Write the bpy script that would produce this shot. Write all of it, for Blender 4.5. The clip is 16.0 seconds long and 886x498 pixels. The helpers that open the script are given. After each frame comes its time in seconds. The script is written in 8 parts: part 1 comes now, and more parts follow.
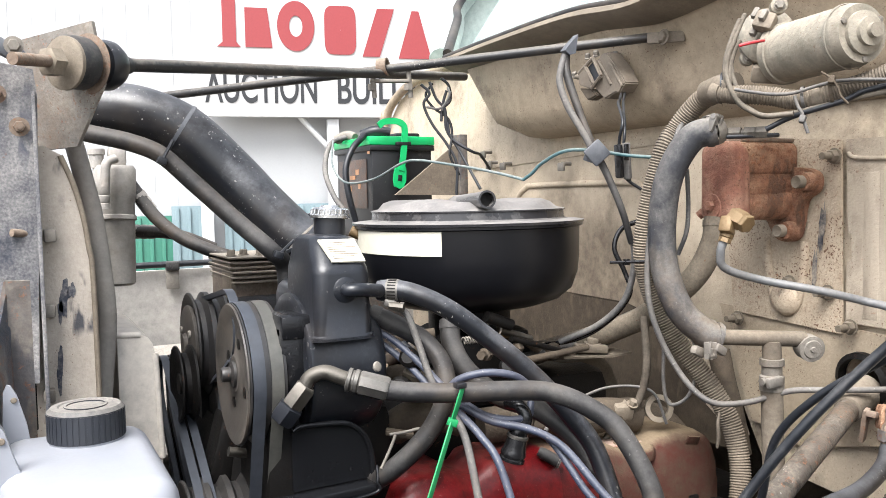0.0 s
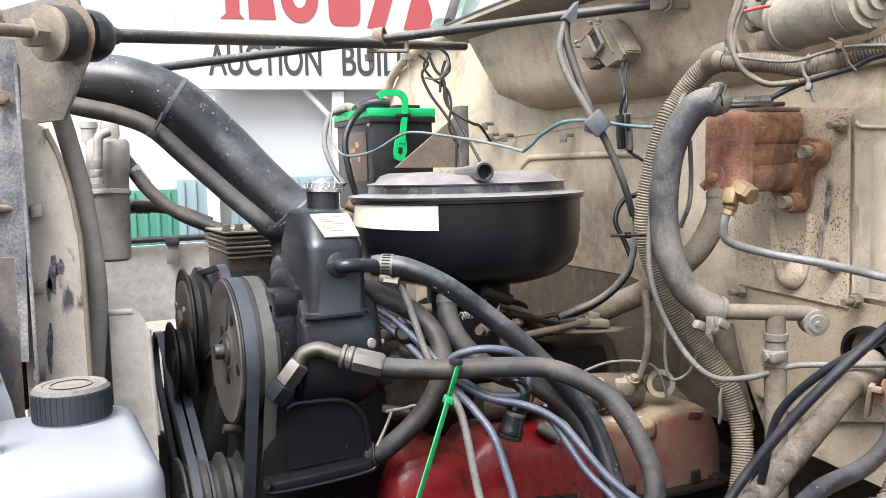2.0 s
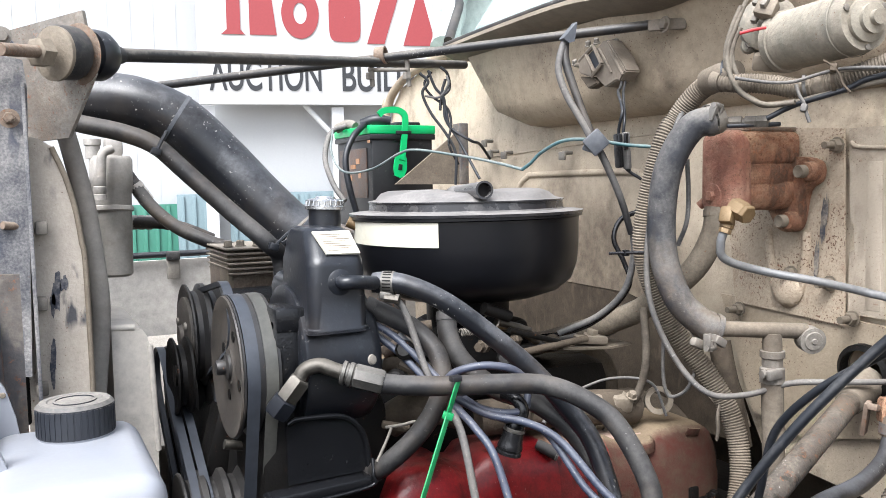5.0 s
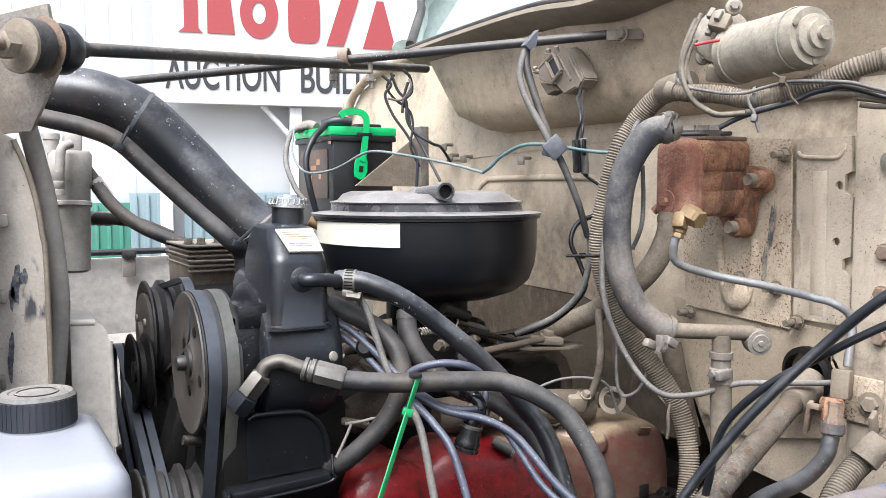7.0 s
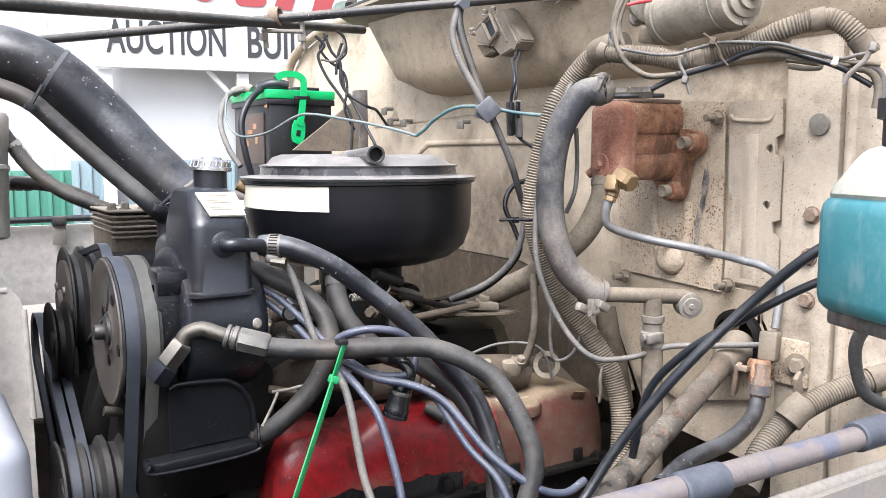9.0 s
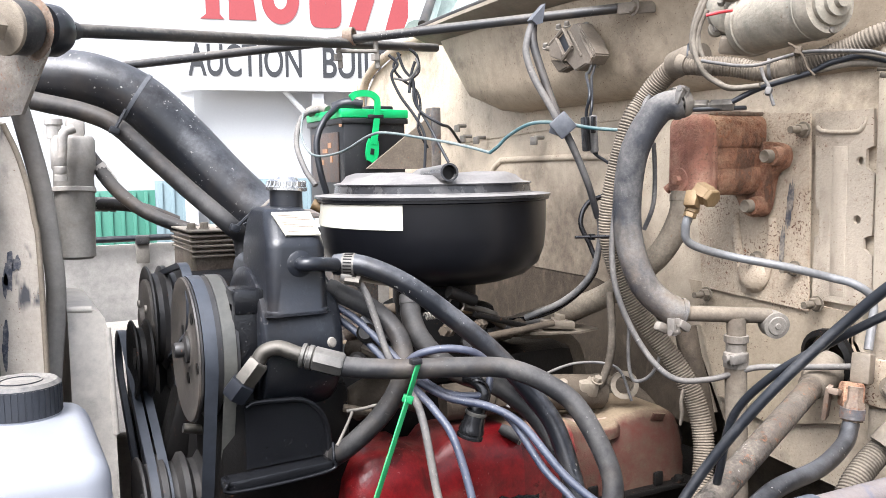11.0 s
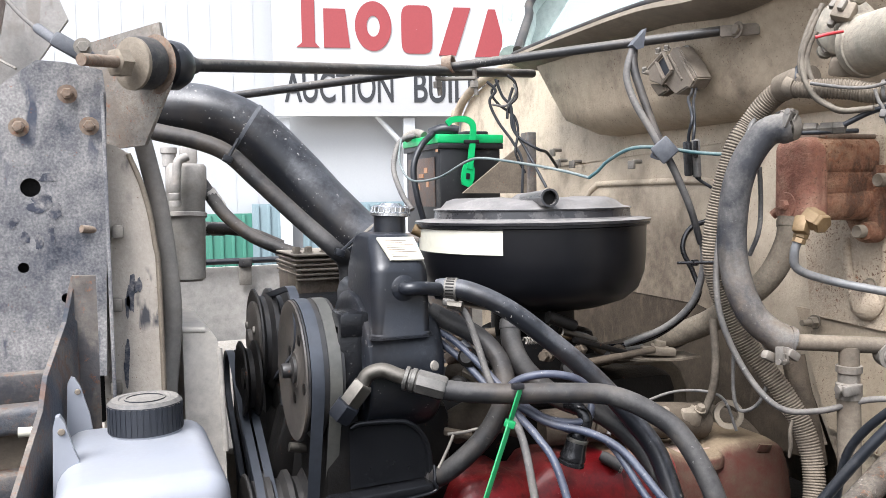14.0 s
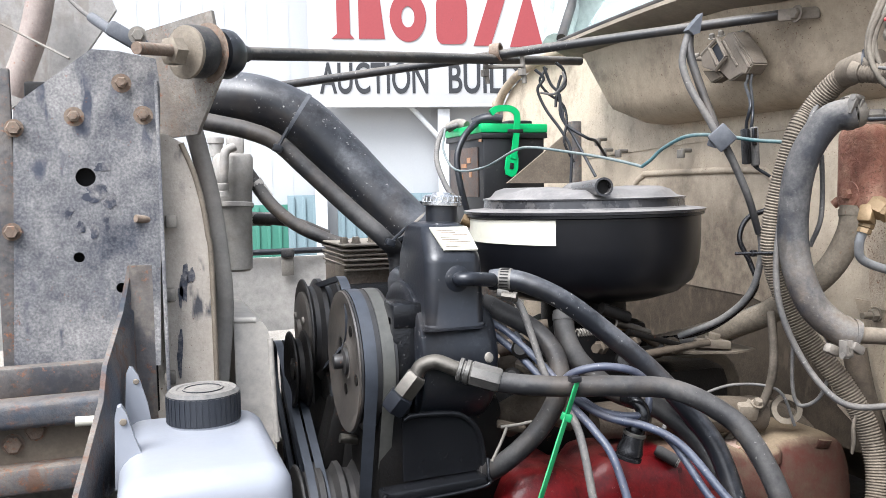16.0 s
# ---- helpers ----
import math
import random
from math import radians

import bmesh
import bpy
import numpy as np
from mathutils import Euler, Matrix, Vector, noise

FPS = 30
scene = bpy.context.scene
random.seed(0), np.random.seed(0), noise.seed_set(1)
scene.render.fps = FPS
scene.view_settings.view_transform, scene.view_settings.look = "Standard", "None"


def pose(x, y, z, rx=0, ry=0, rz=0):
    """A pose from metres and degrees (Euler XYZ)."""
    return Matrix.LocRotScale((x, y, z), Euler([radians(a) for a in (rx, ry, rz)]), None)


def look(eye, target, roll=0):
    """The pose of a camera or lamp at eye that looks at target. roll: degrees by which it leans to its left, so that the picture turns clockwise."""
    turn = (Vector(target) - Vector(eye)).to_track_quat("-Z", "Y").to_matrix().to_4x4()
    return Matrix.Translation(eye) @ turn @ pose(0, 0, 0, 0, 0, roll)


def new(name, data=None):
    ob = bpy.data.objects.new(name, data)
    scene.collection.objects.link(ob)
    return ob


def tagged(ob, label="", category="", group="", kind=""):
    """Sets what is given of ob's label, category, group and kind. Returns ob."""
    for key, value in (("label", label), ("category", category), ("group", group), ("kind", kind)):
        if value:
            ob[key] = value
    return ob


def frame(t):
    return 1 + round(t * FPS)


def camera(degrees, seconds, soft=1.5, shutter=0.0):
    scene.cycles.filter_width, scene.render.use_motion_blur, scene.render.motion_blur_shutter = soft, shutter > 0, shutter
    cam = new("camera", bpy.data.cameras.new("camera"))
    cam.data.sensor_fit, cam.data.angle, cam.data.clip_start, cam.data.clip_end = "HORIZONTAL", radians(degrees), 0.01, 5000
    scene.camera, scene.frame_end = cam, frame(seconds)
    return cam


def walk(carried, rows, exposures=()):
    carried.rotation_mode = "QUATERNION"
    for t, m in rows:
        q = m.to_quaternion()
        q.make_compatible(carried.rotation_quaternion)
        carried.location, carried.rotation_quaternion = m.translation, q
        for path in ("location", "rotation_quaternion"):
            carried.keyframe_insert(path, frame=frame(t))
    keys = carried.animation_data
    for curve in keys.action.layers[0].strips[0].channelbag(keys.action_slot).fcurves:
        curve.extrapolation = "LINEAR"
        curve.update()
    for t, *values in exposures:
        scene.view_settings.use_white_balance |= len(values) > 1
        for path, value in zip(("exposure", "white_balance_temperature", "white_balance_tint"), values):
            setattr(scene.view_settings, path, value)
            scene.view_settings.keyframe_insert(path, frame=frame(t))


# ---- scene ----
cam = camera(55.0, 16.0, soft=0.5)

PATH = [
    (0, (0.013, -0.019, 1.447), (0.915, 1.762, 1.318), -1.1),
    (0.5, (0.017, -0.012, 1.445), (0.911, 1.767, 1.265), -1.0),
    (1, (0.028, -0.003, 1.445), (0.915, 1.778, 1.244), -1.5),
    (1.5, (0.031, -0.003, 1.447), (0.913, 1.781, 1.246), -1.4),
    (2, (0.034, -0.006, 1.447), (0.917, 1.778, 1.254), -1.4),
    (2.5, (0.032, -0.01, 1.445), (0.919, 1.773, 1.256), -1.4),
    (3, (0.028, -0.013, 1.447), (0.915, 1.772, 1.283), -1.3),
    (3.5, (0.029, -0.014, 1.449), (0.913, 1.773, 1.289), -1.4),
    (6, (0.027, -0.016, 1.451), (0.93, 1.762, 1.298), -0.7),
    (6.5, (0.018, -0.023, 1.448), (0.958, 1.737, 1.305), -0.0),
    (7, (0.014, -0.028, 1.447), (0.993, 1.709, 1.298), -0.1),
    (7.5, (0.025, -0.027, 1.446), (1.022, 1.696, 1.255), -0.6),
    (8, (0.039, -0.027, 1.444), (1.097, 1.656, 1.226), -0.1),
    (8.2, (0.045, -0.025, 1.441), (1.117, 1.648, 1.21), 0.1),
    (10.3, (0.051, -0.028, 1.440), (1.072, 1.681, 1.246), -1.2),
    (10.5, (0.052, -0.025, 1.440), (1.048, 1.698, 1.252), -1.2),
    (11, (0.053, -0.016, 1.442), (0.976, 1.749, 1.257), -0.8),
    (11.5, (0.049, -0.012, 1.444), (0.926, 1.777, 1.269), -0.7),
    (12, (0.044, -0.012, 1.445), (0.892, 1.791, 1.274), -1.1),
    (12.5, (0.041, -0.014, 1.445), (0.870, 1.798, 1.285), -1.1),
    (13, (0.038, -0.015, 1.448), (0.832, 1.815, 1.304), -1.3),
    (13.5, (0.036, -0.016, 1.447), (0.801, 1.827, 1.317), -1.2),
    (14, (0.035, -0.018, 1.446), (0.773, 1.836, 1.317), -1.0),
    (14.5, (0.031, -0.014, 1.444), (0.746, 1.848, 1.304), -0.6),
    (15, (0.025, -0.013, 1.445), (0.724, 1.855, 1.305), -0.1),
    (15.5, (0.019, -0.009, 1.446), (0.703, 1.865, 1.308), -0.2),
    (16, (0.018, 0.004, 1.444), (0.684, 1.884, 1.296), -1.1),
]
walk(cam, [(t, look(eye, target, roll)) for t, eye, target, roll in PATH], [(0.0, 1.74, 6350, 10), (3.5, 1.70, 6150, 10), (6.0, 1.64, 6100, 10), (8.2, 1.74, 6100, 12), (10.5, 1.96, 6100, 12), (11.5, 1.96, 6100, 12), (12.8, 1.91, 6100, 12), (14.2, 1.57, 6100, 11), (16.0, 1.62, 6000, 10)])

# ---- light: bright overcast day, soft sun high over the front of the truck ----
SUN_EL, SUN_AZ = 54.0, 230.0
world = bpy.data.worlds.new("overcast_sky")
scene.world = world
world.use_nodes = True
wn = world.node_tree
sky = wn.nodes.new("ShaderNodeTexSky")
sky.sky_type = "NISHITA"
sky.sun_disc = False
sky.sun_elevation, sky.sun_rotation = radians(SUN_EL), radians(SUN_AZ)
sky.air_density, sky.dust_density, sky.ozone_density = 1.0, 4.0, 1.0
pale = wn.nodes.new("ShaderNodeHueSaturation")
pale.inputs["Saturation"].default_value = 0.34
wn.links.new(sky.outputs[0], pale.inputs["Color"])
wn.links.new(pale.outputs[0], wn.nodes["Background"].inputs["Color"])
wn.nodes["Background"].inputs["Strength"].default_value = 0.125
sun = new("sun", bpy.data.lights.new("sun", "SUN"))
sun.data.energy, sun.data.angle, sun.data.color = 2.0, radians(38), (1.0, 0.97, 0.93)
_az, _el = radians(SUN_AZ), radians(SUN_EL)
sun.matrix_world = look((math.sin(_az) * math.cos(_el) * 30, math.cos(_az) * math.cos(_el) * 30, math.sin(_el) * 30), (0, 0, 0))

# ---- materials ----
DUST = (0.37, 0.325, 0.268)
RUST = (0.2, 0.082, 0.04)


def surface(name, base, dust=0.4, rough=0.6, metal=0.0, rust=0.0, bump=0.25, grain=260.0, dustcol=DUST, second=None, chips=0.0, blend=12.0, lie=0.35, spec=0.5, stains=0.0, specks=0.0, scuffs=0.0, vary=0.17, lie_from=-0.2, speckle=0.55, drips=0.0, dripcol=(0.13, 0.1, 0.075), splash_shade=None):
    """A used surface: paint or metal with two scales of tone, lying dust, rust spots and fine relief."""
    m = bpy.data.materials.new(name)
    m.use_nodes = True
    t = m.node_tree
    b = t.nodes["Principled BSDF"]
    b.inputs["Specular IOR Level"].default_value = spec
    geo = t.nodes.new("ShaderNodeNewGeometry")

    def noise_at(scale, detail=4.0, roughness=0.6, tall=1.0):
        n = t.nodes.new("ShaderNodeTexNoise")
        n.inputs["Scale"].default_value, n.inputs["Detail"].default_value, n.inputs["Roughness"].default_value = scale, detail, roughness
        if tall != 1.0:
            squash = t.nodes.new("ShaderNodeVectorMath")
            squash.operation = "MULTIPLY"
            squash.inputs[1].default_value = (1, 1, 1 / tall)
            t.links.new(geo.outputs["Position"], squash.inputs[0])
            t.links.new(squash.outputs[0], n.inputs["Vector"])
        else:
            t.links.new(geo.outputs["Position"], n.inputs["Vector"])
        return n.outputs["Fac"]

    def ranged(v, lo, hi, a=0.0, z=1.0):
        n = t.nodes.new("ShaderNodeMapRange")
        for k, x in zip(("From Min", "From Max", "To Min", "To Max"), (lo, hi, a, z)):
            n.inputs[k].default_value = x
        t.links.new(v, n.inputs["Value"])
        return n.outputs[0]

    def mixed(f, a, z):
        n = t.nodes.new("ShaderNodeMix")
        n.data_type = "RGBA"
        for s, v in ((n.inputs[0], f), (n.inputs[6], a), (n.inputs[7], z)):
            if isinstance(v, tuple):
                s.default_value = (*v, 1)
            elif isinstance(v, float):
                s.default_value = v
            else:
                t.links.new(v, s)
        return n.outputs[2]

    def calc(op, a, z):
        n = t.nodes.new("ShaderNodeMath")
        n.operation, n.use_clamp = op, op != "ADD"
        for s, v in zip(n.inputs, (a, z)):
            if isinstance(v, float):
                s.default_value = v
            else:
                t.links.new(v, s)
        return n.outputs[0]

    big, fine, mid = noise_at(blend), noise_at(grain, 3.0), noise_at(52.0, 7.0, 0.72)
    shade = second or tuple(c * 0.62 for c in base)
    col = mixed(ranged(mid, 0.3, 0.7), shade, base)
    if chips:
        col = mixed(ranged(noise_at(47.0, 5.0, 0.55), 0.62 - chips * 0.2, 0.66 - chips * 0.2), col, tuple(c * 0.3 for c in base))
    sep = t.nodes.new("ShaderNodeSeparateXYZ")
    t.links.new(geo.outputs["Normal"], sep.inputs[0])
    up = ranged(sep.outputs[2], lie_from, 1.0, -lie * 0.4 if lie_from < 0 else 0.0, lie)
    cover = calc("ADD", calc("ADD", ranged(big, 0.3, 0.7, dust - vary, dust + vary), calc("ADD", ranged(fine, 0.3, 0.7, -0.12 * speckle, 0.12 * speckle), ranged(mid, 0.3, 0.7, -0.12, 0.12))), up)
    cover = ranged(cover, 0.0, 1.0, 0.0, 0.96)
    if dust > 0 or lie > 0:
        tone = mixed(ranged(fine, 0.3, 0.7), tuple(c * (1 - 0.34 * speckle) for c in dustcol), tuple(min(1.0, c * (1 + 0.22 * speckle)) for c in dustcol))
        col = mixed(cover, col, tone)
    if stains:
        mark = calc("MULTIPLY", ranged(noise_at(5.5, 10.0, 0.7), 0.48, 0.66), ranged(noise_at(31.0, 6.0, 0.65), 0.3, 0.6))
        col = mixed(calc("MULTIPLY", mark, stains), col, (0.115, 0.088, 0.064))
    if drips:
        run = calc("MULTIPLY", ranged(noise_at(48.0, 4.0, 0.5, 3.5), 0.53, 0.6), ranged(noise_at(9.0, 3.0), 0.47, 0.55))
        col = mixed(calc("MULTIPLY", run, drips), col, dripcol)
    # brown oil grime, with the engine's shade on the firewall painted into it
    if splash_shade:
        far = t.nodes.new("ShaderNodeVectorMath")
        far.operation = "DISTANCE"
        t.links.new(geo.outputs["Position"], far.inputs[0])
        far.inputs[1].default_value = splash_shade
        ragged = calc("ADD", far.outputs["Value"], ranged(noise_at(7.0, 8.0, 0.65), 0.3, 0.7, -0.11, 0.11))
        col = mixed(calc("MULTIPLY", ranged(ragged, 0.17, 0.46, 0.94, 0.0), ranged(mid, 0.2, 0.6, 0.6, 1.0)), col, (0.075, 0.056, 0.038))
    if specks:
        dots = ranged(noise_at(330.0, 2.0, 0.5), 0.70 - specks * 0.12, 0.74 - specks * 0.12)
        col = mixed(calc("MULTIPLY", dots, ranged(noise_at(18.0), 0.4, 0.62)), col, (0.12, 0.062, 0.035))
    if scuffs:
        dots = calc("MULTIPLY", ranged(noise_at(240.0, 2.0, 0.5), 0.66, 0.7), ranged(noise_at(16.0), 0.5, 0.62))
        col = mixed(calc("MULTIPLY", dots, scuffs), col, (0.42, 0.4, 0.37))
    r_out = ranged(cover, 0.0, 1.0, rough, 0.92)
    if rust:
        spots = calc("MULTIPLY", ranged(noise_at(120.0, 8.0, 0.75), 0.64 - rust * 0.2, 0.72 - rust * 0.2), ranged(noise_at(14.0), 0.35, 0.6))
        tint = mixed(ranged(noise_at(130.0, 4.0), 0.35, 0.65), tuple(c * 0.5 for c in RUST), tuple(c * 1.35 for c in RUST))
        col = mixed(spots, col, tint)
    t.links.new(col, b.inputs["Base Color"])
    t.links.new(r_out, b.inputs["Roughness"])
    if metal:
        t.links.new(ranged(cover, 0.0, 0.8, metal, 0.0), b.inputs["Metallic"])
    if bump:
        bn = t.nodes.new("ShaderNodeBump")
        bn.inputs["Strength"].default_value, bn.inputs["Distance"].default_value = bump, 0.002
        t.links.new(calc("ADD", fine, mid), bn.inputs["Height"])
        t.links.new(bn.outputs[0], b.inputs["Normal"])
    return m


BEIGE = surface("dusty_beige_paint", (0.57, 0.48, 0.365), dust=0.42, rough=0.5, rust=0.1, bump=0.35, second=(0.42, 0.35, 0.26), blend=4, stains=0.85, specks=0.45, dustcol=(0.55, 0.463, 0.355), drips=0.1, vary=0.34, speckle=0.5, splash_shade=(1.0, 1.28, 1.13))
BEIGE_RUSTY = surface("rust_speckled_beige_paint", (0.46, 0.375, 0.28), dust=0.5, rough=0.65, rust=0.34, bump=0.65, second=(0.34, 0.27, 0.195), stains=0.5, specks=1.0, dustcol=(0.45, 0.372, 0.28), drips=0.25, dripcol=(0.2, 0.12, 0.075), vary=0.28, speckle=0.8)
# grimy beige, its base darkened as well for the shade below the lip
COWL = surface("grimy_shaded_beige_paint", (0.4, 0.325, 0.235), dust=0.35, rough=0.5, rust=0.06, bump=0.4, second=(0.27, 0.218, 0.158), blend=5, stains=0.9, specks=0.5, dustcol=(0.37, 0.305, 0.225), vary=0.4, speckle=0.7, drips=0.12)
SMEAR = surface("blue_black_smear", (0.06, 0.062, 0.075), dust=0.35, rough=0.6, bump=0.6, lie=0.0, dustcol=(0.4, 0.34, 0.27), vary=0.5, blend=60, speckle=1.0)
BEIGE_PALE = surface("chalky_pale_beige_paint", (0.445, 0.38, 0.303), dust=0.35, rough=0.5, rust=0.16, bump=0.45, dustcol=(0.375, 0.316, 0.246), stains=0.75, specks=0.4, speckle=0.7, second=(0.38, 0.325, 0.255), drips=0.25)
BLACK_PLATE = surface("dusted_black_steel", (0.03, 0.036, 0.055), dust=0.5, rough=0.5, rust=0.12, bump=0.3, dustcol=(0.33, 0.315, 0.3), grain=380, lie=0.1, blend=9, vary=0.55, spec=0.4, speckle=0.85, drips=0.9, dripcol=(0.03, 0.037, 0.06))
BLACK_RUSTY = surface("rusty_black_steel", (0.042, 0.043, 0.05), dust=0.3, rough=0.55, rust=0.45, bump=0.4, grain=200, lie=0.3, stains=0.7, dustcol=(0.27, 0.235, 0.195), vary=0.36, drips=0.6, dripcol=(0.03, 0.033, 0.045), blend=9)
RUSTY = surface("bare_rusty_steel", (0.13, 0.082, 0.055), dust=0.4, rough=0.75, rust=0.5, bump=0.5, second=(0.07, 0.042, 0.03), dustcol=(0.27, 0.22, 0.17))
RUSTY_RED = surface("red_oxide_cast_iron", (0.32, 0.135, 0.088), dust=0.14, rough=0.8, rust=0.5, bump=0.9, second=(0.16, 0.066, 0.044), lie=0.16, dustcol=(0.4, 0.28, 0.2), specks=0.6, vary=0.34, blend=20, drips=0.5, dripcol=(0.16, 0.06, 0.04))
PUMP_BLACK = surface("black_painted_pump_steel", (0.0115, 0.0135, 0.0185), dust=-0.12, rough=0.33, bump=0.1, lie=0.18, dustcol=(0.11, 0.114, 0.122), scuffs=0.35, spec=0.5, stains=0.2)
CLEANER_BLACK = surface("satin_black_enamel", (0.005, 0.0053, 0.007), dust=-0.2, rough=0.34, bump=0.02, lie=0.07, dustcol=(0.16, 0.15, 0.14), spec=0.28, scuffs=0.0)
LID_GREY = surface("dusty_black_lid", (0.03, 0.03, 0.033), dust=0.02, rough=0.24, bump=0.06, lie=0.58, dustcol=(0.32, 0.302, 0.285), stains=0.4, vary=0.25, speckle=0.3)
# bluish tone on upward faces is lying dust plus painted sky sheen
RUBBER = surface("dust_and_sheen_black_rubber", (0.0105, 0.012, 0.0158), dust=-0.02, rough=0.33, bump=0.05, lie=0.31, dustcol=(0.225, 0.231, 0.248), blend=9, scuffs=0.85, speckle=0.3, spec=0.5, vary=0.16, stains=0.25)
RUBBER_GREY = surface("grey_dusted_hose_rubber", (0.02, 0.02, 0.0215), dust=0.1, rough=0.5, bump=0.07, lie=0.34, dustcol=(0.138, 0.13, 0.12), spec=0.35, scuffs=0.2, stains=0.5, speckle=0.25, vary=0.26)
RUBBER_TAN = surface("tan_dusted_hose_rubber", (0.066, 0.056, 0.046), dust=0.44, rough=0.85, bump=0.15, lie=0.32, dustcol=(0.25, 0.212, 0.166), spec=0.2, stains=0.6, speckle=0.4, vary=0.26)
BELT = surface("worn_rubber_belt", (0.046, 0.052, 0.064), dust=-0.05, rough=0.42, bump=0.03, lie=0.0, dustcol=(0.08, 0.087, 0.1))
BELT_TAN = surface("tan_worn_rubber_belt", (0.08, 0.079, 0.071), dust=0.1, rough=0.4, bump=0.03, lie=0.0, dustcol=(0.11, 0.105, 0.09))
PULLEY = surface("dusty_stamped_pulley", (0.017, 0.0165, 0.017), dust=0.08, rough=0.45, rust=0.1, bump=0.1, lie=0.08, dustcol=(0.06, 0.053, 0.047), stains=0.3, vary=0.25)
STEEL = surface("dull_plated_steel", (0.14, 0.135, 0.127), dust=0.22, rough=0.36, metal=0.75, bump=0.15, dustcol=(0.175, 0.162, 0.14), stains=0.4)
STEEL_DUSTY = surface("dusty_grey_metal", (0.15, 0.14, 0.125), dust=0.42, rough=0.5, metal=0.25, bump=0.3, dustcol=(0.27, 0.243, 0.205), stains=0.7)
FITTING = surface("brown_grey_plated_steel", (0.1, 0.092, 0.08), dust=0.12, rough=0.34, metal=0.8, bump=0.15, dustcol=(0.135, 0.122, 0.1), stains=0.5)
BRASS = surface("tarnished_brass", (0.2, 0.13, 0.06), dust=0.26, rough=0.4, metal=0.5, bump=0.25, dustcol=(0.2, 0.145, 0.085), stains=0.5)
CHROME = surface("bright_plated_cap", (0.55, 0.56, 0.57), dust=-0.1, rough=0.22, metal=0.9, bump=0.1, lie=0.15)
RED = surface("oily_red_engine_paint", (0.19, 0.0075, 0.0095), dust=-0.14, rough=0.32, bump=0.2, second=(0.06, 0.004, 0.005), lie=0.2, dustcol=(0.13, 0.06, 0.045), scuffs=0.35, stains=0.8, spec=0.35, blend=9, drips=0.75, dripcol=(0.03, 0.004, 0.004))
RED_DUSTY = surface("dust_covered_red_paint", (0.066, 0.046, 0.033), dust=-0.06, rough=0.65, bump=0.4, second=(0.07, 0.019, 0.015), lie=1.35, lie_from=0.55, spec=0.15, dustcol=(0.19, 0.146, 0.098), stains=0.6, vary=0.22, blend=14, speckle=0.4)
RED_MID = surface("dust_streaked_red_paint", (0.15, 0.012, 0.013), dust=-0.1, rough=0.42, bump=0.25, second=(0.045, 0.01, 0.009), lie=1.0, lie_from=0.5, dustcol=(0.24, 0.16, 0.105), stains=0.8, vary=0.3, blend=18, chips=0.14, spec=0.3)
# oily grime, kept near black so crevice shade is in the colour too
GRIME_SHADE = surface("oily_shaded_grime", (0.007, 0.0064, 0.006), dust=-0.16, rough=0.5, bump=0.25, lie=0.1, dustcol=(0.05, 0.042, 0.034), rust=0.12, spec=0.18)
GREEN = surface("bright_green_plastic", (0.01, 0.38, 0.12), dust=-0.15, rough=0.35, bump=0.0, lie=0.1, second=(0.01, 0.34, 0.1))
GREEN_TIE = surface("green_nylon", (0.02, 0.3, 0.1), dust=-0.1, rough=0.35, bump=0.0, lie=0.1)
BATTERY_BLACK = surface("black_battery_plastic", (0.012, 0.0125, 0.014), dust=-0.12, rough=0.4, bump=0.02, lie=0.16)
WHITE_PLASTIC = surface("white_translucent_plastic", (0.265, 0.276, 0.305), dust=-0.18, rough=0.35, bump=0.03, lie=0.24, second=(0.245, 0.256, 0.285), dustcol=(0.32, 0.298, 0.268), blend=20)
CAP_BLACK = surface("dusty_black_cap", (0.02, 0.023, 0.03), dust=-0.06, rough=0.5, bump=0.1, lie=0.55, dustcol=(0.3, 0.275, 0.24))
TEAL_FLUID = surface("teal_washer_fluid_plastic", (0.03, 0.165, 0.19), dust=0.1, rough=0.35, bump=0.03, lie=0.1, second=(0.035, 0.14, 0.165), dustcol=(0.16, 0.24, 0.25), drips=0.4, dripcol=(0.2, 0.27, 0.28))
DUSTY_CLEAR = surface("dusty_clear_plastic", (0.36, 0.38, 0.34), dust=0.5, rough=0.5, bump=0.1, dustcol=(0.38, 0.35, 0.29))
PAPER = surface("yellowed_white_paper", (0.54, 0.53, 0.455), dust=0.1, rough=0.7, bump=0.05, lie=0.0, second=(0.53, 0.505, 0.41), dustcol=(0.44, 0.41, 0.34), stains=0.55)
BLUE_WIRE = surface("blue_grey_ignition_cable", (0.042, 0.052, 0.086), dust=0.08, rough=0.4, bump=0.05, lie=0.24, dustcol=(0.155, 0.16, 0.178), scuffs=0.9, stains=0.3, speckle=0.2)
GREY_WIRE = surface("dusty_grey_cable", (0.06, 0.06, 0.063), dust=0.28, rough=0.6, bump=0.08, lie=0.3, dustcol=(0.23, 0.213, 0.19), scuffs=0.4, stains=0.3)
BLACK_WIRE = surface("black_cable", (0.011, 0.013, 0.0175), dust=-0.02, rough=0.42, bump=0.08, lie=0.2, dustcol=(0.11, 0.106, 0.1))
TEAL_WIRE = surface("teal_wire_insulation", (0.03, 0.1, 0.115), dust=0.3, rough=0.5, bump=0.0, dustcol=(0.17, 0.2, 0.185), vary=0.4, blend=20)
WIRE_TAN = surface("tan_dusted_cable", (0.09, 0.08, 0.066), dust=0.4, rough=0.7, bump=0.1, lie=0.22, dustcol=(0.25, 0.217, 0.175), stains=0.5, spec=0.25)
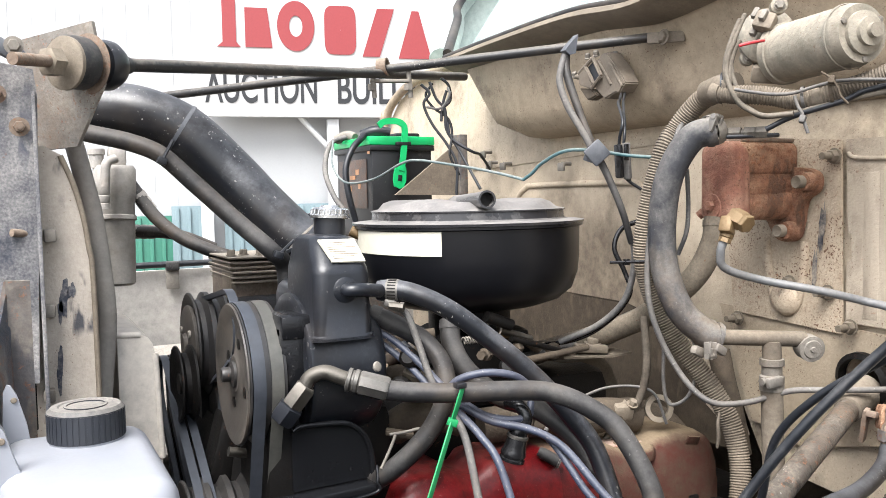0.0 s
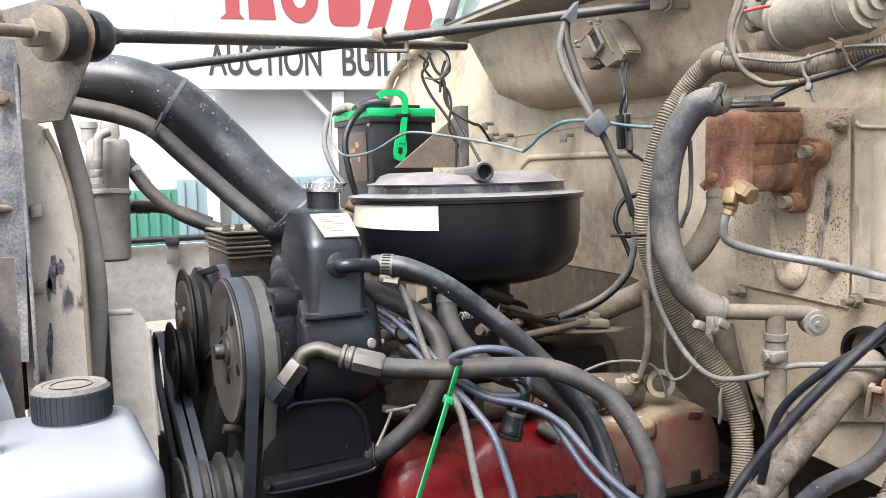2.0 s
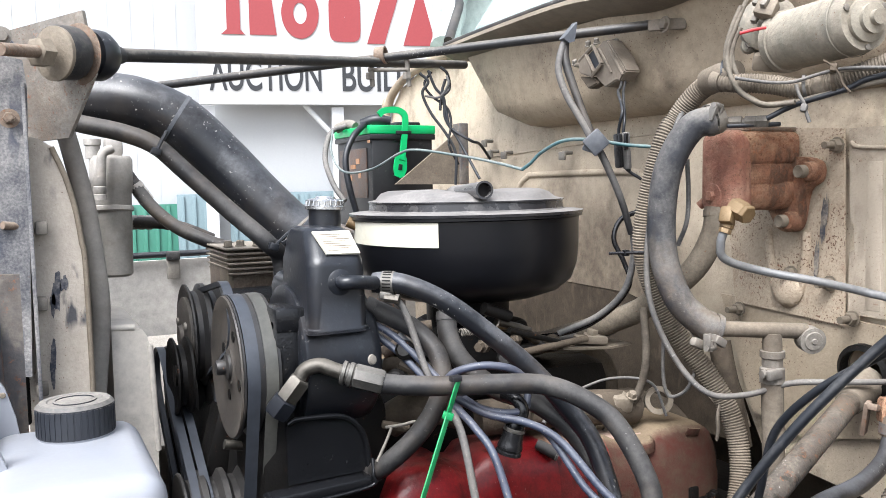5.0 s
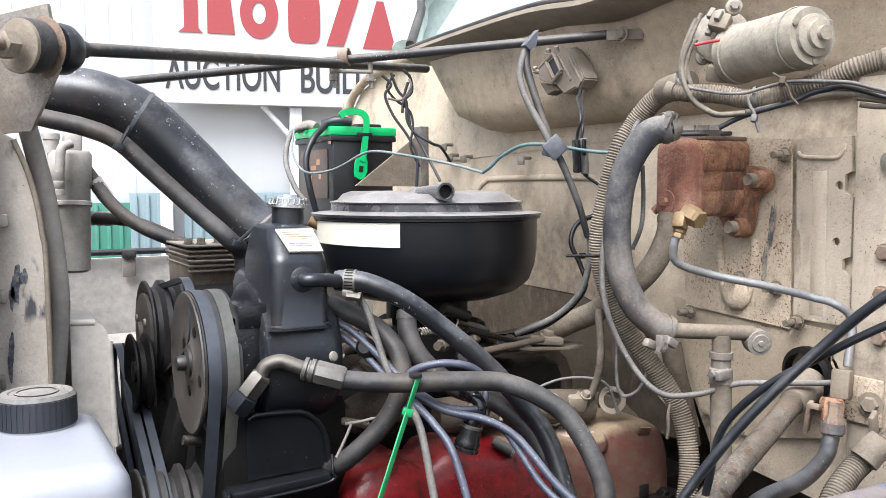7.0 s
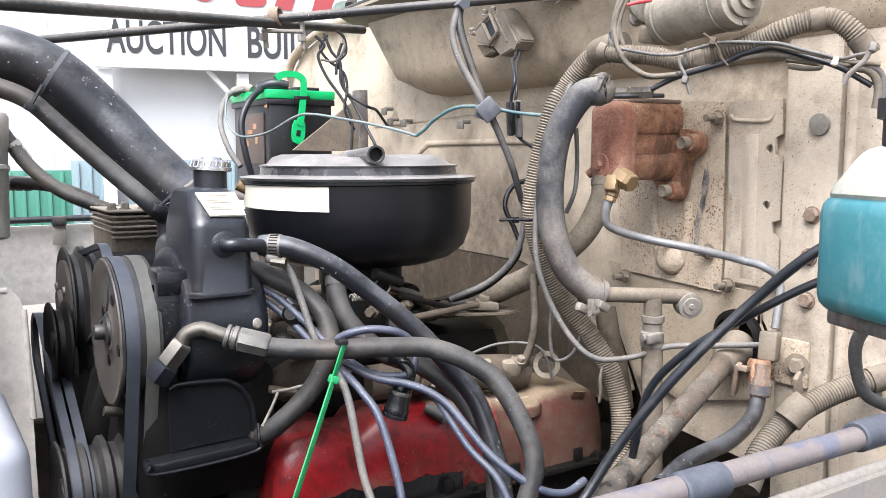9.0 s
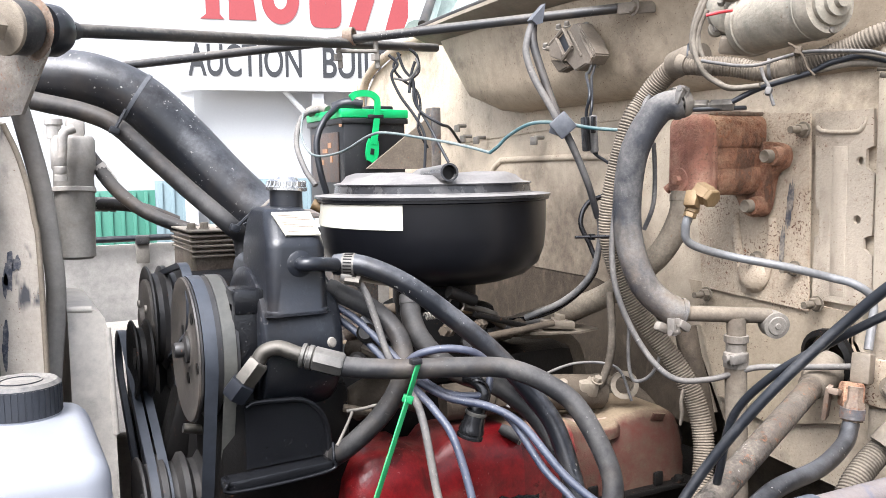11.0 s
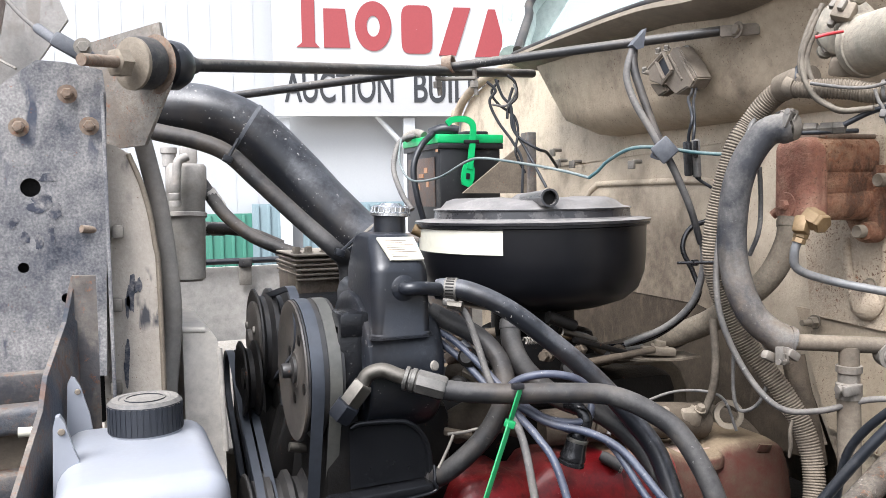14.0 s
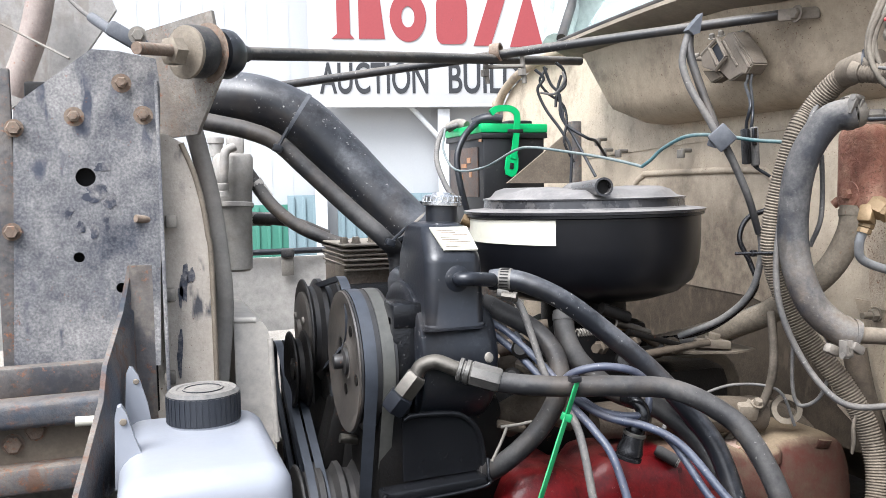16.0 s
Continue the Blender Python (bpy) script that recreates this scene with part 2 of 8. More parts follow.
WIRE_PALE = surface("dust_coated_teal_wire", (0.09, 0.14, 0.145), dust=0.4, rough=0.6, bump=0.0, dustcol=(0.24, 0.25, 0.235), vary=0.3, blend=20)
RED_WIRE = surface("red_wire_insulation", (0.5, 0.03, 0.04), dust=0.0, rough=0.5, bump=0.0)
TAPE = surface("grey_cloth_tape", (0.08, 0.086, 0.1), dust=0.1, rough=0.5, bump=0.1, dustcol=(0.17, 0.168, 0.168))
RUBBER_BUSH = surface("weathered_rubber_bushing", (0.018, 0.019, 0.022), dust=0.02, rough=0.5, bump=0.1, lie=0.3, dustcol=(0.22, 0.19, 0.155))
SIDING = surface("white_painted_siding", (0.375, 0.385, 0.396), dust=-0.25, rough=0.5, bump=0.0, lie=0.0, second=(0.355, 0.365, 0.376), blend=0.3)
SIGN_WHITE = surface("white_sign_board", (0.41, 0.413, 0.42), dust=-0.3, rough=0.5, bump=0.0, lie=0.0, second=(0.395, 0.398, 0.405))
SIGN_RED = surface("faded_red_sign_paint", (0.25, 0.036, 0.04), dust=-0.25, rough=0.55, bump=0.0, lie=0.0, second=(0.22, 0.031, 0.035))
SIGN_DARK = surface("dark_sign_paint", (0.022, 0.024, 0.028), dust=-0.25, rough=0.55, bump=0.0, lie=0.0)
DOOR_GREEN = surface("green_painted_metal", (0.03, 0.15, 0.105), dust=-0.2, rough=0.5, bump=0.0, lie=0.0, second=(0.026, 0.13, 0.09))
DOOR_BLUE = surface("slate_blue_metal", (0.14, 0.2, 0.22), dust=-0.2, rough=0.5, bump=0.0, lie=0.0, second=(0.12, 0.17, 0.19))
GALV = surface("galvanised_bracket", (0.5, 0.51, 0.52), dust=-0.2, rough=0.5, bump=0.0, lie=0.0, second=(0.42, 0.43, 0.44))
GRAVEL = surface("pale_gravel", (0.27, 0.255, 0.232), dust=0.2, rough=0.95, bump=0.8, second=(0.18, 0.17, 0.15), blend=0.8)
# dust tone lifted to paint the haze over the far fender
FENDER_DARK = surface("dusty_hazed_inner_fender", (0.15, 0.15, 0.15), dust=0.55, rough=0.8, bump=0.05, dustcol=(0.6, 0.565, 0.515), blend=3, speckle=0.1)
CAB_PAINT = surface("pale_teal_cab_paint", (0.42, 0.5, 0.48), dust=0.1, rough=0.35, bump=0.05, dustcol=(0.5, 0.5, 0.46))
GLASS_GREY = surface("grey_green_vinyl", (0.5, 0.58, 0.54), dust=-0.1, rough=0.6, bump=0.0, lie=0.0, second=(0.46, 0.54, 0.5))
CURTAIN_TEAL = surface("pale_teal_curtain", (0.3, 0.62, 0.64), dust=-0.2, rough=0.7, bump=0.0, lie=0.0)
TRIM_WHITE = surface("white_vinyl_and_reflection", (0.8, 0.84, 0.85), dust=-0.2, rough=0.5, bump=0.0, lie=0.0)


def glass(name, tint):
    m = bpy.data.materials.new(name)
    m.use_nodes = True
    b = m.node_tree.nodes["Principled BSDF"]
    b.inputs["Base Color"].default_value = (*tint, 1)
    b.inputs["Roughness"].default_value = 0.03
    b.inputs["Transmission Weight"].default_value = 0.9
    b.inputs["IOR"].default_value = 1.45
    return m


GLASS = glass("tinted_windscreen_glass", (0.82, 0.93, 0.91))

# grimy brown; its darkness also paints the shaded void under the firewall
BROWN_GRIME_SHADE = surface("grimy_shaded_brown", (0.075, 0.06, 0.045), spec=0.2, dust=0.1, rough=0.8, bump=0.5, stains=0.85, lie=0.22, dustcol=(0.14, 0.113, 0.083))
HOSE_DUST = surface("dust_caked_hose_rubber", (0.036, 0.038, 0.044), dust=0.24, rough=0.55, bump=0.3, lie=0.62, dustcol=(0.2, 0.188, 0.172), stains=0.9, scuffs=0.1, vary=0.5, speckle=0.5, blend=11, spec=0.25, drips=0.5, dripcol=(0.045, 0.04, 0.036))
MOTOR = surface("dusty_olive_grey_can", (0.22, 0.2, 0.16), dust=0.4, rough=0.6, bump=0.35, stains=0.8, specks=0.2, dustcol=(0.37, 0.325, 0.262), drips=0.5, dripcol=(0.12, 0.115, 0.095), vary=0.3, second=(0.13, 0.125, 0.1))
RUST_ORANGE = surface("orange_brown_rust_scale", (0.33, 0.155, 0.09), dust=0.2, rough=0.85, rust=0.7, bump=1.4, second=(0.12, 0.054, 0.03), lie=0.16, dustcol=(0.4, 0.28, 0.18), specks=0.9, drips=0.8, dripcol=(0.09, 0.048, 0.03), vary=0.36, blend=22)
CREAM = surface("cream_moulded_plastic", (0.62, 0.575, 0.51), dust=0.2, rough=0.55, bump=0.1, dustcol=(0.55, 0.5, 0.43), stains=0.35, speckle=0.3)
GREY_PAINT = surface("worn_grey_fender_paint", (0.19, 0.18, 0.165), dust=0.3, rough=0.5, bump=0.2, second=(0.13, 0.125, 0.12), dustcol=(0.22, 0.203, 0.18), stains=0.4)
ROD_DUSTY = surface("dust_topped_black_rod", (0.012, 0.0125, 0.014), dust=0.0, rough=0.45, bump=0.08, lie=0.5, dustcol=(0.26, 0.235, 0.2), stains=0.4, scuffs=0.5)
PULLEY_BROWN = surface("brown_dusted_pulley_face", (0.032, 0.028, 0.025), dust=0.2, rough=0.5, rust=0.1, bump=0.12, lie=0.1, dustcol=(0.095, 0.082, 0.068), stains=0.6, vary=0.35)
BLUE_RUST = surface("rusting_slate_blue_paint", (0.06, 0.07, 0.088), dust=0.22, rough=0.5, rust=0.5, bump=0.4, second=(0.035, 0.042, 0.055), dustcol=(0.22, 0.185, 0.15), stains=0.9, vary=0.45, blend=14, drips=0.7, dripcol=(0.12, 0.06, 0.035))
STRAP = surface("dusty_grey_hose_skin", (0.13, 0.124, 0.116), dust=0.42, rough=0.6, bump=0.1, dustcol=(0.24, 0.222, 0.195), speckle=0.2, stains=0.5)
STRAP_TAN = surface("tan_grey_hose_skin", (0.2, 0.186, 0.168), dust=0.45, rough=0.6, bump=0.1, dustcol=(0.33, 0.305, 0.27), speckle=0.2, stains=0.5)
CANISTER = surface("dusty_pale_grey_aluminium", (0.3, 0.29, 0.275), dust=0.45, rough=0.5, metal=0.15, bump=0.15, dustcol=(0.42, 0.39, 0.35), stains=0.5, speckle=0.3)
# stained brown, darkened further to paint the engine's shade on the strip
LOWER_TAN = surface("stained_shaded_lower_panel", (0.058, 0.045, 0.032), dust=0.2, rough=0.65, bump=0.5, second=(0.032, 0.025, 0.018), stains=0.8, dustcol=(0.085, 0.067, 0.048), spec=0.2, drips=0.4, vary=0.3, blend=8)
LINE_GREY = surface("blue_grey_steel_line", (0.17, 0.175, 0.182), dust=0.2, rough=0.36, metal=0.2, bump=0.1, dustcol=(0.23, 0.222, 0.21), stains=0.4)
RELAY = surface("dusty_brown_moulding", (0.12, 0.1, 0.08), dust=0.4, rough=0.6, bump=0.2, dustcol=(0.215, 0.183, 0.145), stains=0.7, vary=0.3)
RUBBER_GLOSS = surface("oily_black_moulded_rubber", (0.010, 0.010, 0.011), dust=-0.1, rough=0.26, bump=0.05, lie=0.1, dustcol=(0.1, 0.094, 0.085), spec=0.5)
TAN_HOSE = surface("tan_caked_hose_rubber", (0.09, 0.077, 0.06), dust=0.48, rough=0.8, bump=0.25, lie=0.3, dustcol=(0.25, 0.212, 0.165), stains=0.6, specks=0.3, vary=0.3, spec=0.2)
CLAMP = surface("dull_zinc_clamp", (0.19, 0.18, 0.165), dust=0.25, rough=0.4, metal=0.35, bump=0.15, dustcol=(0.25, 0.222, 0.188), stains=0.5)
BRACKET_TAN = surface("dusty_brown_bracket_steel", (0.09, 0.083, 0.078), dust=0.55, rough=0.6, rust=0.26, bump=0.35, dustcol=(0.31, 0.283, 0.245), stains=0.8, vary=0.35, drips=0.4, specks=0.5)
OIL_BLACK = surface("wet_oily_black_steel", (0.009, 0.0094, 0.011), dust=-0.2, rough=0.24, bump=0.25, lie=0.05, dustcol=(0.05, 0.046, 0.042), spec=0.35, scuffs=0.1)
BOX_TAN = surface("dirty_tan_housing", (0.16, 0.132, 0.098), dust=0.32, rough=0.6, bump=0.35, stains=0.8, dustcol=(0.255, 0.215, 0.165), vary=0.26)

# ---- building blocks ----
PLACE = {}


def V(*a):
    return Vector(a)


def thing(name, base, label, category, group="", kind=""):
    """A thing whose parts hang from an Empty at its base."""
    ob = new(name)
    ob.empty_display_size = 0.05
    ob.location = base
    PLACE[ob] = Vector(base)
    return tagged(ob, label, category, group, kind)


def part(name, bm, material, parent=None, label="", angle=38):
    """Links a bmesh, built in world metres, as one mesh object under a thing or a part."""
    bmesh.ops.recalc_face_normals(bm, faces=bm.faces)
    if len(bm.verts):
        lo = V(*(min(v.co[i] for v in bm.verts) for i in range(3)))
        hi = V(*(max(v.co[i] for v in bm.verts) for i in range(3)))
        mid = (lo + hi) / 2
    else:
        mid = V(0, 0, 0)
    bmesh.ops.translate(bm, verts=bm.verts, vec=-mid)
    me = bpy.data.meshes.new(name)
    for f in bm.faces:
        f.smooth = True
    bm.to_mesh(me)
    bm.free()
    me.set_sharp_from_angle(angle=radians(angle))
    me.materials.append(material)
    ob = new(name, me)
    PLACE[ob] = mid
    if parent:
        ob.parent = parent
        ob.location = mid - PLACE[parent]
    else:
        ob.location = mid
    if label:
        ob["label"] = label
    return ob


def solo(name, bm, material, label, category, group="", kind="", angle=38):
    return tagged(part(name, bm, material, None, "", angle), label, category, group, kind)


def frame_of(axis, up=(0, 0, 1)):
    """A turn whose z lies along axis."""
    z = Vector(axis).normalized()
    u = Vector(up)
    if abs(z.dot(u)) > 0.95:
        u = Vector((0, 1, 0))
    x = u.cross(z).normalized()
    y = z.cross(x)
    return Matrix((x, y, z)).transposed()


def turned(rx=0, ry=0, rz=0):
    return Euler([radians(a) for a in (rx, ry, rz)]).to_matrix()


def box(centre, size, bevel=0.0, turn=None, bm=None, taper=None, segs=2):
    """A box, its edges rounded; taper: the top's scale in x and y."""
    bm = bm or bmesh.new()
    got = bmesh.ops.create_cube(bm, size=1.0)
    vs = got["verts"]
    for v in vs:
        v.co = Vector((v.co[i] * size[i] for i in range(3)))
        if taper and v.co.z > 0:
            v.co.x *= taper[0]
            v.co.y *= taper[1]
    if bevel:
        es = list({e for v in vs for e in v.link_edges})
        res = bmesh.ops.bevel(bm, geom=es, offset=bevel, segments=segs, profile=0.5, affect="EDGES")
        vs = list({v for f in res["faces"] for v in f.verts} | {v for v in vs if v.is_valid})
    m = Matrix.Translation(centre) @ (turn or Matrix.Identity(3)).to_4x4()
    bmesh.ops.transform(bm, matrix=m, verts=vs)
    return bm


def lathe(profile, origin, axis=(0, 0, 1), segs=32, bm=None, closed=False):
    """A turned shape: rows of radius and height along the axis."""
    bm = bm or bmesh.new()
    m = Matrix.Translation(origin) @ frame_of(axis).to_4x4()
    rings = []
    for r, h in profile:
        if r < 1e-5:
            rings.append([bm.verts.new(m @ V(0, 0, h))])
        else:
            rings.append([bm.verts.new(m @ V(r * math.cos(2 * math.pi * k / segs), r * math.sin(2 * math.pi * k / segs), h)) for k in range(segs)])
    for a, b in zip(rings, rings[1:] + (rings[:1] if closed else [])):
        for k in range(segs):
            j = (k + 1) % segs
            ring = [a[k % len(a)], a[j % len(a)], b[j % len(b)], b[k % len(b)]]
            ring = list(dict.fromkeys(ring))
            if len(ring) > 2 and bm.faces.get(ring) is None:
                bm.faces.new(ring)
    if not closed:
        for ring in (rings[0], rings[-1]):
            if len(ring) > 2:
                bm.faces.new(ring)
    return bm


def rod(a, b, r, segs=12, bm=None, r2=None):
    a, b = Vector(a), Vector(b)
    segs = max(segs, 12) if segs != 6 else 6
    return lathe([(r, 0), (r if r2 is None else r2, (b - a).length)], a, b - a, segs, bm)


def smooth_path(pts, steps):
    """Points of an even curve through the given points."""
    p = [Vector(q) for q in pts]
    if len(p) == 2 or steps < 2:
        return p
    e = [2 * p[0] - p[1]] + p + [2 * p[-1] - p[-2]]
    out = []
    for i in range(1, len(e) - 2):
        p0, p1, p2, p3 = e[i - 1 : i + 3]
        for k in range(steps):
            s = k / steps
            out.append(0.5 * (2 * p1 + (p2 - p0) * s + (2 * p0 - 5 * p1 + 4 * p2 - p3) * s * s + (3 * p1 - p0 - 3 * p2 + p3) * s**3))
    out.append(p[-1])
    return out


def sweep(path, radius, sides=12, bm=None, flat=1.0):
    """A round (or, with flat, oval) skin along a path; radius is a number or a function of the share of the way."""
    bm = bm or bmesh.new()
    sides = max(sides, 12)
    n = len(path)
    tang = [(path[min(i + 1, n - 1)] - path[max(i - 1, 0)]).normalized() for i in range(n)]
    u = tang[0].orthogonal().normalized()
    rings = []
    for i, (p, t) in enumerate(zip(path, tang)):
        u = (u - t * u.dot(t)).normalized()
        w = t.cross(u)
        r = radius(i / (n - 1)) if callable(radius) else radius
        rings.append([bm.verts.new(p + (u * math.cos(2 * math.pi * k / sides) + w * math.sin(2 * math.pi * k / sides) * flat) * r) for k in range(sides)])
    for a, b in zip(rings, rings[1:]):
        for k in range(sides):
            j = (k + 1) % sides
            bm.faces.new((a[k], a[j], b[j], b[k]))
    bm.faces.new(rings[0])
    bm.faces.new(rings[-1])
    return bm


def tube(pts, r, sides=12, steps=8, bm=None):
    return sweep(smooth_path(pts, steps), r, sides, bm)


def ribbed(pts, r, pitch=0.0036, sides=14, bm=None):
    """A corrugated conduit: rings of two radii along a curve."""
    base = smooth_path(pts, 24)
    run = [0.0]
    for a, b in zip(base, base[1:]):
        run.append(run[-1] + (b - a).length)
    count = max(4, int(run[-1] / (pitch / 4)))
    path = []
    j = 0
    for i in range(count + 1):
        s = run[-1] * i / count
        while j < len(run) - 2 and run[j + 1] < s:
            j += 1
        f = (s - run[j]) / max(1e-9, run[j + 1] - run[j])
        path.append(base[j].lerp(base[j + 1], f))
    return sweep(path, lambda f: r * (1.0 if int(round(f * count)) % 4 < 2 else 0.915), sides, bm)


def strap(pts, width, y, thick):
    """A flat band cut along a curve of x and z, standing at y."""
    p = smooth_path([V(q[0], 0, q[2]) for q in pts], 6)
    one, two = [], []
    for i, q in enumerate(p):
        t = (p[min(i + 1, len(p) - 1)] - p[max(i - 1, 0)]).normalized()
        n = V(-t.z, 0, t.x) * width / 2
        one.append((q.x + n.x, q.z + n.z))
        two.append((q.x - n.x, q.z - n.z))
    return plate((0, y, 0), (1, 0, 0), (0, 0, 1), one + two[::-1], thick)


def plate(origin, u, v, outline, thick, holes=(), bm=None):
    """A flat sheet: an outline in metres along u and v from origin, with round holes, thick along u x v."""
    bm = bm or bmesh.new()
    o, u, v = Vector(origin), Vector(u).normalized(), Vector(v)
    v = (v - u * v.dot(u)).normalized()
    w = u.cross(v)
    loops = [list(outline)] + [[(cx + r * math.cos(2 * math.pi * k / 20), cy + r * math.sin(2 * math.pi * k / 20)) for k in range(20)] for cx, cy, r in holes]
    edges = []
    for lp in loops:
        vs = [bm.verts.new(o + u * a + v * b) for a, b in lp]
        edges += [bm.edges.new((vs[k], vs[(k + 1) % len(vs)])) for k in range(len(vs))]
    got = bmesh.ops.triangle_fill(bm, edges=edges, use_beauty=True)
    faces = [g for g in got["geom"] if isinstance(g, bmesh.types.BMFace)]
    ext = bmesh.ops.extrude_face_region(bm, geom=faces)
    bmesh.ops.translate(bm, verts=[g for g in ext["geom"] if isinstance(g, bmesh.types.BMVert)], vec=w * thick)
    return bm


def loft(rings, closed=True, bm=None):
    """A skin over rings of equal count."""
    bm = bm or bmesh.new()
    vs = [[bm.verts.new(p) for p in r] for r in rings]
    n = len(vs[0])
    for a, c in zip(vs, vs[1:]):
        for k in range(n):
            bm.faces.new((a[k], a[(k + 1) % n], c[(k + 1) % n], c[k]))
    if closed:
        bm.faces.new(vs[0])
        bm.faces.new(vs[-1])
    return bm


def round_ring(x0, x1, y0, y1, z, r, n=5):
    """A level rectangle with rounded corners."""
    out = []
    for cx, cy, a0 in ((x1 - r, y1 - r, 0), (x0 + r, y1 - r, 90), (x0 + r, y0 + r, 180), (x1 - r, y0 + r, 270)):
        for k in range(n + 1):
            a = radians(a0 + 90 * k / n)
            out.append((cx + r * math.cos(a), cy + r * math.sin(a), z))
    return out


def hexbolt(at, axis, r=0.008, h=0.006, washer=1.5, stud=0.0, bm=None):
    """A hexagon head on a washer, the axis pointing out of the surface."""
    bm = lathe([(r * washer, 0), (r * washer, 0.0015)], at, axis, 16, bm)
    a = Vector(axis).normalized()
    lathe([(r, 0), (r, h * 0.8), (r * 0.86, h)], Vector(at) + a * 0.001, axis, 6, bm)
    if stud:
        lathe([(r * 0.55, 0), (r * 0.55, stud)], Vector(at) + a * h, axis, 10, bm)
    return bm


def belt(x, wheels, width, thick=0.008):
    """A belt round wheels of y, z, radius, in the plane at x."""
    pts = [(y + r * math.cos(2 * math.pi * k / 40), z + r * math.sin(2 * math.pi * k / 40)) for y, z, r in wheels for k in range(40)]
    pts = sorted(set((round(a, 6), round(b, 6)) for a, b in pts))

    def half(seq):
        h = []
        for p in seq:
            while len(h) > 1 and (h[-1][0] - h[-2][0]) * (p[1] - h[-2][1]) - (h[-1][1] - h[-2][1]) * (p[0] - h[-2][0]) <= 0:
                h.pop()
            h.append(p)
        return h[:-1]

    loop = half(pts) + half(pts[::-1])
    n = len(loop)
    bm = bmesh.new()
    rows = []
    for i, (a, b) in enumerate(loop):
        pa, pb = Vector(loop[i - 1]), Vector(loop[(i + 1) % n])
        t = (pb - pa).normalized()
        nx, nz = -t.y, t.x
        rows.append([bm.verts.new((x + dx, a + nx * q, b + nz * q)) for dx, q in ((-width / 2, 0), (width / 2, 0), (width * 0.32, thick), (-width * 0.32, thick))])
    for a, b in zip(rows, rows[1:] + rows[:1]):
        for k in range(4):
            j = (k + 1) % 4
            bm.faces.new((a[k], a[j], b[j], b[k]))
    return bm


def grooved(x0, y, z, r, width, grooves, hub=0.02, dish=0.012, segs=40):
    """A grooved belt wheel with a dished face towards -x and a hub."""
    rows = [(0.0, dish * 0.4), (hub, dish * 0.4), (hub, dish), (r * 0.55, dish * 1.1), (r * 0.8, dish * 0.35), (r * 0.97, 0.0)]
    w = width / grooves
    for k in range(grooves):
        rows += [(r, k * w + 0.001), (r, k * w + w * 0.14), (r - 0.010, k * w + w * 0.36), (r - 0.010, k * w + w * 0.64), (r, k * w + w * 0.86)]
    rows += [(r, width), (r * 0.9, width), (0.0, width)]
    return lathe(rows, (x0, y, z), (1, 0, 0), segs)


def hose(name, pts, r, material, label, cuffs=(0.0, 1.0), sides=14, category="hose", group=""):
    """A hose with a thicker cuff moulded at the given shares of its length."""
    path = smooth_path(pts, 8)
    t = thing(name, path[0], label, category, group)
    part("tube", sweep(path, r, sides), material, t)
    n = len(path)
    for f in cuffs:
        i = min(n - 4, max(1, int(f * (n - 1))))
        part("cuff", sweep(path[i : i + 3], r * 1.07, sides), material, t)
    return t

def conduit(pts, r, label):
    """A corrugated conduit with a plain sleeve at each end."""
    t = thing("conduit", pts[0], label, "conduit", "wiring conduits")
    part("ribbed_tube", ribbed(pts, r), RUBBER_TAN, t)
    ends = smooth_path(pts, 10)
    for q in (ends[:5], ends[-5:]):
        part("sleeve", sweep(q, r * 1.1, 14), RUBBER_TAN, t)
    return t


# ---- setting: yard, far building and its sign ----
bm = bmesh.new()
N = 24
grid = [[bm.verts.new((s * abs(s) * 900, q * abs(q) * 900, 0.0)) for s in [i / N * 2 - 1 for i in range(N + 1)]] for q in [i / N * 2 - 1 for i in range(N + 1)]]
for i in range(N):
    for j in range(N):
        bm.faces.new((grid[i][j], grid[i][j + 1], grid[i + 1][j + 1], grid[i + 1][j]))
solo("ground", bm, GRAVEL, "pale dusty gravel yard round the truck", "ground", kind="structure")

WALL_A = V(1.797, 9.251, 2.323)
WALL_T = radians(-11)
WU = V(math.cos(WALL_T), math.sin(WALL_T), 0)
WN = V(WU.y, -WU.x, 0)


def on_wall(s, z, out=0.0):
    """A place on the far wall: metres along it, height, metres proud of it."""
    p = WALL_A + WU * s + WN * (out - 0.22)
    return V(p.x, p.y, z)


hall = thing("building", on_wall(3, 0), "long white metal-sided hall with ribbed siding", "building")
bm = box(on_wall(4, 2.6, -0.4), (34, 0.6, 5.2), turn=turned(0, 0, -11))
part("wall", bm, SIDING, hall)
bm = bmesh.new()
for k in range(-40, 90):
    box(on_wall(k * 0.23, 2.6, -0.0985), (0.04, 0.005, 5.2), turn=turned(0, 0, -11), bm=bm)
tagged(part("siding_rib", bm, SIDING, hall), kind="stuff")
bm = box(on_wall(4, 5.3, -0.3), (34.6, 1.2, 0.25), turn=turned(0, 0, -11))
part("roof", bm, GALV, hall, "grey metal roof edge")

SIGN_Z = WALL_A.z + 0.025
board = thing("sign", on_wall(2.7, SIGN_Z, 0.2), "white sign board with red and dark lettering on a white hall", "sign")
part("board", box(on_wall(2.75, SIGN_Z + 0.9, 0.18), (5.5, 0.06, 1.8), 0.006, turned(0, 0, -11)), SIGN_WHITE, board)
part("edge_trim", box(on_wall(2.75, SIGN_Z - 0.015, 0.18), (5.5, 0.08, 0.03), 0.004, turned(0, 0, -11)), GALV, board, "thin grey lower edge")


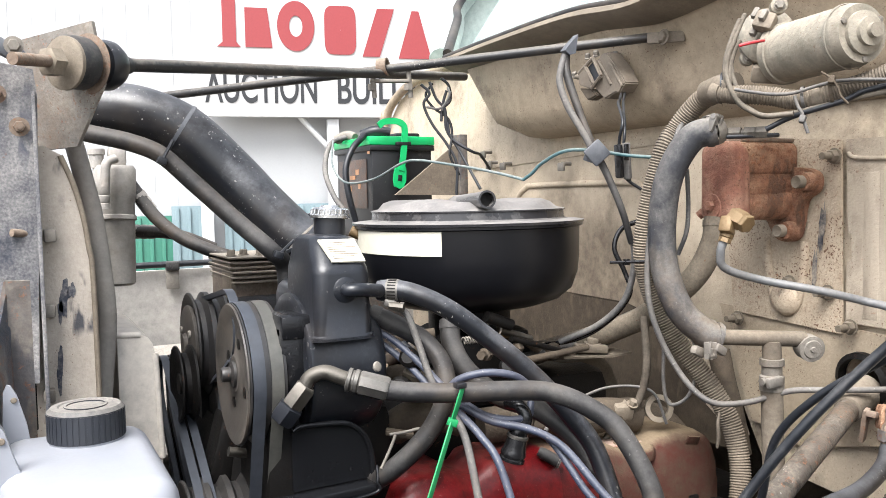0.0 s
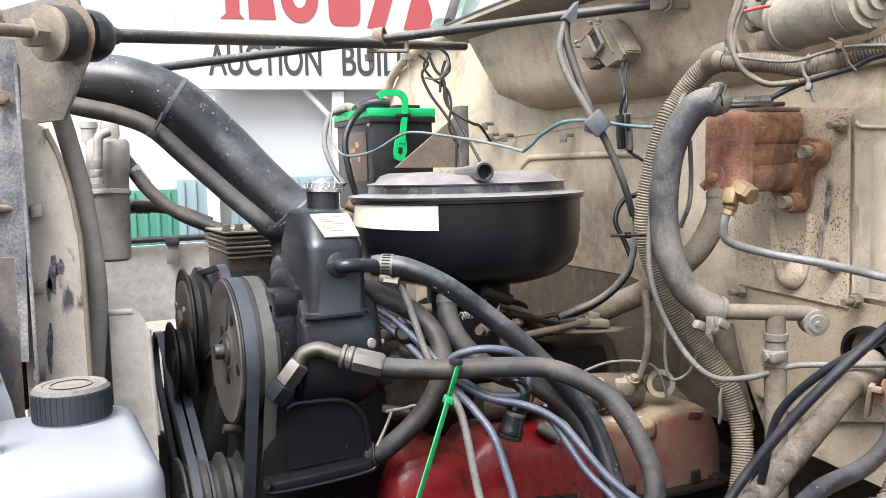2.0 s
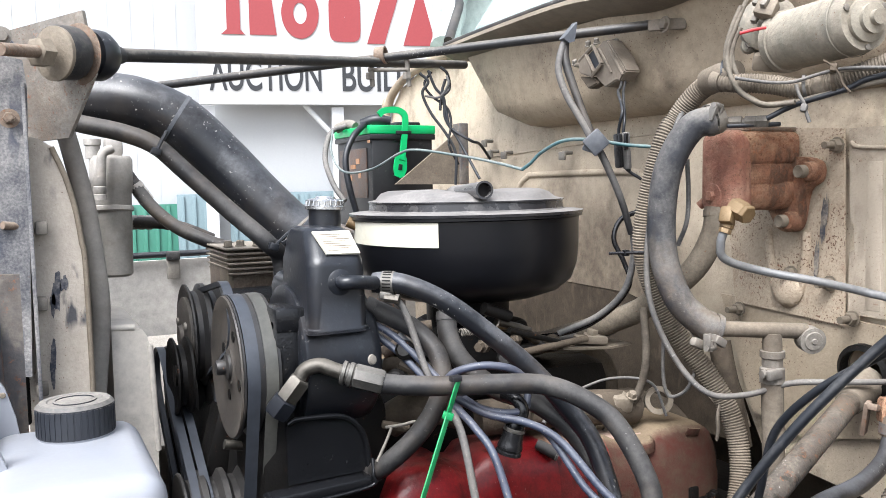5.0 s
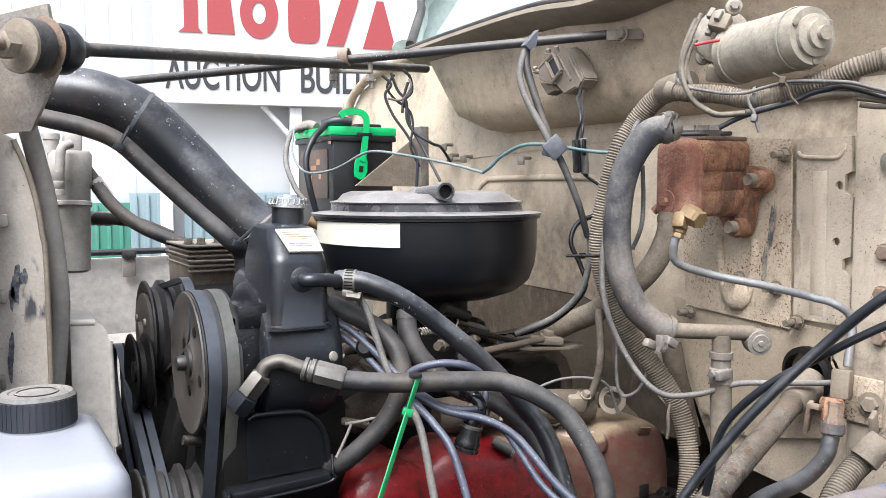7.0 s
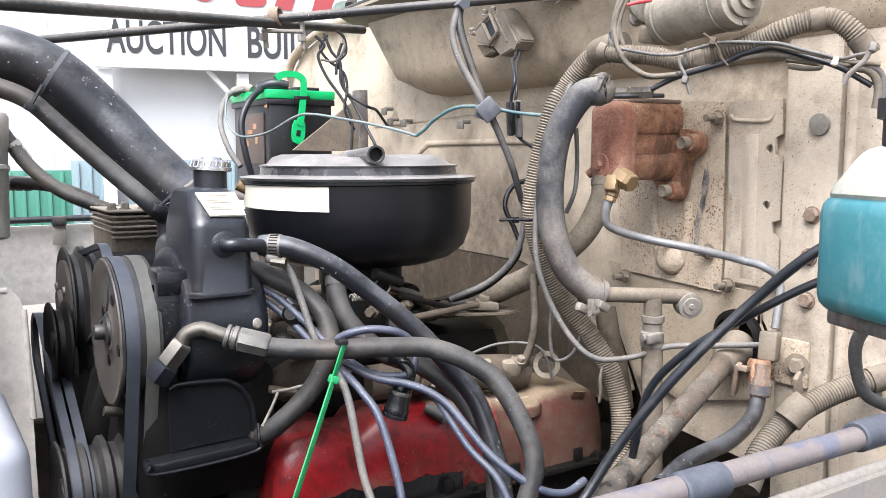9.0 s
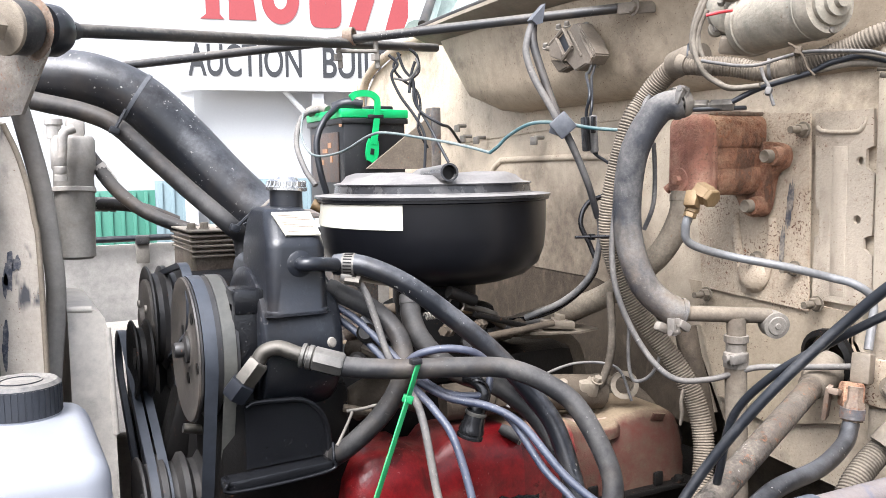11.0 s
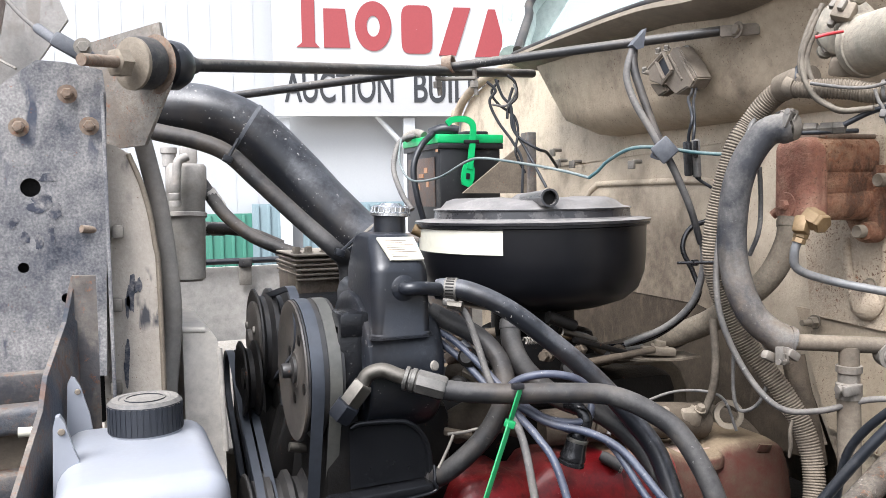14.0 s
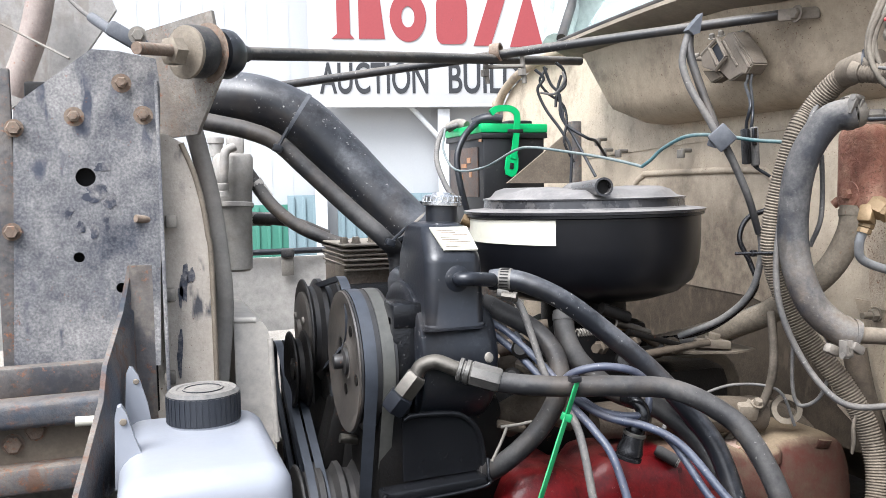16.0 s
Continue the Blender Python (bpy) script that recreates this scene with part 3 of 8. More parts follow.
def sign_word(word, s, z, height, width, material, name):
    """Raised words of the built-in font, on the board."""
    cu = bpy.data.curves.new(name, "FONT")
    cu.body, cu.size, cu.extrude, cu.offset = word, 1.0, 0.004, 0.013
    tmp = new(name, cu)
    dg = bpy.context.evaluated_depsgraph_get()
    me = bpy.data.meshes.new_from_object(tmp.evaluated_get(dg))
    bpy.data.objects.remove(tmp)
    b = bmesh.new()
    b.from_mesh(me)
    lo = min(v.co.x for v in b.verts), min(v.co.y for v in b.verts)
    hi = max(v.co.x for v in b.verts), max(v.co.y for v in b.verts)
    for v in b.verts:
        a = (v.co.x - lo[0]) / (hi[0] - lo[0]) * width
        c = (v.co.y - lo[1]) / (hi[1] - lo[1]) * height
        p = on_wall(s + a, z + c, 0.214)
        v.co = p + WN * v.co.z
    return part(name, b, material, board)


def along(p):
    return (Vector(p) - on_wall(0, 0)).dot(WU)


S0, S1 = along((1.921, 9.227, 2.485)), along((3.084, 9.001, 2.467))
LET = S1 - S0
sign_word("AUCTION", S0 - 0.015, SIGN_Z + 0.115, 0.34, LET, SIGN_DARK, "lettering")
sign_word("BUILDING", along((3.317, 8.955, 2.488)) - 0.02, SIGN_Z + 0.115, 0.34, LET * 1.14, SIGN_DARK, "lettering")
# the owner's mark: plain red painted shapes of each letter's size, no lettering
def mark_ring(cx, cz, rx, rz, hole, squareness=2.0):
    """A flat rounded ring or, with no hole, a rounded slab, painted on the board."""
    def edge(k):
        loop = []
        for i in range(36):
            a = 2 * math.pi * i / 36
            c, d = math.cos(a), math.sin(a)
            loop.append((math.copysign(abs(c) ** (2 / squareness), c) * rx * k, math.copysign(abs(d) ** (2 / squareness), d) * rz * k))
        return loop
    b = bmesh.new()
    rims = [[b.verts.new(on_wall(cx + u * (1.0 if k == 1 else 0.85), cz + w, out)) for u, w in edge(k)] for k in (1.0, max(hole, 0.02)) for out in (0.210, 0.222)]
    for p, q in ((0, 1), (1, 3), (3, 2), (2, 0)):
        for i in range(36):
            j = (i + 1) % 36
            b.faces.new((rims[p][i], rims[p][j], rims[q][j], rims[q][i]))
    return b


def mark_slab(corners):
    """A flat slab of straight sides, painted on the board; corners along the wall and up."""
    b = bmesh.new()
    lo = [b.verts.new(on_wall(u, w, 0.210)) for u, w in corners]
    hi = [b.verts.new(on_wall(u, w, 0.222)) for u, w in corners]
    b.faces.new(lo)
    b.faces.new(hi)
    for i in range(len(lo)):
        j = (i + 1) % len(lo)
        b.faces.new((lo[i], lo[j], hi[j], hi[i]))
    return b


M = [(along((x0, y0, 0)), z0, along((x1, y1, 0)) - along((x0, y0, 0))) for x0, y0, z0, x1, y1 in ((2.044, 9.203, 3.056, 2.624, 9.090), (2.640, 9.087, 3.03, 3.089, 9.0), (3.148, 8.988, 3.002, 3.555, 8.909), (3.579, 8.905, 2.988, 3.958, 8.831), (3.983, 8.826, 2.976, 4.371, 8.751))]
(a0, c0, w0), (a1, c1, w1), (a2, c2, w2), (a3, c3, w3), (a4, c4, w4) = M
part("mark", mark_slab([(a0, c0), (a0 + w0 * 0.42, c0), (a0 + w0 * 0.34, c0 + 0.05), (a0 + w0 * 0.34, c0 + 0.74), (a0 + w0 * 0.1, c0 + 0.74), (a0 + w0 * 0.1, c0 + 0.05)]), SIGN_RED, board, "plain red painted shape")
part("mark", mark_slab([(a0 + w0 * 0.5, c0), (a0 + w0 * 0.98, c0), (a0 + w0 * 0.9, c0 + 0.42), (a0 + w0 * 0.5, c0 + 0.42)]), SIGN_RED, board)
part("mark", mark_ring(a1 + w1 * 0.5, c1 + 0.265, w1 * 0.44, 0.27, 0.42), SIGN_RED, board)
part("mark", mark_ring(a2 + w2 * 0.47, c2 + 0.265, w2 * 0.42, 0.265, 0.0, 5.0), SIGN_RED, board)
part("mark", mark_slab([(a3, c3), (a3 + w3 * 0.5, c3), (a3 + w3 * 0.95, c3 + 0.53), (a3 + w3 * 0.45, c3 + 0.53)]), SIGN_RED, board)
part("mark", mark_slab([(a4, c4), (a4 + w4 * 0.96, c4), (a4 + w4 * 0.6, c4 + 0.53), (a4 + w4 * 0.4, c4 + 0.53)]), SIGN_RED, board)

for k, u in enumerate((365, 590)):
    s = along((1.888, 9.233, 2.175) if k == 0 else (3.247, 8.969, 2.177))
    br = thing("sign_bracket", on_wall(s, SIGN_Z - 0.4), "grey galvanised post and brace under the sign", "bracket", "sign brackets")
    part("post", box(on_wall(s, 1.15, 0.1), (0.13, 0.1, 2.3), 0.004, turned(0, 0, -11)), GALV, br)
    part("brace", rod(on_wall(s - 0.36, SIGN_Z - 0.02, 0.1), on_wall(s, SIGN_Z - 0.42, 0.1), 0.03, 8), GALV, br)

# low metal cladding panels at the foot of the wall
S4 = along((1.032, 9.400, 1.121))
for k, (a, w, m, lab) in enumerate(((-0.25, 0.75, DOOR_GREEN, "green painted metal door panel"), (0.5, 0.42, DOOR_BLUE, "slate blue ribbed metal panel"), (1.05, 0.5, DOOR_BLUE, "slate blue ribbed metal panel"), (1.6, 2.2, DOOR_BLUE, "slate blue ribbed metal panel"))):
    pn = thing("wall_panel", on_wall(S4 + a + w / 2, 0.0, 0.03), lab + " low on the white hall", "panel", "low wall panels")
    top = 1.27 if m is DOOR_GREEN else 1.37
    part("sheet", box(on_wall(S4 + a + w / 2, top / 2, 0.0), (w, 0.05, top), 0.004, turned(0, 0, -11)), m, pn)
    b = bmesh.new()
    for q in range(int(w / 0.12)):
        box(on_wall(S4 + a + 0.06 + q * 0.12, top / 2, 0.035), (0.04, 0.03, top - 0.04), 0.004, turned(0, 0, -11), b)
    part("rib", b, m, pn)

# ---- cab: firewall, cowl, windscreen ----
fw = thing("firewall", (1.02, 1.35, 0.7), "dusty beige painted steel firewall of the cab", "firewall", kind="structure")
YF = 2.26
V1, V2, V3, V4 = ((1.000, 0.881, 1.040), (1.000, 0.963, 1.193), (1.000, 0.993, 1.188), (1.000, 0.936, 1.061))
outl = [(0.42, 1.0), (V1[1], V1[2]), (V2[1], V2[2]), (V3[1], V3[2]), (V4[1], V4[2]), (1.0, 1.1), (1.06, 1.215), (1.2, 1.245), (1.7, 1.25), (1.8, 0.9), (YF, 0.9), (YF, 1.60), (YF - 0.02, 1.665), (YF - 0.08, 1.71), (YF - 0.22, 1.745), (YF - 0.4, 1.76), (0.42, 1.76)]
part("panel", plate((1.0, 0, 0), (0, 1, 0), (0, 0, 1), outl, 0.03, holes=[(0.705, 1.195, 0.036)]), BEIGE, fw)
# dark sheet where a shaded void opens below the panel edge
part("toe_board", plate((1.12, 0, 0), (0, 1, 0), (0, 0, 1), [(0.42, 0.4), (YF, 0.4), (YF, 1.45), (0.42, 1.45)], 0.02), BROWN_GRIME_SHADE, fw, "dark brown toe board, shade of the void in its colour")
part("lower_panel", plate((1.002, 0, 0), (0, 1, 0), (0, 0, 1), [(0.95, 1.04), (1.75, 1.02), (1.75, 1.255), (0.95, 1.255)], 0.012), LOWER_TAN, fw, "brown lower panel, oil stain and shade in its colour")
# outer flange round the far corner
b = sweep(smooth_path([(0.985, YF, 0.6), (0.985, YF, 1.58), (0.985, YF - 0.02, 1.665), (0.985, YF - 0.08, 1.712), (0.985, YF - 0.22, 1.748), (0.985, YF - 0.45, 1.765)], 6), 0.012, 8)
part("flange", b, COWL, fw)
# pressed bead, its corners rounded, and the lapped upper skin above it
part("bead", sweep(smooth_path([(1.0, 1.575, 1.24), (1.0, 1.572, 1.40), (1.0, 1.56, 1.437), (1.0, 1.53, 1.456), (1.0, 1.49, 1.461), (1.0, 1.2, 1.461), (1.0, 1.155, 1.452), (1.0, 1.13, 1.425), (1.0, 1.122, 1.38), (1.0, 1.115, 1.26)], 6), 0.0062, 12), BEIGE, fw)
part("upper_skin", plate((0.9975, 0, 0), (0, 1, 0), (0, 0, 1), [(1.0, 1.526), (1.13, 1.523), (1.33, 1.516), (1.55, 1.508), (1.76, 1.501), (1.80, 1.53), (1.80, 1.60), (1.0, 1.60)], 0.003), BEIGE, fw)

cowl = thing("cowl", (0.93, 1.2, 1.6), "dusty beige cowl box under the windscreen, in shade below its lip", "cowl", kind="structure")
# section of the plenum: front face leaning, rounded lower corner, underside
sec = [(0.97, 1.745), (0.955, 1.726), (0.905, 1.722), (0.888, 1.708), (0.898, 1.66), (0.911, 1.603), (0.916, 1.59), (0.934, 1.568), (0.952, 1.558), (1.0, 1.553), (1.0, 1.745)]
bm = bmesh.new()
ends = []
for y, dx in ((1.512, 0.0), (1.50, -0.003), (1.40, 0.0), (1.2, 0.0), (1.1, 0.002), (1.03, 0.007), (0.96, 0.02), (0.88, 0.036), (0.78, 0.048), (0.42, 0.05)):
    ends.append([bm.verts.new((1.012 if a > 0.999 else min(0.995, a + dx * (1.0 if h < 1.7 else 0.35)), y + ((h - 1.6) * 0.62 - 0.0 if y > 1.44 else 0.0) - (0.045 if h < 1.58 and y > 1.44 else 0.0), h)) for a, h in sec])
for a, c in zip(ends, ends[1:]):
    for k in range(len(sec) - 1):
        bm.faces.new((a[k], a[k + 1], c[k + 1], c[k]))
bm.faces.new(ends[0])
bm.faces.new(ends[-1])
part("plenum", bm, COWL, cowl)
lip = [(0.85, 1.632, 1.735), (0.835, 1.364, 1.736), (0.835, 1.147, 1.737), (0.835, 1.002, 1.725), (0.835, 0.915, 1.731), (0.835, 0.80, 1.745)]
bm = bmesh.new()
rows = []
for p in smooth_path(lip, 6):
    rows.append([bm.verts.new(c) for c in ((p.x, p.y, p.z), (p.x - 0.004, p.y, p.z - 0.008), (p.x + 0.002, p.y, p.z - 0.013), (0.89, p.y, p.z - 0.028), (1.05, p.y, p.z - 0.02), (1.05, p.y, p.z + 0.045), (0.9, p.y, p.z + 0.02))])
for a, c in zip(rows, rows[1:]):
    for k in range(7):
        j = (k + 1) % 7
        bm.faces.new((a[k], a[j], c[j], c[k]))
bm.faces.new(rows[0])
bm.faces.new(rows[-1])
part("top_lip", bm, BOX_TAN, cowl, "dusty lip with a weather strip")
part("weather_strip", sweep([p + V(0.012, 0, 0.005) for p in smooth_path(lip, 6)], 0.006, 8), RUBBER_GREY, cowl, "grey rubber weather strip")
for y in (1.46, 1.33, 1.2, 1.08, 0.97):
    part("rivet", lathe([(0.004, 0), (0.003, 0.003), (0, 0.004)], (0.945, y, 1.728), (-1, 0, 0), 8), BEIGE, cowl)

cab = thing("windscreen", (1.2, 1.4, 1.8), "truck cab windscreen of pale teal glass in a grey-green frame", "windscreen", kind="structure")
post = [(1.000, 1.916, 1.782), (1.120, 2.086, 1.902), (1.240, 2.246, 2.022), (1.55, 2.2, 2.35)]
part("pillar", sweep(smooth_path(post, 6), 0.034, 10), CAB_PAINT, cab, "pale grey-green door pillar")
part("seal", sweep(smooth_path([Vector(p) + V(-0.01, -0.05, 0.01) for p in post], 6), 0.012, 8), RUBBER_GREY, cab, "dusty rubber windscreen seal")
bm = bmesh.new()
low, high = [V(1.04, 1.93, 1.755), V(1.04, 0.35, 1.765)], [V(1.5, 1.93, 2.4), V(1.5, 0.35, 2.4)]
vs = [bm.verts.new(p) for p in (low[0], low[1], high[1], high[0])]
f = bm.faces.new(vs)
ex = bmesh.ops.extrude_face_region(bm, geom=[f])
bmesh.ops.translate(bm, verts=[g for g in ex["geom"] if isinstance(g, bmesh.types.BMVert)], vec=(0.005, 0, -0.004))
gob = part("pane", bm, GLASS, cab, "pale teal glass")
gob.visible_shadow = False
part("sill", box((1.06, 1.2, 1.752), (0.1, 1.75, 0.02), 0.006), CAB_PAINT, cab)
# inside of the cab seen through the glass
inn = thing("cab_interior", (1.9, 1.2, 1.6), "pale vinyl rear wall and roof inside the cab", "cab interior", kind="structure")
part("rear_wall", box((2.3, 1.2, 1.7), (0.05, 1.9, 1.6), 0.01), GLASS_GREY, inn)
cu = V(1.700, 2.663, 2.127)
part("curtain", box((1.7, cu.y, 2.1), (0.02, 0.15, 0.9), 0.006), CURTAIN_TEAL, inn, "pale teal curtain")
# white board added to paint the sky's reflection in the glass
part("reflection_board", box((1.72, cu.y - 0.55, 2.1), (0.02, 0.9, 0.9), 0.006), TRIM_WHITE, inn, "added white board, painted sky reflection of the windscreen")
part("headliner", box((1.9, 1.2, 2.5), (0.9, 1.9, 0.05), 0.01), TRIM_WHITE, inn)
part("dash", box((1.25, 1.2, 1.68), (0.4, 1.8, 0.14), 0.03), CAB_PAINT, inn)
part("far_side", box((1.75, 2.27, 1.2), (1.2, 0.04, 1.7), 0.01), CAB_PAINT, inn)
part("far_door_frame", box((1.85, 2.27, 2.3), (0.3, 0.04, 0.7), 0.01), CAB_PAINT, inn)
part("near_side", box((1.75, 0.42, 1.2), (1.2, 0.04, 1.7), 0.01), CAB_PAINT, inn)
part("floor", box((1.7, 1.2, 0.7), (1.3, 1.9, 0.05), 0.01), FENDER_DARK, inn)

# ---- mounting plate and rusty cylinder on the firewall ----
mp = thing("mounting_plate", (0.985, 0.821, 1.314), "rust-speckled beige steel plate bolted to the firewall", "plate")
P1, P2, P3, P4 = V(0.985, 0.955, 1.524), V(0.985, 0.742, 1.508), V(0.985, 0.738, 1.252), V(0.985, 0.926, 1.262)
bm = plate((0.988, 0, 0), (0, 1, 0), (0, 0, 1), [(P4.y, P4.z), (P3.y, P3.z), (P2.y, P2.z), (P1.y, P1.z)], -0.004)
mp_sheet = part("sheet", bm, BEIGE_RUSTY, mp)
Q = [(0.990, 0.960, 1.270), (0.990, 0.678, 1.258), (0.990, 0.676, 1.116), (0.990, 0.804, 1.083), (0.990, 0.896, 1.102)]
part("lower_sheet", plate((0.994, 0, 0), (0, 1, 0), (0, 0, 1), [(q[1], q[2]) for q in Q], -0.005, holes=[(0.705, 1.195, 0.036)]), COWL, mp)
for c in ((0.980, 0.748, 1.487), (0.980, 0.913, 1.253), (0.980, 0.721, 1.264), (0.980, 0.819, 1.314), (0.980, 0.756, 1.306)):
    part("bolt", hexbolt(c, (-1, 0, 0), 0.0085, 0.009, 1.25, 0.016), BOX_TAN, mp_sheet)
# pressed loop below the cylinder, and a rounded dimple at its foot
part("pressed_loop", sweep(smooth_path([(0.984, 0.864, 1.375), (0.984, 0.858, 1.33), (0.984, 0.846, 1.285), (0.984, 0.826, 1.272), (0.984, 0.808, 1.288), (0.984, 0.8, 1.33), (0.984, 0.797, 1.372)], 6), 0.007, 12), BEIGE_RUSTY, mp_sheet)
part("dimple", lathe([(0.026, 0), (0.023, 0.008), (0.014, 0.014), (0, 0.016)], (0.983, 0.826, 1.293), (-1, 0, 0.25), 24), BEIGE_RUSTY, mp_sheet)


def smear(y, z, w, h, x, seed, lean=0.0):
    """A thin ragged patch lying on a sheet that faces forward."""
    rg = random.Random(seed)
    ring = []
    for k in range(26):
        a = 2 * math.pi * k / 26
        r = rg.uniform(0.7, 1.15)
        ring.append((y + w * math.cos(a) * r + lean * math.sin(a) * h, z + h * math.sin(a) * r))
    return plate((x, 0, 0), (0, 1, 0), (0, 0, 1), ring, -0.0006)


part("smear", smear(0.768, 1.392, 0.0055, 0.034, 0.9814, 3, -0.1), SMEAR, mp_sheet, "blue-black brush smear")
part("smear", smear(0.779, 1.33, 0.004, 0.03, 0.9814, 5, -0.06), SMEAR, mp_sheet)

# pressed access cover beside the plate, with notches, holes and a stamped loop
av = thing("access_cover", (0.99, 0.7, 1.3), "pale beige pressed access cover lapped onto the firewall", "cover")
av_sheet = part("sheet", plate((0.994, 0, 0), (0, 1, 0), (0, 0, 1), [(0.738, 1.508), (0.734, 1.388), (0.728, 1.384), (0.728, 1.352), (0.735, 1.348), (0.736, 1.268), (0.65, 1.266), (0.652, 1.33), (0.664, 1.338), (0.664, 1.352), (0.653, 1.356), (0.652, 1.43), (0.664, 1.438), (0.664, 1.46), (0.654, 1.464), (0.656, 1.508)], -0.005, holes=[(0.672, 1.446, 0.0055), (0.674, 1.374, 0.0055)]), BEIGE_PALE, av)
part("stamped_loop", sweep(smooth_path([(0.989, 0.735, 1.49), (0.989, 0.726, 1.484), (0.989, 0.7, 1.482), (0.989, 0.676, 1.482), (0.989, 0.668, 1.49), (0.989, 0.666, 1.5)], 5), 0.003, 12), BEIGE_PALE, av_sheet)
part("rib", box((0.99, 0.7, 1.37), (0.004, 0.022, 0.19), 0.002), BEIGE_PALE, av_sheet)

mc = thing("master_cylinder", (0.900, 0.813, 1.396), "rusty red cast-iron brake master cylinder on the mounting plate", "brake cylinder")
# one casting: flat-topped reservoir over a barrel, a square nose in front, an eared flange behind
YN, TOP, FOOT = 0.800, 1.510, 1.400
mc_front = part("front_block", box((0.873, YN + 0.0335, (TOP + FOOT) / 2), (0.04, 0.067, TOP - FOOT), 0.016, segs=5, taper=(1.0, 0.97)), RUSTY_RED, mc, "smooth red oxide nose")
part("reservoir", box((0.922, YN + 0.0335, (TOP + 1.463) / 2 - 0.001), (0.116, 0.064, TOP - 1.463), 0.012, segs=4), RUST_ORANGE, mc, "brown rust-scaled reservoir")
part("waist", box((0.918, YN + 0.0335, 1.452), (0.104, 0.059, 0.03), 0.005), RUST_ORANGE, mc)
part("barrel", lathe([(0.02, 0), (0.0245, 0.006), (0.0245, 0.06), (0.026, 0.068), (0.026, 0.096), (0.031, 0.104)], (0.878, YN + 0.0275, 1.4275), (1, 0, 0), 28), RUST_ORANGE, mc)
part("lid", box((0.925, YN + 0.034, TOP + 0.001), (0.098, 0.054, 0.006), 0.002), RUSTY, mc, "dark rusty lid")
mc_flange = part("flange", plate((0.979, 0, 0), (0, 1, 0), (0, 0, 1), [(p[1], p[2]) for p in smooth_path([(0, 0.846, 1.40), (0, 0.832, 1.378), (0, 0.814, 1.372), (0, 0.8, 1.376), (0, 0.793, 1.39), (0, 0.785, 1.428), (0, 0.768, 1.44), (0, 0.763, 1.455), (0, 0.77, 1.468), (0, 0.8, 1.474), (0, 0.84, 1.468)], 3)], -0.014), RUST_ORANGE, mc)
for c in ((0.950, 0.774, 1.454), (0.950, 0.805, 1.388)):
    part("boss", lathe([(0.0135, 0), (0.0125, 0.012), (0.0115, 0.016)], (0.968, c[1], c[2]), (-1, 0, 0), 18), RUST_ORANGE, mc_flange)
    part("bolt", lathe([(0.0088, 0), (0.0088, 0.012), (0.0078, 0.0138), (0.006, 0.0128), (0.0, 0.0128)], (0.955, c[1] + 0.003, c[2]), (-1, 0, 0), 14), BOX_TAN, mc_flange, "dusty tan bolt head")
part("screw", hexbolt((0.853, 0.838, 1.424), (-1, 0, 0), 0.007, 0.007, 1.25), RUSTY_RED, mc_front)
part("screw_boss", lathe([(0.017, 0), (0.016, 0.002), (0.0, 0.0025)], (0.8535, 0.838, 1.424), (-1, 0, 0), 22), RUSTY_RED, mc_front)
part("foot_stud", rod((0.866, 0.866, 1.416), (0.862, 0.872, 1.41), 0.006, 12), RUSTY_RED, mc_front)

bf = thing("brake_fitting", (0.815, 0.751, 1.401), "tarnished brass banjo fitting under the rusty cylinder", "fitting")
e0, e1 = V(0.806, 0.756, 1.4135), V(0.806, 0.727, 1.4015)
part("nut", lathe([(0.0098, 0), (0.0126, 0.002), (0.0126, 0.0195), (0.0108, 0.0215)], e0, e1 - e0, 6), BRASS, bf)
part("face", lathe([(0.0118, 0.0225), (0.0118, 0.0275), (0.0105, 0.0285), (0, 0.0285)], e0, e1 - e0, 6), BRASS, bf, "orange brown hexagon head")
part("body", box((0.7965, 0.754, 1.402), (0.017, 0.017, 0.022), 0.004, turned(0, 24, 20)), BRASS, bf)
part("collar", lathe([(0.0085, 0), (0.0085, 0.008), (0.0070, 0.009), (0.0078, 0.010), (0.0078, 0.015)], (0.7995, 0.756, 1.395), (-0.35, 0.12, -1), 6), BRASS, bf)
solo("brake_line", tube([(0.796, 0.758, 1.386), (0.793, 0.762, 1.368), (0.803, 0.764, 1.348), (0.849, 0.751, 1.332), (0.898, 0.703, 1.319), (0.947, 0.677, 1.305), (0.957, 0.648, 1.298), (0.973, 0.637, 1.277), (0.957, 0.630, 1.223)], 0.0052, 10), LINE_GREY, "bare grey steel brake line bent along the firewall", "pipe")

# ---- wiper motor ----
wm = thing("wiper_motor", (0.846, 0.668, 1.611), "dusty grey wiper motor on the cowl", "motor")
w0, w1 = V(0.868, 0.736, 1.610), V(0.848, 0.610, 1.613)
L = (w1 - w0).length
wm_can = part("housing", lathe([(0.030, -0.004), (0.0375, 0.0), (0.0375, 0.010), (0.0355, 0.011), (0.0348, L - 0.01), (0.032, L)], w0, w1 - w0, 32), MOTOR, wm, "dusty grey green motor can")
wm_cap = part("end_cap", lathe([(0.024, 0), (0.024, 0.005), (0.016, 0.008), (0.016, 0.013), (0.008, 0.014), (0.008, 0.02)], w1, w1 - w0, 24), MOTOR, wm)
for k in range(3):
    an = 0.6 + 2.1 * k
    part("cap_screw", lathe([(0.0035, 0), (0.0035, 0.004), (0, 0.005)], w1 + frame_of(w1 - w0) @ V(0.0285 * math.cos(an), 0.0285 * math.sin(an), -0.002), w1 - w0, 8), STEEL_DUSTY, wm_cap)
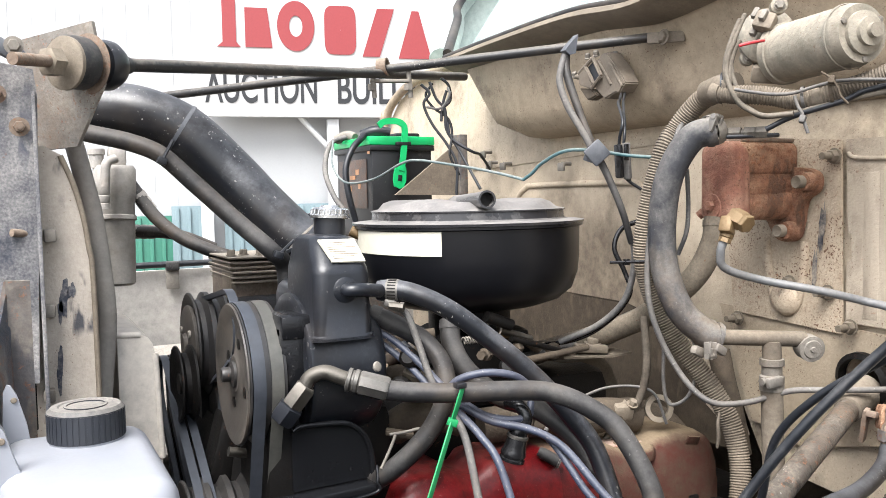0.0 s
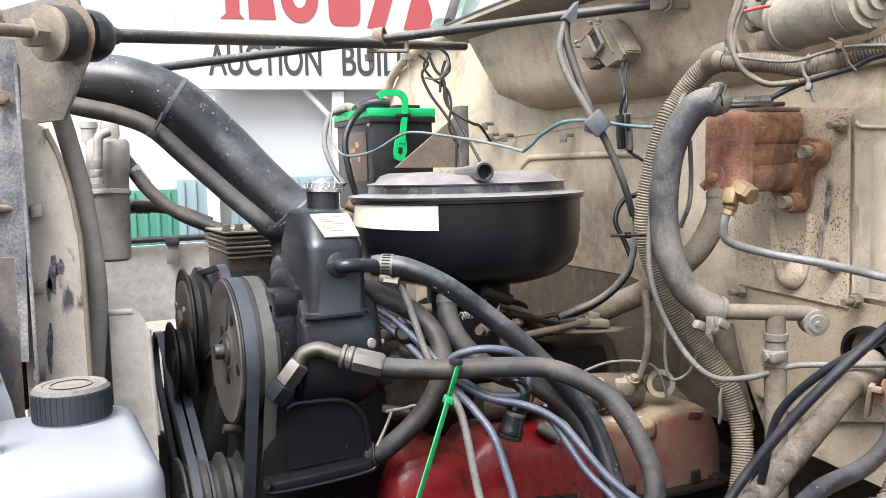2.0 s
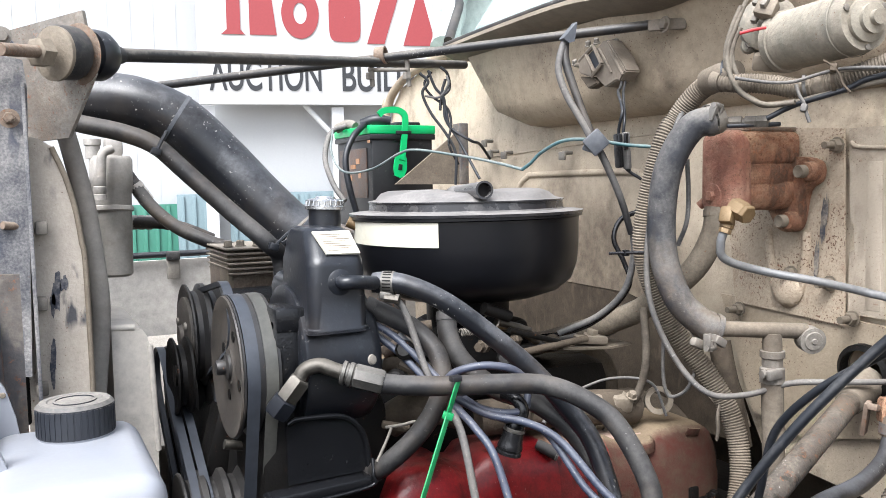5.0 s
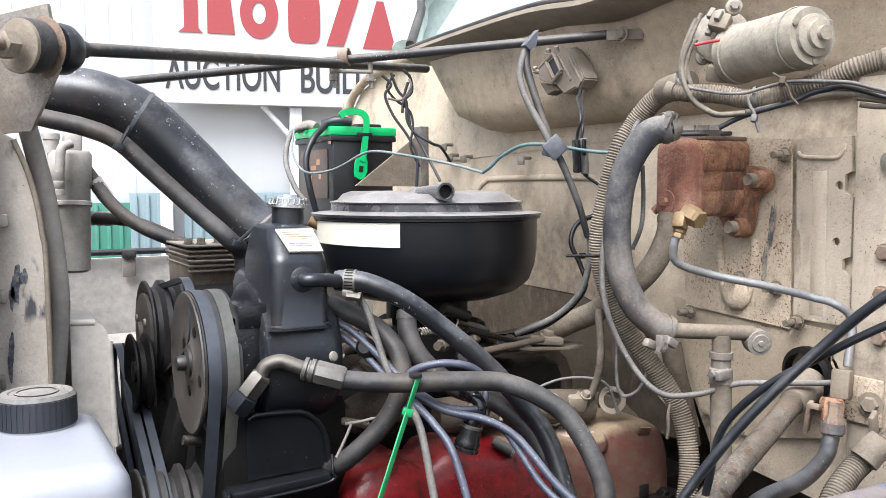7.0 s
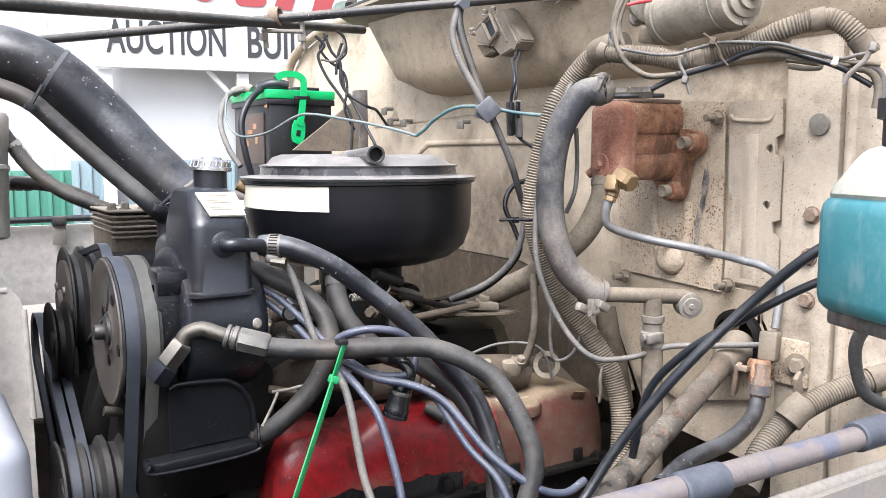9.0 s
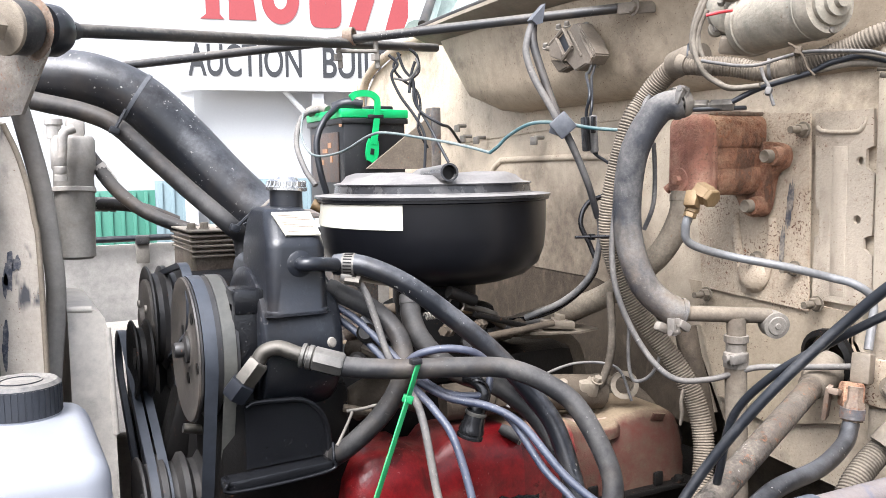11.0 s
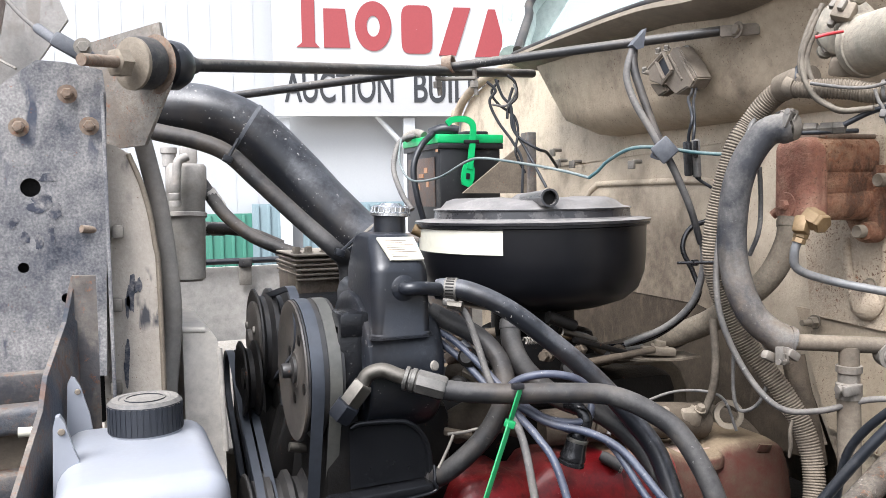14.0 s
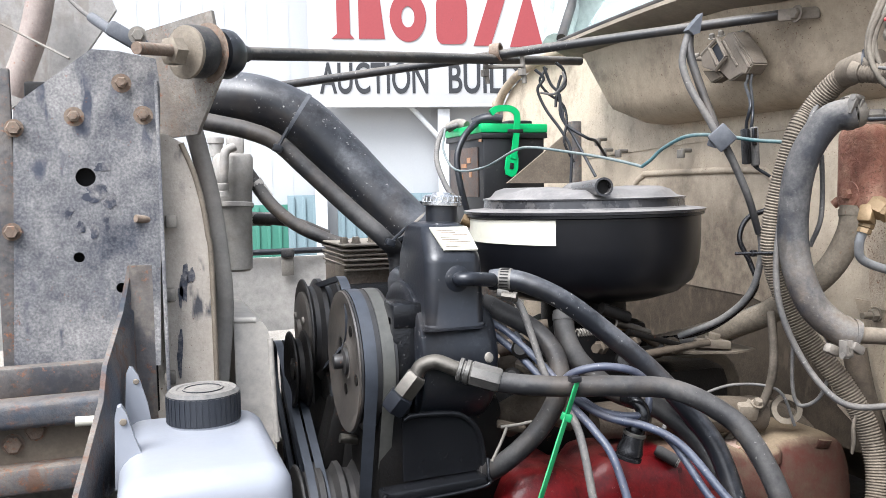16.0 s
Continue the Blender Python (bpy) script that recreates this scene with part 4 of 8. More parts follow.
part("seam_band", lathe([(0.0358, 0), (0.0366, 0.001), (0.0366, 0.003), (0.0358, 0.004)], w0.lerp(w1, 0.84), w1 - w0, 32, closed=True), MOTOR, wm_can)
gh = part("gear_head", lathe([(0.030, 0), (0.0345, 0.004), (0.0345, 0.020), (0.030, 0.025), (0.016, 0.028), (0.015, 0.033), (0.0, 0.034)], (0.882, 0.776, 1.636), (-0.62, -0.78, 0.05), 28), MOTOR, wm, "round gear housing")
for c in ((0.862, 0.738, 1.667), (0.866, 0.79, 1.613), (0.862, 0.742, 1.600)):
    part("lug", lathe([(0.010, 0), (0.010, 0.012), (0.006, 0.014)], c, (-0.62, -0.78, 0.05), 14), MOTOR, gh)
    part("lug_bolt", hexbolt(V(*c) + V(-0.009, -0.011, 0), (-0.62, -0.78, 0.05), 0.0055, 0.005, 1.2), STEEL_DUSTY, gh)
part("bracket", box((0.872, 0.765, 1.592), (0.062, 0.034, 0.020), 0.004, turned(8, -14, 42)), BOX_TAN, wm, "brown mounting foot")
part("connector", box((0.842, 0.739, 1.648), (0.018, 0.024, 0.022), 0.003, turned(20, 20, 35)), BOX_TAN, wm)
for c in ((0.836, 0.748, 1.660), (0.834, 0.734, 1.655), (0.838, 0.752, 1.640)):
    part("terminal", box(c, (0.008, 0.007, 0.014), 0.0015, turned(20, 30, 30)), STEEL_DUSTY, wm)
for q in ([(0.796, 0.742, 1.624), (0.792, 0.748, 1.608), (0.790, 0.750, 1.588), (0.790, 0.742, 1.564), (0.798, 0.730, 1.544), (0.811, 0.710, 1.532), (0.824, 0.680, 1.532)], [(0.800, 0.738, 1.624), (0.797, 0.745, 1.610), (0.794, 0.748, 1.590), (0.793, 0.748, 1.572)], [(0.806, 0.744, 1.650), (0.798, 0.748, 1.630), (0.7915, 0.752, 1.606), (0.7905, 0.753, 1.585), (0.793, 0.750, 1.566)], [(0.812, 0.742, 1.656), (0.802, 0.745, 1.634), (0.7955, 0.748, 1.612), (0.796, 0.747, 1.586), (0.799, 0.742, 1.566)]):
    solo("motor_cable", tube(q, 0.0029, 12), WIRE_TAN, "tan dusty cable looping down from the wiper motor", "cable", "motor cables")
solo("red_lead", tube([(0.793, 0.733, 1.616), (0.805, 0.726, 1.619), (0.826, 0.726, 1.623)], 0.002, 6), RED_WIRE, "thin red lead at the wiper motor", "cable")

# conduits over the firewall
conduit([(0.794, 0.775, 1.566), (0.800, 0.745, 1.560), (0.815, 0.727, 1.558), (0.828, 0.712, 1.555), (0.837, 0.694, 1.550), (0.847, 0.672, 1.549), (0.857, 0.651, 1.553), (0.866, 0.628, 1.560), (0.876, 0.605, 1.567), (0.883, 0.582, 1.576), (0.892, 0.567, 1.581), (0.900, 0.552, 1.584), (0.907, 0.540, 1.584), (0.913, 0.529, 1.577), (0.920, 0.521, 1.567), (0.926, 0.515, 1.556), (0.930, 0.510, 1.546)], 0.0117, "dusty corrugated wiring conduit below the wiper motor")
conduit([(0.814, 0.790, 1.570), (0.810, 0.802, 1.565), (0.805, 0.820, 1.553), (0.795, 0.840, 1.527), (0.777, 0.850, 1.490), (0.761, 0.867, 1.385), (0.772, 0.868, 1.316), (0.797, 0.849, 1.250), (0.826, 0.818, 1.192), (0.845, 0.796, 1.140), (0.846, 0.780, 1.085), (0.829, 0.768, 1.030), (0.800, 0.760, 0.985)], 0.0138, "long dusty corrugated conduit running down the firewall")
part_c = thing("conduit_tee", (0.809, 0.785, 1.571), "tan tape wrapped joint of dusty conduits", "joint")
part("joint", tube([(0.808, 0.800, 1.567), (0.807, 0.785, 1.570), (0.804, 0.765, 1.572), (0.805, 0.750, 1.571)], 0.0165, 16), RUBBER_TAN, part_c)
part("clip", lathe([(0.0166, 0), (0.018, 0), (0.018, 0.007), (0.0166, 0.007)], (0.802, 0.768, 1.572), (0.55, -0.8, 0.05), 24, closed=True), BLACK_WIRE, part_c, "black plastic clip")
part("clip_ear", box((0.794, 0.756, 1.579), (0.008, 0.006, 0.016), 0.001, turned(0, 15, 20)), BLACK_WIRE, part_c)
part("tape_patch", tube([(0.847, 0.671, 1.550), (0.849, 0.667, 1.550), (0.851, 0.663, 1.551)], 0.0126, 16), RUBBER_TAN, part_c, "tan tape patch")
part("plain_elbow", tube([(0.922, 0.519, 1.563), (0.927, 0.514, 1.553), (0.930, 0.510, 1.544)], 0.0122, 16), RUBBER_TAN, part_c, "plain tan sleeve at the bend")
for q, r, m, lab in (
    ([(0.785, 0.732, 1.564), (0.797, 0.718, 1.560), (0.811, 0.701, 1.556), (0.821, 0.680, 1.555), (0.830, 0.658, 1.560), (0.839, 0.637, 1.564), (0.846, 0.620, 1.564), (0.857, 0.591, 1.561), (0.864, 0.571, 1.558), (0.874, 0.553, 1.551), (0.885, 0.533, 1.544), (0.893, 0.519, 1.539), (0.901, 0.505, 1.542), (0.908, 0.494, 1.544)], 0.0020, GREY_WIRE, "thin dusty wire lying on the conduit"),
    ([(0.838, 0.643, 1.562), (0.848, 0.621, 1.562), (0.858, 0.595, 1.560), (0.867, 0.569, 1.554), (0.878, 0.549, 1.547), (0.889, 0.529, 1.541), (0.897, 0.515, 1.536), (0.918, 0.490, 1.532)], 0.0019, WIRE_TAN, "tan dusty wire lying on the conduit"),
    ([(0.815, 0.712, 1.516), (0.827, 0.692, 1.527), (0.835, 0.673, 1.533), (0.845, 0.649, 1.539), (0.853, 0.632, 1.544), (0.858, 0.617, 1.551), (0.864, 0.603, 1.554), (0.869, 0.588, 1.556), (0.875, 0.572, 1.552), (0.886, 0.554, 1.544), (0.896, 0.537, 1.537), (0.905, 0.522, 1.529), (0.913, 0.511, 1.520), (0.922, 0.500, 1.511)], 0.0032, BLACK_WIRE, "black cable strapped under the conduit"),
    ([(0.793, 0.740, 1.560), (0.797, 0.735, 1.548), (0.806, 0.726, 1.539), (0.814, 0.716, 1.532), (0.826, 0.700, 1.532), (0.833, 0.684, 1.533), (0.839, 0.669, 1.536), (0.853, 0.640, 1.542), (0.860, 0.622, 1.546), (0.869, 0.599, 1.549), (0.877, 0.576, 1.547), (0.889, 0.556, 1.542), (0.900, 0.536, 1.537), (0.909, 0.522, 1.534), (0.930, 0.497, 1.533)], 0.0036, WIRE_TAN, "thick tan cable strapped under the conduit"),
    ([(0.887, 0.580, 1.543), (0.896, 0.564, 1.540), (0.904, 0.552, 1.537), (0.905, 0.551, 1.533), (0.897, 0.564, 1.533), (0.889, 0.578, 1.536)], 0.0030, WIRE_TAN, "tan wire doubled back below the bundle"),
    ([(0.907, 0.511, 1.530), (0.915, 0.500, 1.526), (0.921, 0.495, 1.517), (0.924, 0.494, 1.504), (0.924, 0.496, 1.487)], 0.0042, WIRE_TAN, "tan cable bending down from the strapped bundle"),
    ([(0.905, 0.514, 1.536), (0.916, 0.498, 1.530), (0.925, 0.492, 1.522), (0.928, 0.491, 1.504), (0.928, 0.493, 1.487)], 0.0036, GREY_WIRE, "grey cable bending down from the strapped bundle"),
):
    solo("cable", tube(q, r, 12), m, lab, "cable", "strapped cables")
for q, r, head, m, lab in (
    ([(0.823, 0.642, 1.574), (0.826, 0.637, 1.570), (0.828, 0.632, 1.565), (0.831, 0.627, 1.556), (0.833, 0.624, 1.546), (0.836, 0.617, 1.537)], 0.0013, (0.830, 0.634, 1.565), BROWN_GRIME_SHADE, "dark dusty cable tie with a long curled tail"),
    ([(0.816, 0.672, 1.551), (0.818, 0.669, 1.539), (0.820, 0.665, 1.531), (0.821, 0.663, 1.522), (0.823, 0.659, 1.508)], 0.0020, (0.820, 0.664, 1.524), GREY_WIRE, "grey push-mount cable tie with its cut tail"),
):
    tie = thing("cable_tie", head, lab, "cable tie", "cable ties")
    part("strap", tube(q, r, 10), m, tie)
    part("head", box(head, (0.008, 0.007, 0.009), 0.0015, turned(10, 15, 30)), m, tie)
    part("loop", lathe([(0.0122, 0), (0.0132, 0), (0.0132, 0.0035), (0.0122, 0.0035)], V(*head) + V(0.018, 0.016, -0.012 if m is BROWN_GRIME_SHADE else 0.026), (0.5, -0.85, 0.1), 24, closed=True), m, tie)
part("tape_wrap", tube([(0.896, 0.558, 1.583), (0.900, 0.552, 1.584), (0.904, 0.545, 1.585)], 0.0128, 16), RUBBER_TAN, part_c, "tan tape wrap at the bend")
tie = thing("cable_tie", (0.892, 0.500, 1.528), "pale tie knotted round the cable bundle", "cable tie", "cable ties")
part("strap", tube([(0.898, 0.488, 1.549), (0.896, 0.493, 1.536), (0.892, 0.500, 1.528), (0.889, 0.507, 1.520), (0.888, 0.510, 1.512)], 0.0028, 12), STRAP, tie)
part("head", box((0.899, 0.487, 1.548), (0.008, 0.007, 0.010), 0.0015, turned(10, 15, 30)), STRAP, tie)
tie = thing("cable_tie", (0.885, 0.519, 1.537), "cream tie round the cable bundle", "cable tie", "cable ties")
part("strap", tube([(0.885, 0.518, 1.541), (0.885, 0.519, 1.537), (0.884, 0.521, 1.532)], 0.0032, 12), CREAM, tie)
part("head", box((0.8835, 0.5185, 1.5345), (0.007, 0.006, 0.007), 0.0012, turned(10, 15, 30)), CREAM, tie)

# ---- heater hose, pipe and valve on the firewall ----
hose("heater_hose", [(0.802, 0.778, 1.519), (0.781, 0.799, 1.511), (0.761, 0.817, 1.465), (0.756, 0.826, 1.401), (0.757, 0.821, 1.343), (0.766, 0.802, 1.293), (0.786, 0.779, 1.266), (0.801, 0.770, 1.260)], 0.0178, HOSE_DUST, "thick dusty rubber heater hose curving down the firewall", sides=16)
def screw_clamp(owner, top, root):
    """Two upright cheeks with a cross pin and a slotted screw, as on a worm-drive clamp."""
    up = root - top
    turn = frame_of(up, (0, 1, 0))
    side = up.cross(Vector((0.2, -1, 0))).normalized()
    for s in (-1, 1):
        part("cheek", box((top + root) / 2 + side * 0.0058 * s, (0.0022, 0.010, up.length), 0.0006, turn), CLAMP, owner)
    part("back", box((top + root) / 2 + V(0, 0.005, 0), (0.012, 0.0015, up.length), 0.0005, turn), CLAMP, owner)
    part("pin", rod(top - side * 0.0085, top + side * 0.0085, 0.0036, 12), CLAMP, owner)
    part("screw", rod(top + (top - root) * 0.22, top + up * 0.55, 0.0032, 12), CLAMP, owner)


hv = thing("heater_pipe", (0.861, 0.740, 1.257), "dusty pipe with a round valve and tee at the firewall", "pipe")
part("run", rod((0.798, 0.772, 1.261), (0.896, 0.722, 1.256), 0.0098, 14), RUBBER_TAN, hv)
part("valve", lathe([(0.0155, 0), (0.0165, 0.004), (0.0165, 0.02), (0.012, 0.0205), (0.011, 0.022), (0.004, 0.022), (0.003, 0.0235), (0.0, 0.0235)], (0.903, 0.729, 1.247), (-0.35, -0.9, -0.1), 20), STEEL_DUSTY, hv, "round grey valve cap")
part("drop", rod((0.858, 0.741, 1.254), (0.858, 0.739, 1.222), 0.012, 12), RUBBER_TAN, hv)
part("collar", lathe([(0.015, 0), (0.015, 0.018), (0.0125, 0.02), (0.0125, 0.03), (0.015, 0.032), (0.015, 0.04)], (0.856, 0.738, 1.193), (0, 0, 1), 16), STEEL_DUSTY, hv, "worm-drive clamp")
part("clamp_screw", lathe([(0.0, 0), (0.005, 0.001), (0.005, 0.006), (0.0035, 0.0065), (0.0035, 0.02)], (0.830, 0.732, 1.207), (0.95, -0.1, 0.05), 14), CLAMP, hv)
part("clamp_housing", box((0.845, 0.724, 1.207), (0.024, 0.008, 0.013), 0.003, turned(0, -4, 0)), CLAMP, hv)
part("down_pipe", rod((0.856, 0.738, 1.193), (0.859, 0.734, 0.998), 0.0135, 14), RUBBER_TAN, hv)
cl = thing("hose_clamp", (0.777, 0.760, 1.248), "plated screw clamp on the heater hose end", "clamp", "hose clamps")
part("band", lathe([(0.019, 0), (0.0205, 0), (0.0205, 0.011), (0.019, 0.011)], (0.785, 0.785, 1.265), (0.9, 0, -0.25), 20, closed=True), STEEL_DUSTY, cl)
screw_clamp(cl, V(0.771, 0.756, 1.242), V(0.772, 0.757, 1.259))
part("lug", box((0.769, 0.775, 1.245), (0.02, 0.012, 0.012), 0.004, turned(0, 25, 0)), STEEL_DUSTY, cl)
part("tongue", box((0.785, 0.755, 1.249), (0.018, 0.01, 0.011), 0.003, turned(0, 30, 0)), CLAMP, cl)
cl2 = thing("hose_clamp", (0.795, 0.771, 1.530), "plated screw clamp on the upper hose end", "clamp", "hose clamps")
screw_clamp(cl2, V(0.792, 0.767, 1.535), V(0.789, 0.773, 1.518))
part("band", lathe([(0.0185, 0), (0.02, 0), (0.02, 0.012), (0.0185, 0.012)], (0.797, 0.786, 1.519), (0.9, -0.1, 0.25), 20, closed=True), STEEL_DUSTY, cl2)
hv2 = thing("hose_connector", (0.816, 0.760, 1.514), "dusty pipe fittings between the hose and the cylinder lid", "fitting")
e0, e1 = V(0.808, 0.782, 1.516), V(0.839, 0.735, 1.515)
ax = e1 - e0
part("stem", rod(e0, e1, 0.0045, 12), STEEL_DUSTY, hv2)
for f, r, h, n in ((0.04, 0.0075, 0.010, 16), (0.22, 0.0078, 0.016, 6), (0.56, 0.0075, 0.014, 6), (0.80, 0.0078, 0.014, 6)):
    part("nut", lathe([(r * 0.85, 0), (r, 0.001), (r, h - 0.001), (r * 0.85, h)], e0 + ax * f, ax, n), STEEL_DUSTY, hv2)
part("pad", box((0.834, 0.750, 1.511), (0.062, 0.018, 0.005), 0.002, turned(0, 0, -48)), BLACK_WIRE, hv2, "black rubber pad under the fittings")

solo("heater_return_pipe", tube([(0.888, 0.860, 1.221), (0.890, 0.850, 1.177), (0.895, 0.840, 1.134), (0.899, 0.830, 1.079)], 0.0155, 14), BROWN_GRIME_SHADE, "grimy brown pipe running down behind the conduit", "pipe")
tp = [(0.805, 0.775, 1.162), (0.799, 0.772, 1.150), (0.800, 0.772, 1.133), (0.800, 0.774, 1.120)]
solo("tape_tail", sweep(smooth_path(tp, 6), lambda f: 0.0085 - 0.004 * abs(f - 0.5), 12, flat=0.3), WIRE_TAN, "loose tan tape tail hanging from the conduit", "tape")
# grey wire line sweeping under the hose
solo("wire", tube([(0.814, 0.808, 1.562), (0.794, 0.828, 1.535), (0.765, 0.827, 1.473), (0.748, 0.840, 1.386), (0.744, 0.836, 1.299), (0.767, 0.819, 1.225), (0.789, 0.782, 1.180), (0.826, 0.752, 1.178), (0.869, 0.720, 1.194), (0.911, 0.688, 1.196), (0.964, 0.650, 1.198)], 0.0038, 8), GREY_WIRE, "dusty grey wire sagging along the firewall", "cable")
hose("hose", [(0.863, 0.840, 1.408), (0.857, 0.840, 1.374), (0.841, 0.857, 1.328), (0.825, 0.906, 1.285), (0.813, 0.966, 1.250), (0.774, 1.039, 1.218), (0.707, 1.094, 1.192)], 0.0165, TAN_HOSE, "tan dust-caked hose behind the air cleaner")

# ---- steering column, brake tee, dark cables ----
sc = thing("steering_column", (0.825, 0.650, 1.155), "mottled rusty steering column tube entering the firewall", "steering column")
c0, c1 = V(0.934, 0.685, 1.173), V(0.578, 0.557, 1.090)
part("tube", rod(c0, c1, 0.0138, 20), surface("mottled_rusty_grey_steel", (0.06, 0.056, 0.05), dust=0.12, rough=0.55, rust=0.4, bump=0.8, chips=0.4, speckle=1.0, stains=1.0, blend=34, scuffs=0.8, second=(0.09, 0.072, 0.06), dustcol=(0.16, 0.138, 0.112), vary=0.6, spec=0.3), sc)
part("collar", lathe([(0.0142, -0.012), (0.0168, -0.010), (0.0175, 0.004), (0.021, 0.012), (0.024, 0.05)], c0, (c0 - c1), 20), RUBBER_TAN, sc, "dark rubber collar")
part("boot", lathe([(0.031, 0.0), (0.038, 0.004), (0.038, 0.012), (0.031, 0.016)], (0.975, 0.705, 1.195), (1, 0, 0.1), 24, closed=True), GRIME_SHADE, sc, "dark rubber ring")
bt = thing("brake_tee", (0.920, 0.625, 1.193), "rusty brake line tee with brass fittings", "fitting")
part("block", box((0.941, 0.625, 1.204), (0.022, 0.022, 0.036), 0.003, turned(0, 10, 20)), BOX_TAN, bt)
part("bracket", box((0.904, 0.643, 1.164), (0.013, 0.006, 0.042), 0.0015, turned(10, -10, 20)), RUSTY, bt, "rusty clip flap")
part("clip_arm", box((0.911, 0.635, 1.177), (0.045, 0.012, 0.008), 0.002, turned(5, 15, 25)), RUSTY, bt)
part("hose_nut", lathe([(0.0125, 0), (0.014, 0.003), (0.014, 0.024), (0.012, 0.028)], (0.917, 0.622, 1.162), (0.15, 0.05, 1), 6), RUST_ORANGE, bt, "rusty hexagon hose nut")
part("band", lathe([(0.0125, 0), (0.0138, 0), (0.0138, 0.012), (0.0125, 0.012)], (0.911, 0.615, 1.151), (0.1, 0, 1), 16, closed=True), BLUE_RUST, bt)
part("nut", lathe([(0.012, 0), (0.012, 0.02), (0.009, 0.024), (0.009, 0.04)], (0.911, 0.615, 1.148), (0.1, 0, 1), 6), RUSTY, bt)
part("plate", box((0.971, 0.617, 1.182), (0.006, 0.052, 0.058), 0.002), BEIGE_RUSTY, bt, "dusty rust-edged bracket plate")
part("bolt", hexbolt((0.966, 0.603, 1.181), (-1, -0.3, 0), 0.01, 0.008), BOX_TAN, bt)
solo("brake_hose", tube([(0.910, 0.615, 1.145), (0.885, 0.605, 1.127), (0.827, 0.590, 1.115), (0.739, 0.571, 1.115), (0.681, 0.557, 1.104)], 0.0096, 14), RUBBER, "blue-black rubber brake hose below the tee", "hose")
solo("battery_cable", tube([(0.757, 0.373, 1.387), (0.717, 0.418, 1.356), (0.698, 0.470, 1.303), (0.653, 0.514, 1.233), (0.618, 0.550, 1.163), (0.588, 0.563, 1.114), (0.555, 0.557, 1.091)], 0.0050, 12), BLACK_WIRE, "dark blue-black cable slanting down from the reservoir", "cable", "dark cables")
solo("battery_cable", tube([(0.774, 0.379, 1.342), (0.738, 0.424, 1.328), (0.701, 0.490, 1.281), (0.682, 0.533, 1.245), (0.673, 0.568, 1.201), (0.673, 0.584, 1.143), (0.680, 0.599, 1.106)], 0.0041, 10), BLACK_WIRE, "dark taped cable slanting down from the reservoir", "cable", "dark cables")
conduit([(0.969, 0.486, 1.195), (0.915, 0.518, 1.176), (0.862, 0.536, 1.151), (0.816, 0.537, 1.123), (0.782, 0.531, 1.089)], 0.0134, "dusty corrugated conduit low beside the fender")

cc_ = thing("conduit_clamp", (0.858, 0.525, 1.159), "tan rusty strap clamp holding the low conduit", "clamp")
part("strap", tube([(0.848, 0.531, 1.151), (0.857, 0.527, 1.162), (0.866, 0.522, 1.170)], 0.0160, 14), BOX_TAN, cc_)
part("hanger", box((0.877, 0.539, 1.174), (0.02, 0.006, 0.05), 0.002, turned(0, -18, 20)), BOX_TAN, cc_)
# pale side post of the cab with plugs
sp = thing("cab_side_post", (1.0, 0.58, 1.0), "chalky pale beige cab side post", "post", kind="structure")
Y0, Y1 = 0.644, 0.567
part("face", box((0.99, (Y0 + Y1) / 2, 1.27), (0.03, abs(Y0 - Y1), 0.96), 0.008), BEIGE_PALE, sp)
part("edge", box((1.0, Y1 - 0.035, 1.18), (0.05, 0.07, 1.1), 0.02), BEIGE_PALE, sp)
part("plug", lathe([(0.014, 0), (0.013, 0.003), (0.0, 0.005)], (0.974, 0.593, 1.474), (-1, 0, 0), 20), STEEL_DUSTY, sp, "round grey blanking plug")
part("plug", hexbolt((0.974, 0.597, 1.366), (-1, 0, 0), 0.0095, 0.006, 1.15), RUSTY, sp)
for z in (1.315, 1.262):
    part("bolt", hexbolt((0.974, 0.599, z), (-1, 0, 0), 0.0095, 0.006, 1.15), RUSTY, sp)
part("bend", box((0.978, 0.553, 1.25), (0.02, 0.012, 1.0), 0.005), BEIGE_PALE, sp, "folded outer edge with worn red paint")

# washer reservoir with teal fluid
wr = thing("washer_reservoir", (0.620, 0.314, 1.368), "translucent washer bottle half full of teal fluid, dusty on top", "bottle")
g0, g1 = V(0.588, 0.329, 1.331), V(0.593, 0.337, 1.408)
cx, cy = g0.x + 0.055, g0.y - 0.03
part("lower", box((cx, cy, (g0.z + g1.z) / 2 - 0.002), (0.09, 0.09, g1.z - g0.z + 0.01), 0.014, turned(0, 0, -20), segs=3), TEAL_FLUID, wr, "lower half teal with fluid")
part("upper", box((cx, cy, g1.z + 0.018), (0.089, 0.089, 0.04), 0.012, turned(0, 0, -20), taper=(0.55, 0.55), segs=3), DUSTY_CLEAR, wr, "dusty sloping shoulder")
part("neck", lathe([(0.02, 0), (0.02, 0.02), (0.024, 0.021), (0.024, 0.035)], (cx, cy, g1.z + 0.035), (0, 0, 1), 18), BLACK_WIRE, wr, "black cap")
part("bracket", box((cx + 0.01, cy, g0.z - 0.012), (0.08, 0.08, 0.012), 0.003, turned(0, 0, -20)), BLACK_RUSTY, wr)
solo("washer_tube", tube([(0.697, 0.329, 1.313), (0.674, 0.343, 1.307), (0.673, 0.352, 1.285), (0.687, 0.351, 1.251), (0.705, 0.338, 1.238)], 0.005, 8), GREY_WIRE, "thin grey washer tube below the reservoir", "hose")

